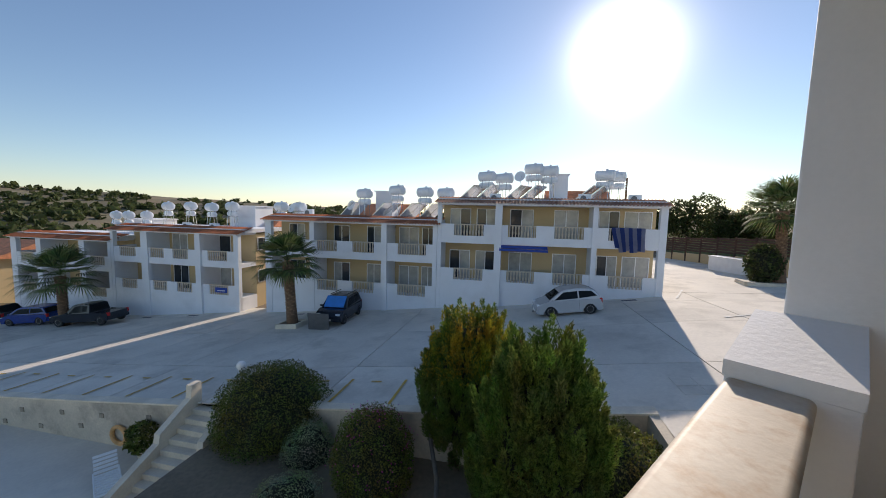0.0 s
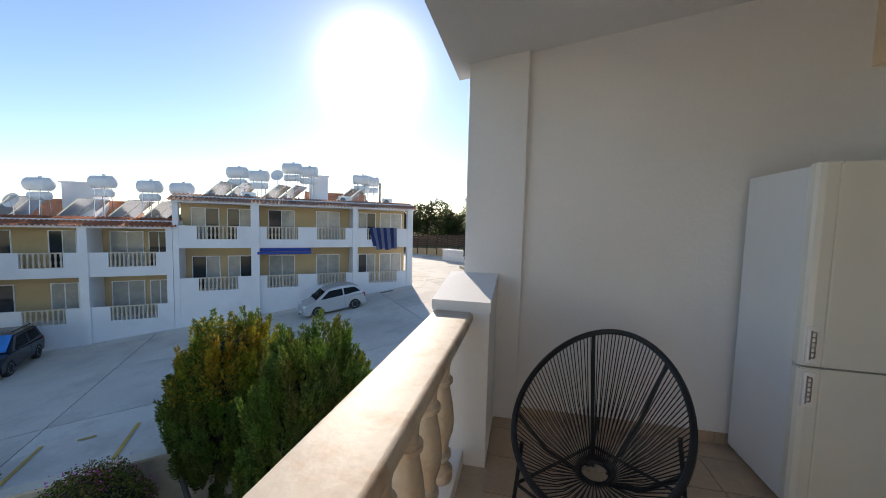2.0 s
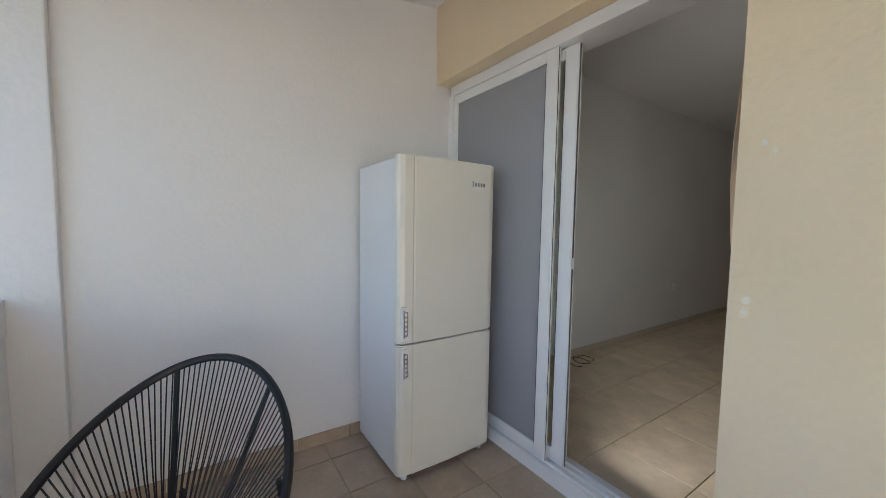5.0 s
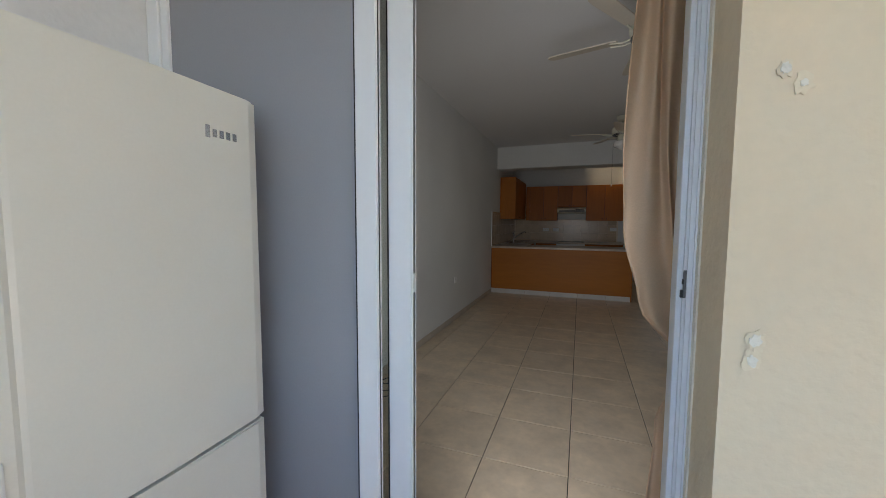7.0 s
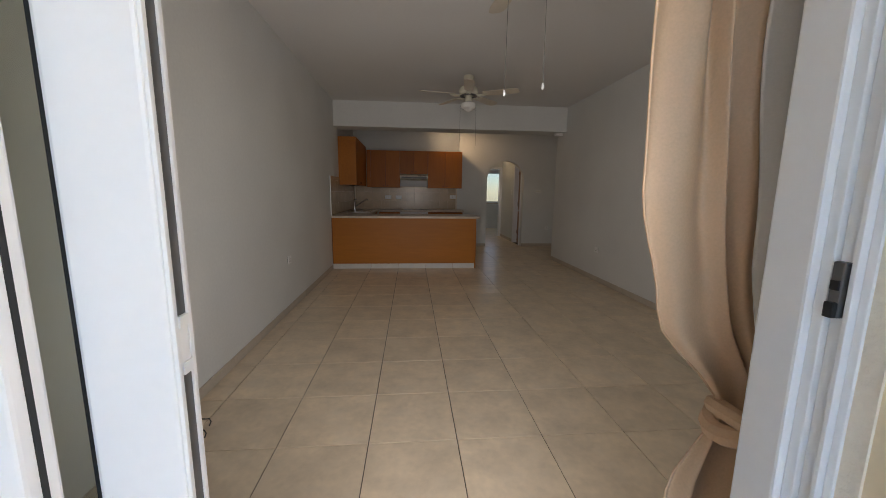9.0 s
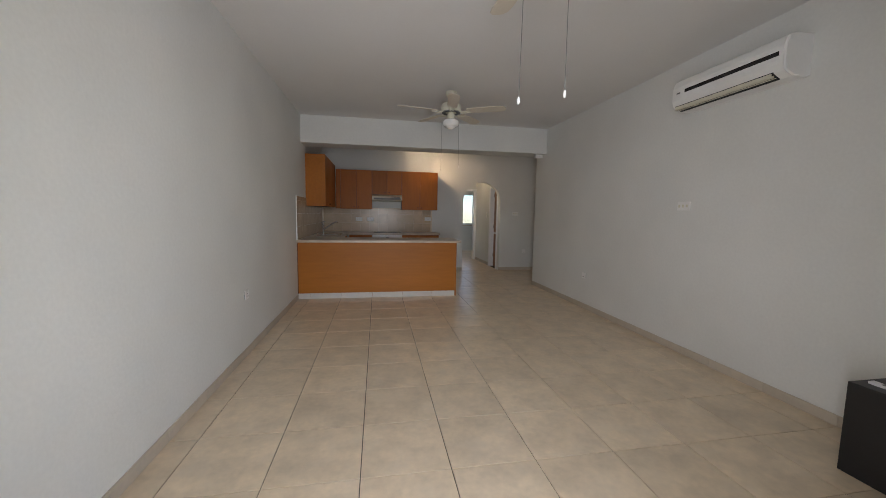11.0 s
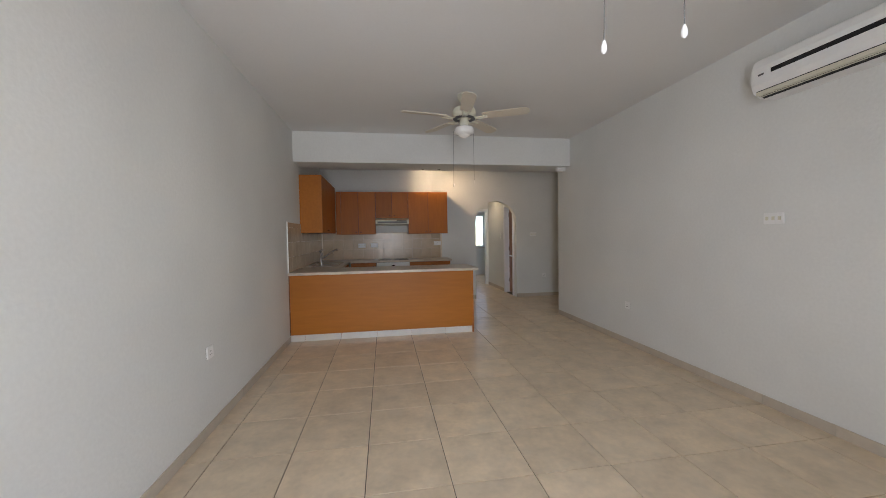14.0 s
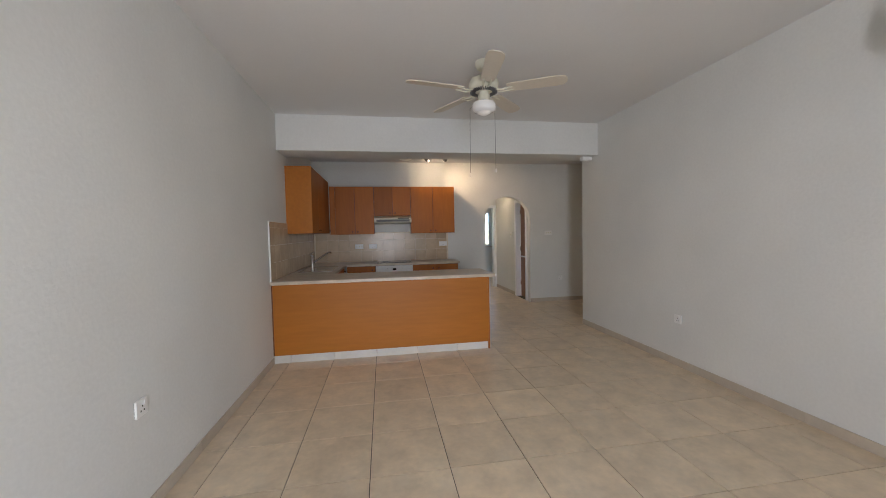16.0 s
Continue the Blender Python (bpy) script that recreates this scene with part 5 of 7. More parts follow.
# awning, towel, window boxes, satellite dish and sign on the terrace
aw = thing("awning", "rolled blue awning over a lower balcony", "awning", "", FM.copy())
part("cloth", prism(bmesh.new(), [(-0.30, -0.60), (-0.26, -0.64), (0.0, -0.5), (0.0, -0.46)], 4.72, 7.85, "x"), M["blue_cloth"], aw)
part("front_bar", block(4.70, 7.87, -0.36, -0.28, -0.82, -0.66, bevel=0.01), M["blue_cloth"], aw)
tw = thing("striped_towel", "large blue and grey striped towel hanging over the balcony", "towel", "", FM.copy())
for k in range(8):
    a, b = 11.72 + 0.25 * k, 11.72 + 0.25 * (k + 1)
    lo = (-0.35, -0.62, -0.60, -0.52, -0.62, -0.60, -0.52, -0.55)[k]
    bm = bmesh.new()
    rows = []
    for r in range(9):
        z = 0.95 + (lo - 0.95) * r / 8
        sk = 0.30 * (r / 8) * (1 - k / 9)
        rows.append([bm.verts.new((x + sk, -0.06 - 0.05 * math.sin(2.2 * x * 3 + r * 0.5) - 0.02, z)) for x in (a, (a + b) / 2, b)])
    for r0, r1 in zip(rows, rows[1:]):
        for j in range(2):
            bm.faces.new((r0[j], r0[j + 1], r1[j + 1], r1[j]))
    bmesh.ops.solidify(bm, geom=bm.faces[:], thickness=0.01)
    part("stripe", bm, M["stripe_a"] if k % 2 == 0 else M["stripe_b"], tw)
sg = thing("sign_board", "small blue and white board on a balcony rail", "sign", "", FM.copy())
part("board", block(-18.1, -17.0, -0.05, -0.02, -5.25, -4.85), M["blue_cloth"], sg)
part("text_bar", block(-17.9, -17.2, -0.056, -0.05, -5.12, -5.05), M["white_paint"], sg)


def scatter_leaves(name, centre, radii, count, size, material, parent, seed, lump=0.18, squash=1.0, upright=0.0, keep=None, label=""):
    """A crown of many single leaves near the skin of a lumpy body."""
    rnd = np.random.RandomState(seed)
    verts, faces = [], []
    c = Vector(centre)
    for i in range(count):
        u, v = rnd.rand() * 2 * math.pi, rnd.rand() * 2 - 1
        w = math.sqrt(1 - v * v)
        dirv = Vector((w * math.cos(u), w * math.sin(u), v))
        if keep is not None and not keep(dirv):
            continue
        bump = 1 + lump * noise.noise(dirv * 2.6 + Vector((seed, 0, 0))) + 0.5 * lump * noise.noise(dirv * 6.5 + Vector((0, seed, 0)))
        rr = bump * (0.80 + 0.22 * rnd.rand())
        p = c + Vector((dirv.x * radii[0], dirv.y * radii[1], dirv.z * radii[2])) * rr
        ax = Vector(rnd.normal(size=3)).normalized() * (1 - upright) + Vector((dirv.x * 0.3, dirv.y * 0.3, 1.0)) * upright
        ax.normalize()
        sd = ax.cross(Vector(rnd.normal(size=3)))
        sd.normalize()
        ln, wd = size * (0.7 + 0.7 * rnd.rand()), size * (0.30 + 0.2 * rnd.rand()) * squash
        k = len(verts)
        verts += [p - ax * ln * 0.5, p + sd * wd, p + ax * ln * 0.6, p - sd * wd]
        faces.append((k, k + 1, k + 2, k + 3))
    me = bpy.data.meshes.new(name)
    me.from_pydata(verts, [], faces)
    me.materials.append(material)
    ob = new(name, me)
    ob.parent = parent
    if label:
        tagged(ob, label)
    return ob


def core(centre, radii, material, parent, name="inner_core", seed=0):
    # solid body that fills a crown; its near-black colour paints the inner shade
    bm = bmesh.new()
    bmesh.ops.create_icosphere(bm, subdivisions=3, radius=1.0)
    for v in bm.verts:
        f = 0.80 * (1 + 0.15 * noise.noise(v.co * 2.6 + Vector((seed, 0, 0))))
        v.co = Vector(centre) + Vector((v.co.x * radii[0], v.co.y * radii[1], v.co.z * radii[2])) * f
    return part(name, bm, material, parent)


# near-black colour standing for shade deep between the leaves
M["twigs"] = surf("shaded_heart", (0.022, 0.024, 0.012), 0.95, 0.3, 4, 30, 0.4)
GZ = -4.1


def bush(name, label, category, centre, radii, count, size, material, seed, flowers=0, lump=0.10):
    b = thing(name, label, category)
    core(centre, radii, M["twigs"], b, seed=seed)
    scatter_leaves("foliage", centre, radii, count, size, material, b, seed, lump=lump)
    base = Vector((centre[0], centre[1], GZ))
    for k in range(3):
        a = k * 2.1
        part("stem", tube(bmesh.new(), [base + Vector((0.1 * math.cos(a), 0.1 * math.sin(a), -0.1)), Vector(centre) + Vector((0.3 * math.cos(a), 0.3 * math.sin(a), -0.2))], [0.06, 0.03], 6), M["bark"], b)
    if flowers:
        scatter_leaves("blossom", centre, [r * 1.06 for r in radii], flowers, size * 0.8, M["petal"], b, seed + 5, squash=1.6, keep=lambda q: q.z > -0.1 and noise.noise(q * 3.0) > 0.05, label="magenta blossom")
    return b


def conifer(name, label, base, top_z, width, count, seed, sun_gold=0.0):
    """A bushy upright conifer: hundreds of upright plumes of small sprays over a heart coloured dark for inner shade.
    """
    t = thing(name, label, "tree", "garden conifers")
    rnd = np.random.RandomState(seed)
    bx, by, bz = base
    hgt = top_z - bz
    part("trunk", tube(bmesh.new(), [(bx, by, bz - 0.6), (bx + 0.03, by, bz + hgt * 0.3), (bx, by, bz + hgt * 0.7)], [0.13, 0.10, 0.03], 8), M["bark"], t)
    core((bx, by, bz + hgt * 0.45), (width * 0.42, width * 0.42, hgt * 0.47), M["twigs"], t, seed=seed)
    verts, faces = {"g": [], "y": [], "d": []}, {"g": [], "y": [], "d": []}
    plumes = 420
    per = count // plumes
    for n in range(plumes):
        f = rnd.rand() ** 0.75
        a = rnd.rand() * 2 * math.pi
        swell = 0.60 + 0.40 * math.sin(min(1.0, f / 0.55) * math.pi / 2)
        if f > 0.42:
            swell *= math.sqrt(max(0.02, 1 - ((f - 0.42) / 0.62) ** 2))
        lump = 1 + 0.22 * noise.noise(Vector((math.cos(a) * 1.4, math.sin(a) * 1.4, f * 3.0 + seed)))
        r = width * 0.5 * swell * lump * (0.86 + 0.18 * rnd.rand())
        foot = Vector((bx + r * 0.86 * math.cos(a), by + r * 0.86 * math.sin(a), bz + (hgt - 0.42) * f * 0.88))
        ln = (0.42 + 0.45 * rnd.rand()) * (0.75 + 0.30 * f)
        lean = Vector((math.cos(a), math.sin(a), 0)) * (0.34 - 0.20 * f) + Vector(rnd.normal(size=3)) * 0.06
        axis = (Vector((0, 0, 1)) + lean).normalized()
        thick = 0.07 + 0.055 * rnd.rand()
        tone = noise.noise(foot * 1.1 + Vector((seed, 3, 1)))
        for i in range(per):
            q = rnd.rand()
            w = thick * math.sin(math.pi * min(1.0, 0.12 + 0.88 * (1 - q)) * 0.62)
            b = rnd.rand() * 2 * math.pi
            sdv = Vector((math.cos(b), math.sin(b), 0))
            p = foot + axis * ln * q + sdv * w * (0.55 + 0.45 * rnd.rand())
            ax = (axis * 1.1 + sdv * 0.55 + Vector(rnd.normal(size=3)) * 0.18).normalized()
            sl = 0.042 + 0.045 * rnd.rand()
            hgt_f = (p.z - bz) / hgt
            key = "g"
            # upper sprays take the gold colour that paints sunlight on the top
            if sun_gold and hgt_f > 0.60 and rnd.rand() < sun_gold * min(1.0, (hgt_f - 0.55) * 3.4) * (1.0 if tone > -0.12 else 0.25):
                key = "y"
            elif tone > 0.56 and rnd.rand() < 0.35:
                key = "d"
            vv, ff = verts[key], faces[key]
            for c in range(2):
                sd = ax.cross(Vector(rnd.normal(size=3)))
                sd.normalize()
                tipd = (ax + sd * (0.7 * c - 0.35)).normalized()
                k = len(vv)
                vv += [p - tipd * sl * 0.25, p + sd * 0.010 + tipd * sl * 0.35, p + tipd * sl, p - sd * 0.010 + tipd * sl * 0.35]
                ff.append((k, k + 1, k + 2, k + 3))
    for key, mat, nm, lb in (("g", "cypress", "foliage", ""), ("y", "cypress_sun", "golden_foliage", "upper sprays coloured gold for sunlight"), ("d", "cypress_dead", "dry_foliage", "dry brown sprays")):
        if faces[key]:
            me = bpy.data.meshes.new(nm)
            me.from_pydata(verts[key], [], faces[key])
            me.materials.append(M[mat])
            o = new(nm, me)
            o.parent = t
            if lb:
                tagged(o, lb)
    return t


# ---- the garden below the balcony ----
planting = []
bm = bmesh.new()
prism(bm, [(-3.4, -14.8), (9.9, -14.8), (10.6, -27.0), (-3.4, -27.0)], -6.4, -5.85, "z", FM)
structure("ground_garden", bm, M["earth"], "dark shaded garden soil below the balcony", "garden")
rw = thing("retaining_wall", "stained rendered retaining wall with a pale coping", "wall")
for sa, sb in ((-40, -30), (-30, -22), (-22, -15), (-15, -10), (-10, -5.1), (-3.6, 0.4), (0.4, 4.4), (4.4, 9.7)):
    za, zb = ground_z(sa, -14.7), ground_z(sb, -14.7)
    bm = prism(bmesh.new(), [(sa, -9.0 - (2.5 if sa < -12 else 0)), (sb, -9.0 - (2.5 if sa < -12 else 0)), (sb, zb), (sa, za)], -14.95, -14.7, "y", FM)
    part("panel", bm, M["retain"], rw)
    bm = prism(bmesh.new(), [(sa, za), (sb, zb), (sb, zb + 0.06), (sa, za + 0.06)], -15.0, -14.62, "y", FM)
    part("coping", bm, M["coping"], rw)
part("panel", prism(bmesh.new(), [(-32, -6.6), (-14.7, -6.6), (-14.7, ground_z(9.6, -14.7)), (-32, ground_z(9.6, -30.0) - 0.03)], 9.45, 9.72, "x", FM), M["retain"], rw)
M["pad"] = surf("weathered_mortar", (0.30, 0.255, 0.20), 0.95, 0.2, 6, 40, 0.3)
rnd = random.Random(21)
for k in range(17):
    s = -22.0 + 1.0 * k + 0.3 * rnd.random()
    z = ground_z(s, -14.7) - (0.42 if k % 2 else 0.95) - 0.12 * rnd.random()
    part("weep_pad", box(bmesh.new(), -0.10, 0.10, -0.03, 0.0, -0.09, 0.09, 0.012, FM @ pose(s, -14.95, z, 0, 8 - 16 * rnd.random(), 0)), M["pad"], rw)
TZ = -7.3
bm = prism(bmesh.new(), [(-60, -14.9), (-3.4, -14.9), (-3.4, -30), (-60, -30)], TZ - 0.3, TZ, "z", FM)
M["paving"] = surf("terrace_paving", (0.68, 0.62, 0.53), 0.8, 0.08, 0.5, 8, 0.06, stain=(0.42, 0.41, 0.38), stain_amount=0.4, stain_scale=0.6)
structure("pavement_terrace", bm, M["paving"], "shaded grey paved pool terrace below the car park", "terrace")
# steps from the car park down to the terrace
stp = thing("garden_steps", "worn pale concrete steps with low rendered side walls", "steps")
top_z = ground_z(-4.4, -14.7)
for k in range(11):
    z1 = top_z - 0.18 * (k + 1)
    da, db = -14.6 - 0.30 * k, -14.92 - 0.30 * k
    part("step", prism(bmesh.new(), [(-4.95, da), (-3.55, da), (-3.55, db), (-4.95, db)], TZ - 0.2, z1, "z", FM), M["coping"], stp)
for sa in (-5.17, -3.55):
    part("side_wall", prism(bmesh.new(), [(-14.5, top_z + 0.65), (-14.9, top_z + 0.65), (-14.95, top_z + 0.22), (-16.1, top_z - 0.40), (-16.15, top_z - 0.68), (-18.1, TZ + 0.5), (-18.1, TZ - 0.3), (-14.5, TZ - 0.3)], sa, sa + 0.22, "x", FM), M["coping"], stp)
buoy = part("lifebuoy", tube(bmesh.new(), [FM @ Vector((-8.06 + 0.32 * math.cos(a * math.pi / 12), -15.04, -6.79 + 0.32 * math.sin(a * math.pi / 12))) for a in range(24)], 0.075, 8, True), surf("orange_buoy", (0.62, 0.34, 0.13), 0.5, 0.15, 5, 30, 0.05), smooth=True)
tagged(buoy, "faded orange lifebuoy hanging on the retaining wall", "lifebuoy")
lg = thing("sun_lounger", "white plastic sun lounger on the pool terrace", "sun lounger", "", FM @ pose(-6.49, -16.58, TZ, 0, 0, 147))
for k in range(9):
    part("slat", block(-0.95 + 0.14 * k, -0.85 + 0.14 * k, -0.30, 0.30, 0.30, 0.325, bevel=0.006), M["white_plastic"], lg)
for k in range(5):
    part("slat", box(bmesh.new(), 0.02 + 0.13 * k, 0.11 + 0.13 * k, -0.30, 0.30, 0, 0.025, 0.006, pose(0.30, 0, 0.32, 0, -38, 0)), M["white_plastic"], lg)
for y in (-0.33, 0.30):
    part("side_rail", block(-0.98, 0.45, y, y + 0.035, 0.26, 0.34, bevel=0.008), M["white_plastic"], lg)
for x in (-0.85, 0.35):
    for y in (-0.31, 0.28):
        part("leg", block(x, x + 0.05, y, y + 0.04, 0, 0.28, bevel=0.006), M["white_plastic"], lg)
pot = thing("planter", "small pale planter with a dark shrub by the steps", "planter", "", FM @ pose(-6.67, -15.28, TZ))
part("trough", lathe(bmesh.new(), [(0.16, 0), (0.22, 0.35), (0.24, 0.40), (0.20, 0.40)], 14), M["coping"], pot)
scatter_leaves("foliage", (0, 0, 0.8), (0.5, 0.5, 0.55), 1500, 0.10, M["hedge"], pot, 31)
pip = part("garden_kerb", tube(bmesh.new(), [FM @ Vector((3.5, -14.9, -4.9)), FM @ Vector((4.1, -16.4, -5.3)), FM @ Vector((4.9, -20.5, -5.75))], 0.06, 8), M["joint"])
tagged(pip, "dark plastic pipe running down the garden bank", "pipe")
lampg = thing("garden_lamp", "white globe lamp behind the clipped bush", "lamp", "", pose(0.0, -13.0, -4.1))
planting.append(lampg)
part("post", lathe(bmesh.new(), [(0.04, -0.1), (0.03, 1.25)], 10), M["dark_steel"], lampg)
part("globe", lathe(bmesh.new(), [(0.04, 1.25), (0.10, 1.30), (0.13, 1.38), (0.12, 1.46), (0.06, 1.52), (0.01, 1.53)], 16), M["opal"], lampg, "white globe", True)

planting.append(conifer("conifer", "bushy green conifer in the garden, its top coloured gold for sunlight", (-3.45, -7.75, GZ), -0.42, 2.25, 76000, 3, sun_gold=1.0))
planting.append(conifer("conifer", "broad green bushy conifer close below the balcony", (-2.55, -5.35, GZ), -0.12, 2.2, 80000, 8))
planting.append(bush("clipped_bush", "large round clipped dark green bush by the steps", "bush", (-0.42, -11.7, -3.6), (1.42, 1.42, 1.25), 34000, 0.036, M["hedge"], 11))
planting.append(bush("round_bush", "small grey-green rounded bush in the garden", "bush", (-0.72, -10.2, -4.1), (0.62, 0.62, 0.80), 9000, 0.028, M["greybush"], 12))
planting.append(bush("flowering_bush", "dark bush dotted with magenta flowers", "bush", (-1.38, -8.45, -3.55), (0.85, 0.85, 1.12), 20000, 0.034, M["hedge"], 13, flowers=1500))
planting.append(bush("round_bush", "low grey-green rounded bush under the balcony", "bush", (0.15, -9.2, -4.35), (0.85, 0.7, 0.65), 9000, 0.028, M["greybush"], 14))
planting.append(bush("round_bush", "low grey-green rounded bush with pink flowers", "bush", (-0.6, -7.6, -4.5), (0.7, 0.6, 0.5), 6000, 0.03, M["greybush"], 17, flowers=120))
planting.append(bush("hedge", "glossy dark hedge beside the drive wall", "hedge", (-4.05, -4.75, -3.35), (1.3, 1.0, 1.22), 22000, 0.042, M["hedge"], 15))
kw = thing("drive_wall", "low pale rendered wall edging the hedge", "wall")
planting.append(kw)
part("panel", prism(bmesh.new(), [(-3.0, -4.1), (-5.5, -3.65), (-5.5, -3.45), (-3.0, -3.9)], -5.4, -2.55, "z"), M["retain"], kw)
part("coping", prism(bmesh.new(), [(-2.95, -4.15), (-5.55, -3.68), (-5.55, -3.42), (-2.95, -3.87)], -2.55, -2.48, "z"), M["coping"], kw)


# lay the planting out from the balcony at its true distance
eye0 = Vector((2.31, -2.27, 1.51))
GROW = Matrix.Translation(eye0 + Vector((0.04, -0.07, -0.06))) @ Matrix.Scale(1.31, 4) @ Matrix.Translation(-eye0)
for ob in planting:
    ob.matrix_basis = GROW @ ob.matrix_basis


# ---- palms ----
def palm(label, s, d, height, crown, seed, base_box=True, z=None):
    z = ground_z(s, d) if z is None else z
    p = thing("palm_tree", label, "palm tree", "palm trees", FM @ on_slope(s, d))
    rnd = random.Random(seed)
    bm = lathe(bmesh.new(), [(0.42, -0.2), (0.36, 0.3), (0.29, height * 0.4), (0.30, height * 0.8), (0.34, height)], 14)
    part("trunk", bm, M["bark"], p, smooth=True)
    bm = bmesh.new()
    for k in range(int(height * 34)):
        a, zz = k * 2.4, 0.25 + (height - 0.25) * k / (height * 34)
        r = 0.30 + 0.05 * (zz > height * 0.7)
        box(bm, 0.0, 0.09, -0.07, 0.07, -0.03, 0.02, m=pose(r * math.cos(a) * 0.9, r * math.sin(a) * 0.9, zz, 0, -48, math.degrees(a)))
    part("leaf_stubs", bm, M["stub"], p, "brown cut leaf stubs")
    verts, faces = [], []
    for k in range(46):
        a = k * 2.399
        up = 1.35 - 1.95 * (k / 45)
        ln = crown * (0.55 + 0.15 * rnd.random())
        dirv = Vector((math.cos(a) * math.cos(up), math.sin(a) * math.cos(up), math.sin(up)))
        st = Vector((0, 0, height + 0.05))
        tip = st + dirv * ln * 0.55 + Vector((0, 0, -0.05))
        sd = dirv.cross(Vector((0, 0, 1))).normalized()
        i0 = len(verts)
        verts += [st - sd * 0.02, st + sd * 0.02, tip + sd * 0.015, tip - sd * 0.015]
        faces.append((i0, i0 + 1, i0 + 2, i0 + 3))
        nrm = sd.cross(dirv)
        for b in range(17):
            fa = (b - 8) * 0.17
            rd = (dirv * math.cos(fa) + sd * math.sin(fa)).normalized()
            l2 = ln * 0.62 * (1 - 0.035 * abs(b - 8))
            m1 = tip + rd * l2 * 0.55 + nrm * 0.03
            m2 = tip + rd * l2 + Vector((0, 0, -0.26 * l2))
            w = rd.cross(nrm) * 0.045
            i0 = len(verts)
            verts += [tip - w * 0.4, tip + w * 0.4, m1 + w, m1 - w, m2]
            faces += [(i0, i0 + 1, i0 + 2, i0 + 3), (i0 + 3, i0 + 2, i0 + 4)]
    me = bpy.data.meshes.new("fronds")
    me.from_pydata(verts, [], faces)
    me.materials.append(M["palm"])
    o = new("fronds", me)
    o.parent = p
    if base_box:
        bm = bmesh.new()
        for a, b, c, e in ((-0.75, 0.75, -0.75, -0.6), (-0.75, 0.75, 0.6, 0.75), (-0.75, -0.6, -0.6, 0.6), (0.6, 0.75, -0.6, 0.6)):
            box(bm, a, b, c, e, -0.4, 0.28)
        k = part("planting_kerb", bm, M["coping"], p)
        part("soil", block(-0.6, 0.6, -0.6, 0.6, -0.3, 0.16), M["earth"], k)
    return p


palm("fan palm with a shaggy trunk in a square kerb", -8.2, -4.3, 4.2, 3.5, 4)
palm("fan palm with a thick brown trunk among parked cars", -29.0, -3.4, 3.9, 4.4, 9, False)
palm("tall fan palm beside the drive in full sun", 24.7, 5.6, 5.2, 4.2, 14, False)


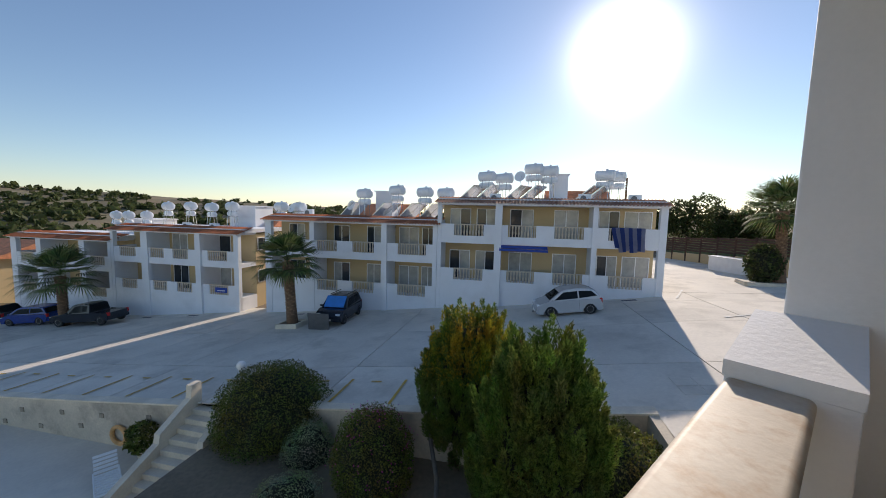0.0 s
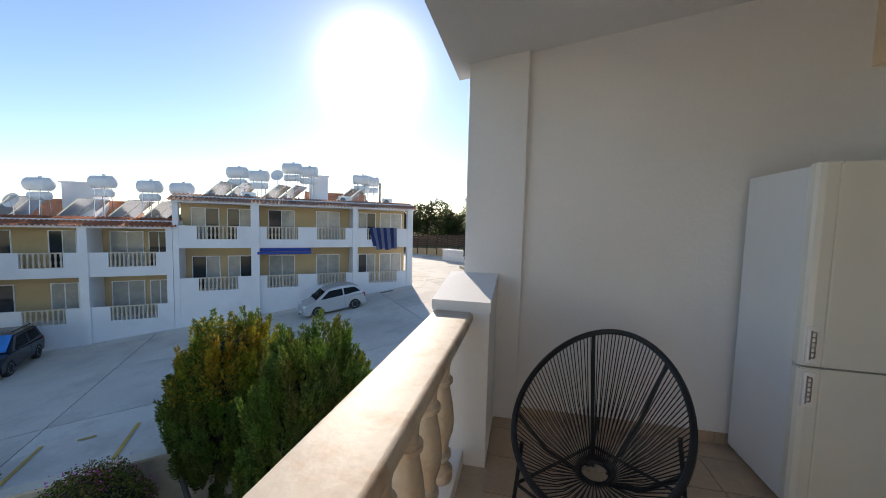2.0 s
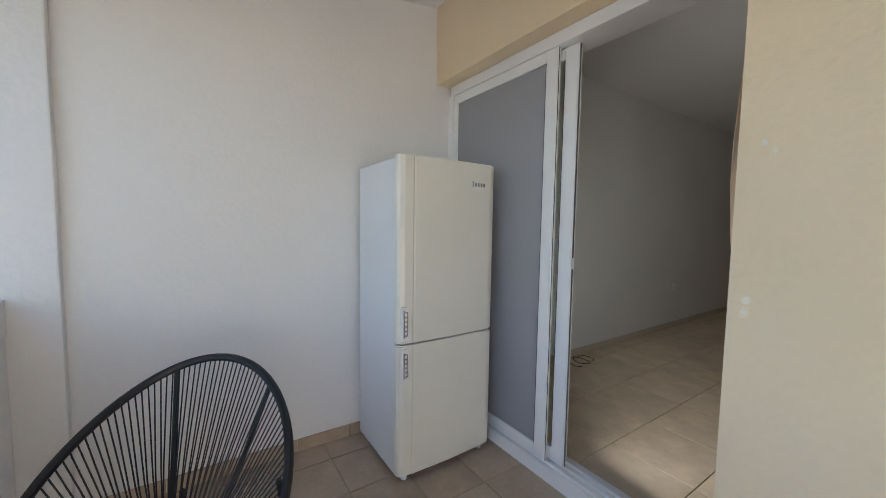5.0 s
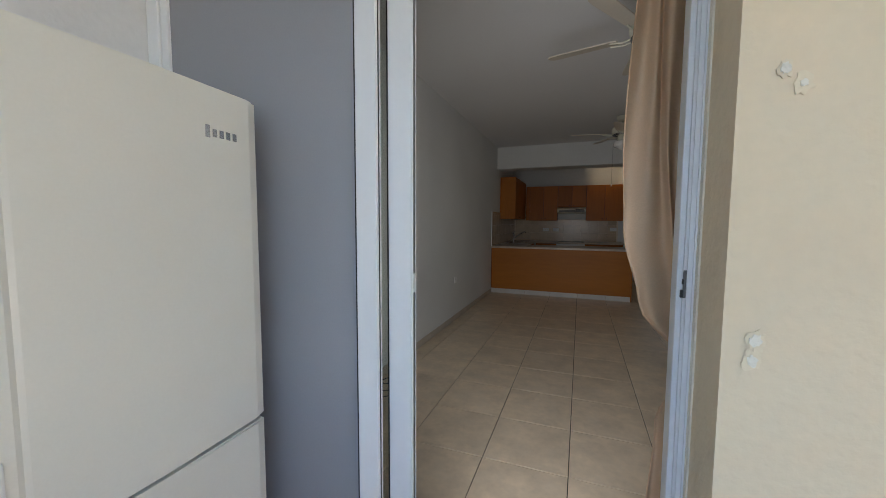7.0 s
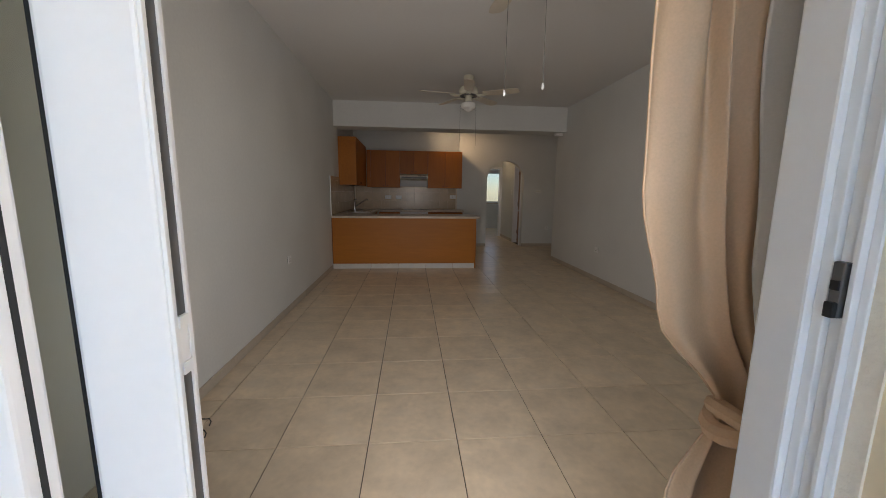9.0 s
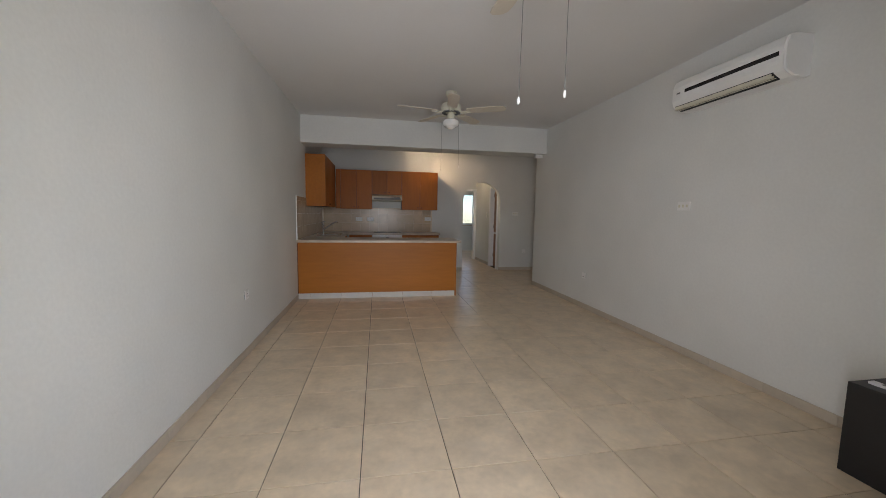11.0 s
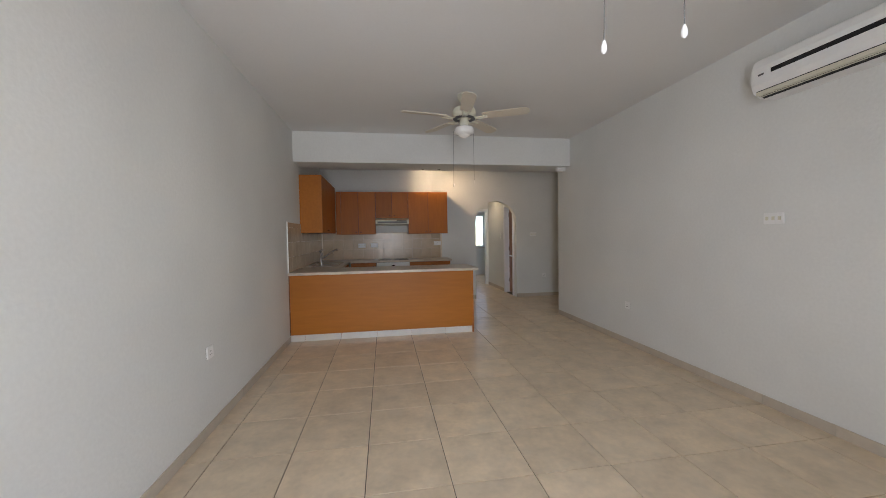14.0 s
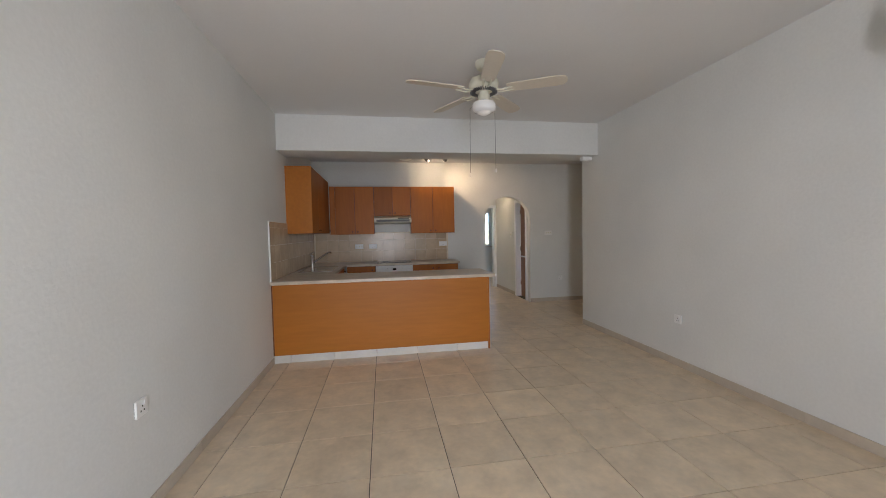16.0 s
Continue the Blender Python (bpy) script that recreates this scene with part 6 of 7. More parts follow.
# ---- cars ----
def car(label, m, L, Wd, H, paint, style="hatch"):
    c = thing("car", label, "car", "parked cars", m)
    wr = 0.32 if style == "hatch" else 0.36
    gc = 0.20 if style == "hatch" else 0.32
    fx, rx = 0.78, L - 0.72
    belt = 0.60 * H if style == "hatch" else 0.58 * H

    def arch(cx):
        return [(cx + (wr + 0.06) * math.cos(a), wr + (wr + 0.06) * math.sin(a)) for a in [math.pi - math.pi * i / 8 for i in range(9)]]
    nose = 0.42 * H
    low = [(0.06, gc), (fx - wr - 0.06, gc)] + arch(fx) + [(fx + wr + 0.06, gc), (rx - wr - 0.06, gc)] + arch(rx) + [(rx + wr + 0.06, gc + 0.02), (L - 0.04, gc + 0.06)]
    if style == "pickup":
        high = [(L, belt - 0.05), (L - 1.55, belt - 0.05), (L - 1.58, belt), (1.35, belt), (0.25, belt - 0.12), (0.0, nose)]
    else:
        high = [(L, 0.40 * H), (L - 0.03, belt), (0.95, belt), (0.70, belt - 0.02), (0.32, belt - 0.11), (0.10, belt - 0.22), (0.0, nose - 0.06)]
    bm = prism(bmesh.new(), low + high, -Wd / 2, Wd / 2, "y")
    bmesh.ops.bevel(bm, geom=[e for e in bm.edges if abs(e.verts[0].co.y - e.verts[1].co.y) < 1e-4 and max(e.verts[0].co.z, e.verts[1].co.z) > gc + wr * 0.9], offset=0.07, segments=3, affect="EDGES")
    body = part("body", bm, paint, c, smooth=True)
    if style == "pickup":
        glass = [(1.45, belt), (2.05, H - 0.05), (2.95, H - 0.03), (L - 1.62, H - 0.08), (L - 1.58, belt)]
    elif style == "suv":
        glass = [(1.05, belt), (1.65, H - 0.06), (L - 0.45, H - 0.06), (L - 0.08, belt)]
    else:
        glass = [(0.72, belt), (1.42, H - 0.11), (1.75, H - 0.03), (2.25, H), (L - 0.75, H - 0.06), (L - 0.40, H - 0.14), (L - 0.06, belt)]

    def taper(bm, k):
        for v in bm.verts:
            f = max(0.0, (v.co.z - belt) / (H - belt))
            v.co.y *= 1 - k * f
        return bm
    cabin = taper(prism(bmesh.new(), glass, -Wd / 2 + 0.045, Wd / 2 - 0.045, "y"), 0.20)
    bmesh.ops.bevel(cabin, geom=[e for e in cabin.edges if min(e.verts[0].co.z, e.verts[1].co.z) > belt + 0.05], offset=0.05, segments=3, affect="EDGES")
    part("cabin", cabin, paint, c, smooth=True)

    def pane(name, outline, y):
        bm = bmesh.new()
        vs = [bm.verts.new((a, y * (1 - 0.20 * max(0.0, (b - belt) / (H - belt))), b)) for a, b in outline]
        bm.faces.new(vs)
        bmesh.ops.solidify(bm, geom=bm.faces[:], thickness=0.012)
        part(name, bm, M["car_glass"], body, "dark tinted glass")
    lo, hi = belt + 0.04, H - 0.17
    fa = glass[0][0] + 0.22 + (glass[1][0] - glass[0][0]) * 0.12
    fb = glass[1][0] + 0.16
    ra, rb = glass[-1][0] - 0.22, glass[-2][0] - 0.16
    mid = fb + 0.52 * (rb - fb)
    for sy in (-1, 1):
        y = sy * (Wd / 2 - 0.040)
        pane("side_window", [(fa, lo), (fb, hi), (mid - 0.04, hi + 0.02), (mid - 0.04, lo + 0.02)], y)
        pane("side_window", [(mid + 0.04, lo + 0.02), (mid + 0.04, hi + 0.02), (rb, hi - 0.02), (ra, lo + 0.09)], y)
    for nm, (xa, za), (xb, zb), out in (("windscreen", glass[0], glass[1], -1), ("rear_window", glass[-1], glass[-2], 1)):
        bm = bmesh.new()
        q = []
        for f, sgn in ((0.10, -1), (0.10, 1), (0.90, 1), (0.90, -1)):
            z = za + (zb - za) * f
            w = (Wd / 2 - 0.14) * (1 - 0.20 * max(0.0, (z - belt) / (H - belt)))
            q.append(bm.verts.new((xa + (xb - xa) * f + 0.012 * out, sgn * w, z + 0.006)))
        bm.faces.new(q)
        bmesh.ops.solidify(bm, geom=bm.faces[:], thickness=0.010)
        part(nm, bm, M["car_glass"], body, "dark tinted glass")
    for sy in (-1, 1):
        part("door_line", block(mid - 0.004, mid + 0.004, sy * Wd / 2 - 0.004, sy * Wd / 2 + 0.004, gc + 0.10, belt - 0.02), M["tyre"], body)
        part("door_handle", block(mid - 0.22, mid - 0.08, sy * Wd / 2 - 0.012, sy * Wd / 2 + 0.012, belt - 0.13, belt - 0.10, bevel=0.006), paint, body)
        part("mirror", block(glass[0][0] + 0.18, glass[0][0] + 0.30, sy * Wd / 2 - 0.02, sy * Wd / 2 + sy * 0.14 + 0.02, belt + 0.02, belt + 0.14, bevel=0.02), paint, body)
        part("headlight", block(0.05, 0.32, sy * (Wd / 2 - 0.22) - 0.14, sy * (Wd / 2 - 0.22) + 0.16, nose - 0.02, nose + 0.10, bevel=0.03), M["lamp_clear"], body)
        part("tail_light", block(L - 0.16, L + 0.005, sy * (Wd / 2 - 0.12) - 0.08, sy * (Wd / 2 - 0.12) + 0.08, belt - 0.28, belt - 0.02, bevel=0.02), M["lamp_red"], body)
        for cx in (fx, rx):
            hub = pose(cx, sy * (Wd / 2 - 0.10), wr, -90 * sy, 0, 0)
            w = part("wheel", lathe(bmesh.new(), [(wr * 0.66, -0.11), (wr, -0.09), (wr, 0.09), (wr * 0.66, 0.11)], 20, hub), M["tyre"], c, smooth=True)
            bm = lathe(bmesh.new(), [(wr * 0.66, 0.09), (wr * 0.60, 0.112), (wr * 0.15, 0.10)], 16, hub)
            part("rim", bm, M["steel"], w)
            for k in range(6):
                part("spoke_gap", box(bmesh.new(), wr * 0.22, wr * 0.54, -0.035, 0.035, 0.100, 0.116, m=hub @ pose(0, 0, 0, 0, 0, 60 * k)), M["tyre"], w)
    part("bumper", block(-0.03, 0.16, -Wd / 2 + 0.08, Wd / 2 - 0.08, gc + 0.02, gc + 0.22, bevel=0.04), paint, body)
    part("bumper", block(L - 0.12, L + 0.04, -Wd / 2 + 0.08, Wd / 2 - 0.08, gc + 0.04, gc + 0.24, bevel=0.04), paint, body)
    part("number_plate", block(-0.045, -0.03, -0.26, 0.26, gc + 0.06, gc + 0.17), M["white_paint"], body)
    return c


def park(s, d, turn, pitch=0.0, roll=0.0):
    return FM @ pose(s, d, ground_z(s, d) + 0.01, roll, pitch, turn)


car("silver hatchback parked along the white terrace", park(7.1, -3.1, 7, -7.2, 0), 3.68, 1.68, 1.52, M["silver"])
suv = car("dark off-road car with a blue windscreen cover", park(-5.55, -4.7, 95, 1.5, 0), 4.1, 1.75, 1.68, M["navy"], "suv")
part("windscreen_cover", prism(bmesh.new(), [(1.02, 1.02), (1.62, 1.64), (1.60, 1.66), (1.00, 1.04)], -0.66, 0.66, "y"), surf("blue_cover", (0.03, 0.22, 0.62), 0.5, 0.1, 3, 30, 0.05), suv, "bright blue windscreen cover")
for y in (-0.55, 0.55):
    part("roof_rail", tube(bmesh.new(), [(1.8, y, 1.72), (3.6, y, 1.72)], 0.025, 6), M["rubber"], suv)
car("black pickup truck parked under the palm", park(-29.6, -3.2, 8, -5.0, 0), 5.0, 1.8, 1.68, M["navy"], "pickup")
car("dark blue hatchback parked down the slope", park(-34.6, -3.4, 10, -5.0, 0), 4.0, 1.7, 1.48, M["blue_car"])
car("black car parked at the end of the row", park(-39.8, -3.4, 10, -4.0, 0), 4.2, 1.75, 1.55, M["navy"], "suv")
bd2 = thing("grey_board", "plain dark grey board leaning before the parked car", "board", "", FM @ pose(-5.75, -5.3, ground_z(-5.75, -5.3), 0, 0, 8))
part("sheet", box(bmesh.new(), -0.65, 0.65, 0, 0.03, 0, 1.05, m=pose(0, 0, 0, 8, 0, 0)), M["dark_steel"], bd2)


# ---- solar water heaters on the roofs ----
def heater(label, s, z, roof_z, d=4.0, panel=True, scale=1.0, turn=0):
    s2, z2 = deeper(s, z, d)
    h = thing("solar_water_heater", label, "solar heater", "roof water heaters", FM @ pose(s2, d, 0, 0, 0, turn - 25))
    r, ln = 0.37 * scale, 0.58 * scale
    tube_prof = [(r * 0.35, -ln - 0.10), (r * 0.8, -ln - 0.05), (r, -ln), (r, ln), (r * 0.8, ln + 0.05), (r * 0.35, ln + 0.10)]
    part("upper_tank", lathe(bmesh.new(), tube_prof, 18, pose(0, 0, z2, 0, 90, 0)), M["tank"], h, smooth=True)
    part("inlet_cap", lathe(bmesh.new(), [(0.10, 0), (0.10, 0.08), (0.04, 0.10)], 10, pose(0.1, 0, z2 + r - 0.01)), M["tank"], h)
    small = [(a * 0.62, b * 0.9) for a, b in tube_prof]
    part("lower_tank", lathe(bmesh.new(), small, 16, pose(0, 0, z2 - r * 1.75, 0, 90, 0)), M["tank"], h, smooth=True)
    for x in (-0.3, 0.3):
        for y in (-0.35, 0.35):
            part("stand_leg", tube(bmesh.new(), [(x, y, roof_z - 0.05), (x, y * 0.6, z2 - r * 0.7)], 0.025, 5), M["steel"], h)
        part("stand_bar", tube(bmesh.new(), [(x, -0.4, z2 - r * 2.3), (x, 0.4, z2 - r * 2.3)], 0.02, 5), M["steel"], h)
    if panel:
        for k in range(2):
            bm = box(bmesh.new(), -0.48, 0.48, -0.95, 0.95, -0.04, 0.04, m=pose(-1.25, -0.55 + k * 1.05, roof_z + 0.62, 0, -38, 0) @ pose(0, 0, 0, 0, 0, 90))
            p = part("collector", bm, M["steel"], h, "grey framed solar collector")
            part("cover_glass", box(bmesh.new(), -0.43, 0.43, -0.90, 0.90, 0.04, 0.046, m=pose(-1.25, -0.55 + k * 1.05, roof_z + 0.62, 0, -38, 0) @ pose(0, 0, 0, 0, 0, 90)), M["panel_dark"], p)
    return h


for s, z in ((3.71, 4.14), (4.86, 4.02), (6.76, 4.63), (7.73, 4.5), (11.18, 4.23), (11.79, 4.14)):
    heater("white cylindrical water tanks with solar collectors on the roof", s, z, 2.68, scale=1.05)
for s, z in ((-11.93, 1.82), (-10.42, 1.82), (-5.12, 2.89), (-2.62, 3.16), (-0.59, 3.04), (0.9, 3.0)):
    heater("white cylindrical water tanks with solar collectors on the roof", s, z, 1.15, panel=z > 2, scale=1.05)
for s, z in ((-27.8, 0.80), (-26.5, 0.82), (-24.6, 0.85), (-22.4, 1.65), (-20.2, 1.7), (-18.2, 1.65), (-16.3, 1.75)):
    heater("white cylindrical water tanks on the lower roof", s, z, -0.1, panel=False, scale=1.05)


def dish(s, z, roof_z, d=3.5):
    s2, z2 = deeper(s, z, d)
    o = thing("satellite_dish", "pale grey satellite dish on a roof mast", "satellite dish", "dishes", FM @ pose(s2, d, 0))
    part("mast", tube(bmesh.new(), [(0, 0.1, roof_z), (0, 0.1, z2)], 0.03, 6), M["steel"], o)
    part("bowl", lathe(bmesh.new(), [(0.05, 0.0), (0.25, 0.03), (0.42, 0.10), (0.43, 0.11), (0.25, 0.045), (0.02, 0.02)], 20, pose(0, 0.05, z2, 68, 0, -20)), M["tank"], o, smooth=True)
    part("feed_arm", tube(bmesh.new(), [(0, 0, z2 - 0.35), (0.08, -0.4, z2)], 0.012, 5), M["steel"], o)


dish(5.9, 4.12, 2.68)
dish(-6.14, 2.01, 1.15)
dish(-11.0, 1.7, 1.15)
for s0, s1, z0, z1, lab in ((7.9, 8.9, 2.68, 4.2, "white plastered stair head on the roof"), (-4.1, -2.9, 1.1, 3.0, "white plastered stair head on the roof"), (-16.2, -13.9, -0.4, 1.75, "white plastered stair head on the lower roof"), (-26.0, -23.4, -0.3, 0.5, "white plastered tank housing on the lower roof")):
    a, b = deeper(s0, 0, 5.5)[0], deeper(s1, 0, 5.5)[0]
    rh = thing("roof_house", lab, "roof housing", "roof housings", FM.copy())
    part("wall", block(a, b, 5.0, 7.5, z0 - 0.3, deeper(0, z1, 5.5)[1]), M["facade"], rh)
    part("cap", block(a - 0.1, b + 0.1, 4.9, 7.6, deeper(0, z1, 5.5)[1], deeper(0, z1, 5.5)[1] + 0.1), M["facade"], rh)
for s, z in ((9.6, 3.25), (-3.4, 1.85), (-14.4, 0.6)):
    a = deeper(s, z, 7)[0]
    rr = thing("roof_ridge", "terracotta tiled roof behind the terrace", "roof", "far roofs", FM @ pose(a, 8.2, 0))
    part("slope", prism(bmesh.new(), [(-1.6, z - 0.7), (1.6, z - 0.7), (0, z + 0.55)], -2.6, 2.6, "x"), M["terracotta"], rr)
for s, z in ((-9.6, 1.45), (4.3, 2.9), (-18.0, 0.0), (-20.6, 0.0), (-32, -1.2), (10.0, 2.95), (13.0, 2.95)):
    s2 = deeper(s, z, 2.5)[0]
    u = thing("condenser_unit", "small white air conditioning condenser on the roof", "condenser", "roof condensers", FM @ pose(s2, 2.5, z - 0.25))
    part("case", block(-0.4, 0.4, -0.15, 0.15, -0.1, 0.5, bevel=0.02), M["tank"], u)
    part("fan_grille", lathe(bmesh.new(), [(0.2, 0), (0.2, 0.01), (0.05, 0.015)], 14, pose(-0.1, -0.15, 0.2, 90, 0, 0)), M["dark_steel"], u)
pl = thing("utility_pole", "dark wooden utility pole with insulators", "pole", "", Matrix.Translation((-39.3, -19.3, 0)))
part("shaft", tube(bmesh.new(), [(0, 0, -6), (0, 0, 5.9)], [0.14, 0.10], 8), M["bark"], pl)
for k in range(4):
    part("insulator", lathe(bmesh.new(), [(0.05, 0), (0.07, 0.05), (0.03, 0.10)], 8, pose(0.12, 0, 4.6 + 0.3 * k)), M["tank"], pl)
for k in range(4):
    z = 4.65 + 0.3 * k
    pts = [Vector((-39.2, -19.3, z)).lerp(Vector((-60.0, 10.0, z + 1.9)), i / 10) - Vector((0, 0, 0.5 * math.sin(math.pi * i / 10))) for i in range(11)]
    part("wire", tube(bmesh.new(), pts, 0.012, 4), M["rubber"], pl)

# fence, wall and planting beyond the drive
fe = thing("slat_fence", "dark brown wooden slat fence on a low beige wall", "fence")
A0, A1 = Vector((-46.0, -17.5, 0)), Vector((-35.5, -3.0, 0))
for k in range(9):
    a, b = A0.lerp(A1, k / 9), A0.lerp(A1, (k + 1) / 9)
    zt = -2.25 + 0.95 * (k / 9)
    t = (b - a).normalized()
    w = Vector((-t.y, t.x, 0))
    ang = math.degrees(math.atan2(t.y, t.x))
    ln = (b - a).length
    m = Matrix.Translation((a.x, a.y, zt)) @ pose(0, 0, 0, 0, 0, ang)
    part("wall_panel", box(bmesh.new(), 0, ln, -0.1, 0.1, -3.2, 0.0, m=m), M["ochre"], fe, "low beige rendered wall")
    part("post", box(bmesh.new(), -0.06, 0.06, -0.18, -0.06, -0.9, 1.75, m=m), M["slat"], fe)
    for j in range(6):
        part("slat", box(bmesh.new(), 0, ln, -0.14, -0.11, 0.25 + 0.25 * j, 0.44 + 0.25 * j, m=m), M["slat"], fe)
wc = thing("storage_cabinet", "long low white storage cabinet against the wall", "cabinet", "", Matrix.Translation((-37.6, -9.6, -3.2)) @ pose(0, 0, 0, 0, 0, 54))
part("box", block(-1.4, 2.2, -0.5, 0.5, -0.4, 1.45, bevel=0.03), M["tank"], wc)
part("lid", block(-1.45, 2.25, -0.55, 0.55, 1.45, 1.53, bevel=0.02), M["tank"], wc)
kb = thing("planting_kerb", "low pale kerb round the palm bed", "kerb")
for a, b in (((-30.6, -7.1), (-32.0, -7.9)), ((-30.6, -7.1), (-31.5, -5.4)), ((-31.5, -5.4), (-34.4, -3.2))):
    t = Vector((b[0] - a[0], b[1] - a[1], 0))
    m = Matrix.Translation((a[0], a[1], -3.3)) @ pose(0, 0, 0, 0, 0, math.degrees(math.atan2(t.y, t.x)))
    part("kerb_piece", box(bmesh.new(), 0, t.length, -0.12, 0.12, -0.4, 0.55, 0.02, m), M["coping"], kb)
bush("roadside_shrub", "scrubby green shrub by the palm bed", "shrub", (-33.2, -6.6, -1.6), (1.2, 1.2, 1.5), 1500, 0.2, M["scrub"], 41)

bank = bmesh.new()
rows = []
for i in range(15):
    f = i / 14
    p = Vector((-52, -24, 0)).lerp(Vector((-40, 22, 0)), f)
    rows.append([bank.verts.new((p.x - 1.5 * j * 2.2, p.y, -2.6 + 0.75 * min(j, 3) + 0.35 * noise.noise(Vector((i * 0.6, j * 0.8, 2))))) for j in range(8)])
for a, b in zip(rows, rows[1:]):
    for j in range(7):
        bank.faces.new((a[j], b[j], b[j + 1], a[j + 1]))
M["bank"] = surf("grassy_soil", (0.13, 0.14, 0.055), 0.95, 0.3, 0.6, 9, 0.4, stain=(0.22, 0.19, 0.10), stain_amount=0.7, stain_scale=0.3)
structure("ground_bank", bank, M["bank"], "grassy bank beyond the slat fence", "bank", True)
verts, faces = [], []
rnd = np.random.RandomState(77)
for i in range(9000):
    f, j = rnd.rand(), rnd.rand() * 6
    p = Vector((-52, -24, 0)).lerp(Vector((-40, 22, 0)), f)
    q = Vector((p.x - 3.3 * j, p.y, -2.65 + 0.75 * min(j, 3)))
    hgt = 0.25 + 0.3 * rnd.rand()
    lean = Vector((rnd.rand() - 0.5, rnd.rand() - 0.5, 0)) * 0.3
    k = len(verts)
    verts += [q + Vector((-0.04, -0.04, 0)), q + Vector((0.04, 0.04, 0)), q + lean + Vector((0, 0, hgt))]
    faces.append((k, k + 1, k + 2))
me = bpy.data.meshes.new("grass")
me.from_pydata(verts, [], faces)
me.materials.append(M["grass"])
tagged(new("grass", me), "rough sunlit grass on the bank", "grass", kind="stuff")


def far_tree(label, x, y, z, r, hgt, seed):
    t = thing("tree", label, "tree", "trees on the bank")
    part("trunk", tube(bmesh.new(), [(x, y, z - 1.5), (x + 0.1, y, z + hgt * 0.45)], [0.22, 0.12], 7), M["bark"], t)
    rn = random.Random(seed)
    for k in range(4):
        a = k * 1.7 + seed
        part("limb", tube(bmesh.new(), [(x, y, z + hgt * 0.25), (x + r * 0.5 * math.cos(a), y + r * 0.5 * math.sin(a), z + hgt * 0.7)], [0.10, 0.04], 6), M["bark"], t)
    for k in range(6):
        a = k * 1.05 + seed
        cx, cy, cz = x + r * 0.5 * math.cos(a) * rn.random(), y + r * 0.5 * math.sin(a), z + hgt * (0.12 + 0.62 * rn.random())
        scatter_leaves("crown", (cx, cy, cz), (r * 0.55, r * 0.55, hgt * 0.30), 1200, 0.24, M["scrub"], t, seed * 7 + k, lump=0.35)


for i, (x, y, r, hgt) in enumerate(((-55.5, -17.5, 3.6, 5.6), (-58, -22.5, 3.0, 4.2), (-57, -11.5, 3.2, 5.2), (-56, -6.5, 3.4, 6.0), (-55, -1.0, 3.4, 6.2), (-58, -28, 2.6, 4.0), (-54, 5, 3.4, 6.0), (-60, -14.5, 2.6, 4.4))):
    far_tree("dark rounded tree on the bank beyond the fence", x, y, -0.6, r, hgt, i + 2)

# the distant scrub-covered hill
bm = bmesh.new()
rows = []
for i in range(61):
    a = math.radians(108 + 92 * i / 60)        # bearing, turning to the flat's far side
    row = []
    for j in range(13):
        dist = 150 + 30 * j
        x, y = 2.3 + dist * -math.sin(a), -2.3 + dist * math.cos(a)
        f = i / 60
        ridge = (2 + 26 * max(0.0, (f - 0.38)) ** 0.8) * (j / 12) ** 1.5
        row.append(bm.verts.new((x, y, -18 + 18 * (j / 12) + ridge * 1.05 + 2.0 * noise.noise(Vector((i * 0.22, j * 0.5, 0))))))
    rows.append(row)
for a, b in zip(rows, rows[1:]):
    for j in range(12):
        bm.faces.new((a[j], b[j], b[j + 1], a[j + 1]))
M["hill"] = surf("hill_soil", (0.15, 0.13, 0.075), 0.95, 0.25, 0.03, 0.4, 0.2, stain=(0.36, 0.23, 0.13), stain_amount=0.9, stain_scale=0.012)
hill = structure("ground_hill", bm, M["hill"], "distant scrubby hillside with bare terraces", "hill", True)
verts, faces = [], []
rnd = np.random.RandomState(5)
hv = [v.co.copy() for v in hill.data.vertices]
for i in range(7000):
    ii, jj = rnd.randint(0, 60), rnd.randint(0, 12)
    p = hv[ii * 13 + jj].lerp(hv[(ii + 1) * 13 + jj], rnd.rand()).lerp(hv[ii * 13 + jj + 1], rnd.rand())
    if noise.noise(p * 0.02) < -0.12:
        continue
    r = 1.6 + 2.2 * rnd.rand()
    for k in range(7):
        c = p + Vector(((rnd.rand() - 0.5) * r * 1.4, (rnd.rand() - 0.5) * r * 1.4, r * 0.9 * rnd.rand()))
        u, w = Vector(rnd.normal(size=3)).normalized() * r * 0.6, Vector(rnd.normal(size=3)).normalized() * r * 0.6
        q = len(verts)
        verts += [c - u, c + w, c + u, c - w]
        faces.append((q, q + 1, q + 2, q + 3))
me = bpy.data.meshes.new("far_scrub")
me.from_pydata(verts, [], faces)
me.materials.append(M["scrub"])
tagged(new("far_scrub", me), "dark green scrub covering the distant hill", "scrub", kind="stuff")

# ---- floor tiles and skirting pieces ----
wall_w, wall_e, wall_n = bpy.data.objects["wall_west"], bpy.data.objects["wall_east"], bpy.data.objects["wall_north"]
PT = 0.478


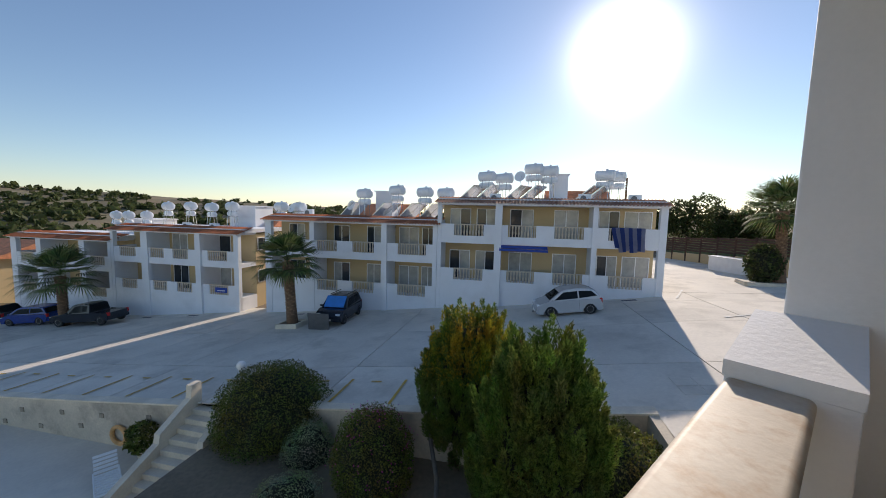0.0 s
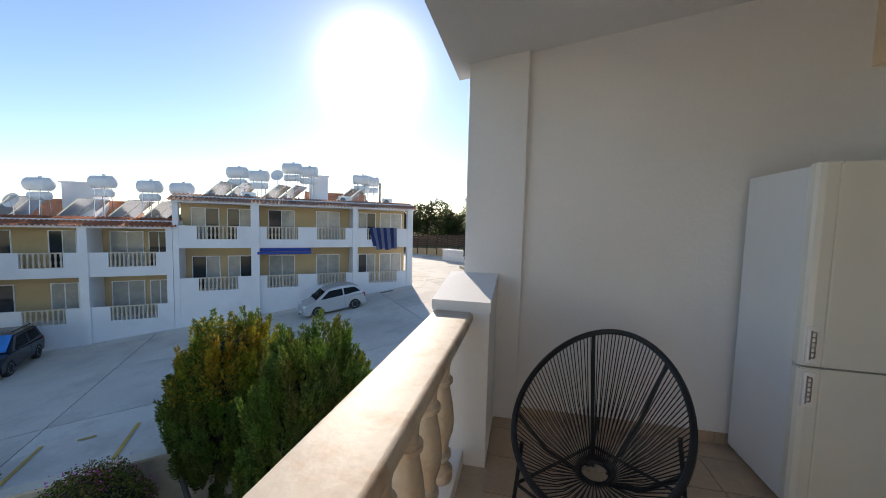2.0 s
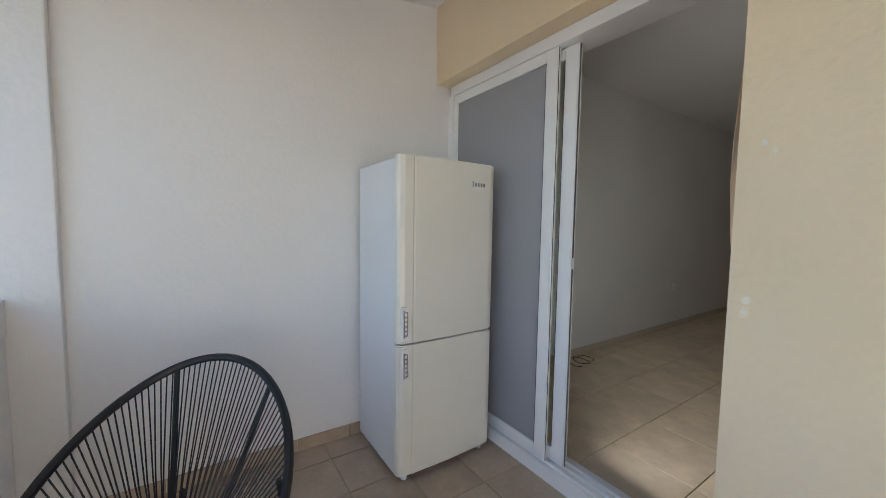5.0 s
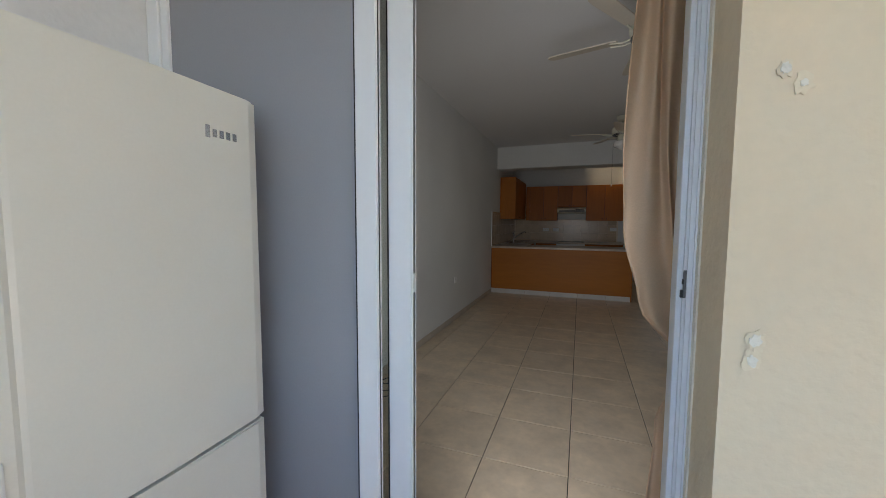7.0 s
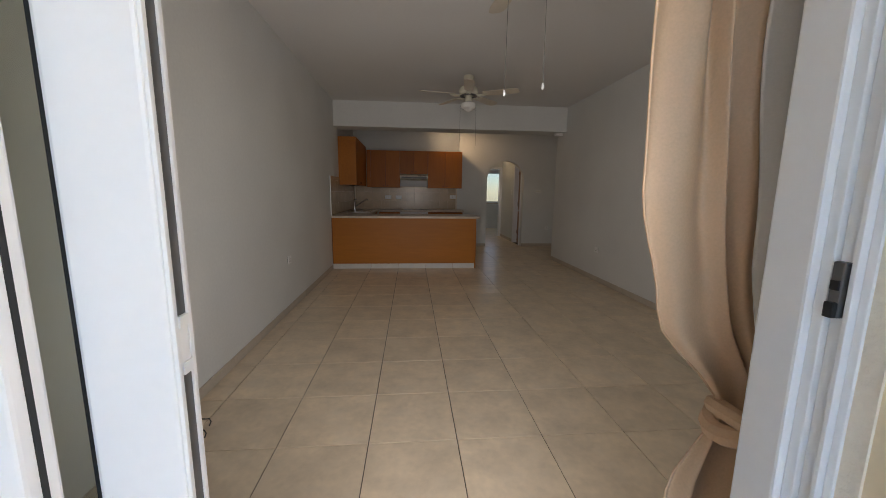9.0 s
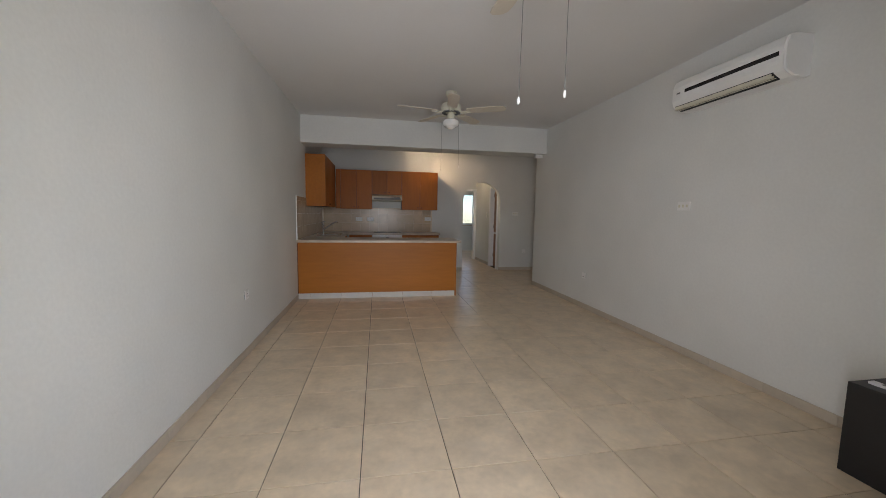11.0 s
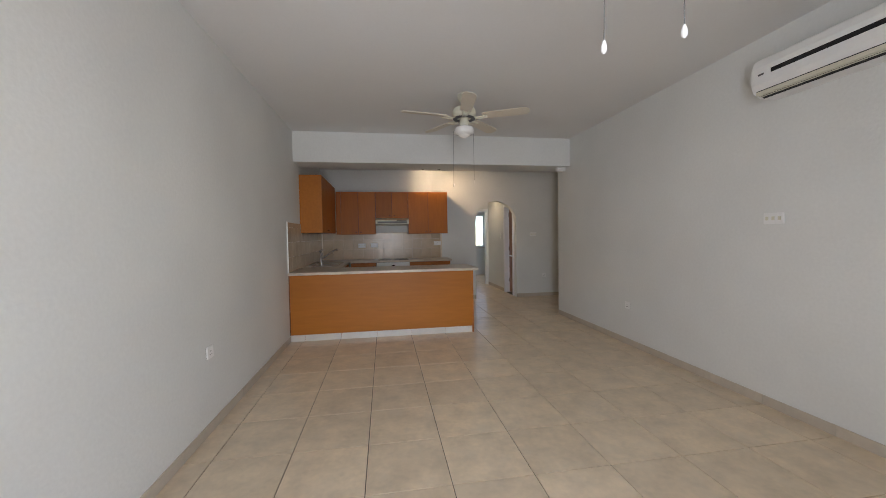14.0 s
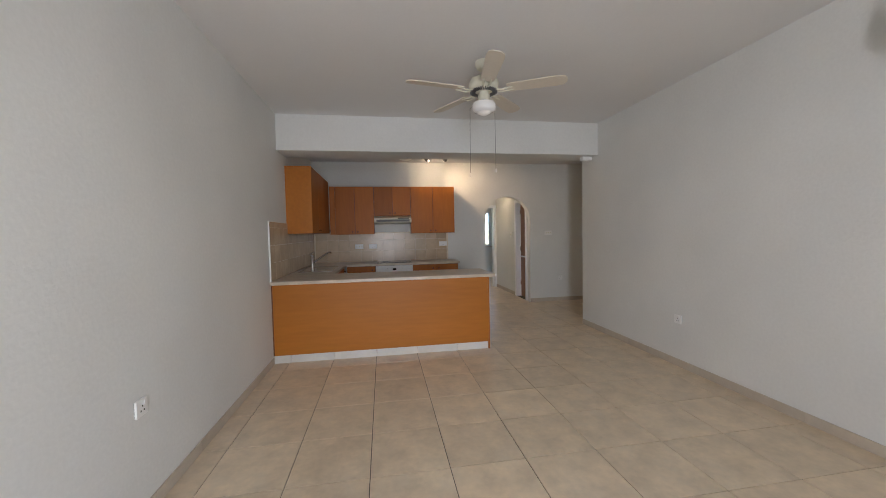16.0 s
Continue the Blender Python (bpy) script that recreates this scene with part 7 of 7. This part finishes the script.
def lay_tiles(x_lo, x_hi, y_lo, y_hi):
    i0, j0 = math.floor((x_lo - 0.165) / PT), math.floor((y_lo - 4.41) / PT)
    for i in range(i0, math.ceil((x_hi - 0.165) / PT)):
        for j in range(j0, math.ceil((y_hi - 4.41) / PT)):
            x0, x1 = max(x_lo, 0.165 + PT * i), min(x_hi, 0.165 + PT * (i + 1))
            y0, y1 = max(y_lo, 4.41 + PT * j), min(y_hi, 4.41 + PT * (j + 1))
            if x1 - x0 < 0.015 or y1 - y0 < 0.015:
                continue
            hx, hy = (x1 - x0) / 2 - 0.0026, (y1 - y0) / 2 - 0.0026
            key = ("tile", round(hx, 3), round(hy, 3))
            if key not in M:
                M[key] = mesh_of("tile", block(-hx, hx, -hy, hy, -0.009, 0.0, bevel=0.0015), M["tile"])
            t = new("tile", M[key])
            t.location, t.parent = ((x0 + x1) / 2, (y0 + y1) / 2, 0.0), floor


lay_tiles(0.0, W, 0.232, 6.9)
lay_tiles(0.0, 6.0, 6.9, YB)
lay_tiles(3.1, 4.12, YB, 10.9)
lay_tiles(2.95, 6.0, 10.9, 13.4)


def skirting(wall, along, fixed, lo, hi, sign):
    k0 = math.floor((lo - 4.41) / PT) if along == "y" else math.floor((lo - 0.165) / PT)
    base = 4.41 if along == "y" else 0.165
    for k in range(k0, k0 + 40):
        a, b = max(lo, base + PT * k) + 0.001, min(hi, base + PT * (k + 1)) - 0.001
        if b - a < 0.01:
            if base + PT * k > hi:
                break
            continue
        t = sorted((fixed, fixed + 0.009 * sign))
        bm = block(t[0], t[1], a, b, 0.0, 0.075, bevel=0.0015) if along == "y" else block(a, b, t[0], t[1], 0.0, 0.075, bevel=0.0015)
        part("skirting_tile", bm, M["skirting"], wall)


skirting(wall_w, "y", 0.0, 0.30, 6.07, 1)
skirting(wall_e, "y", W, 0.30, 6.9, -1)
skirting(wall_n, "x", YB, 4.12, 6.0, -1)
skirting(wall_n, "x", YB, 2.60, 3.2, -1)
skirting(bpy.data.objects["wall_corridor_east"], "y", 4.12, 9.53, 10.88, -1)
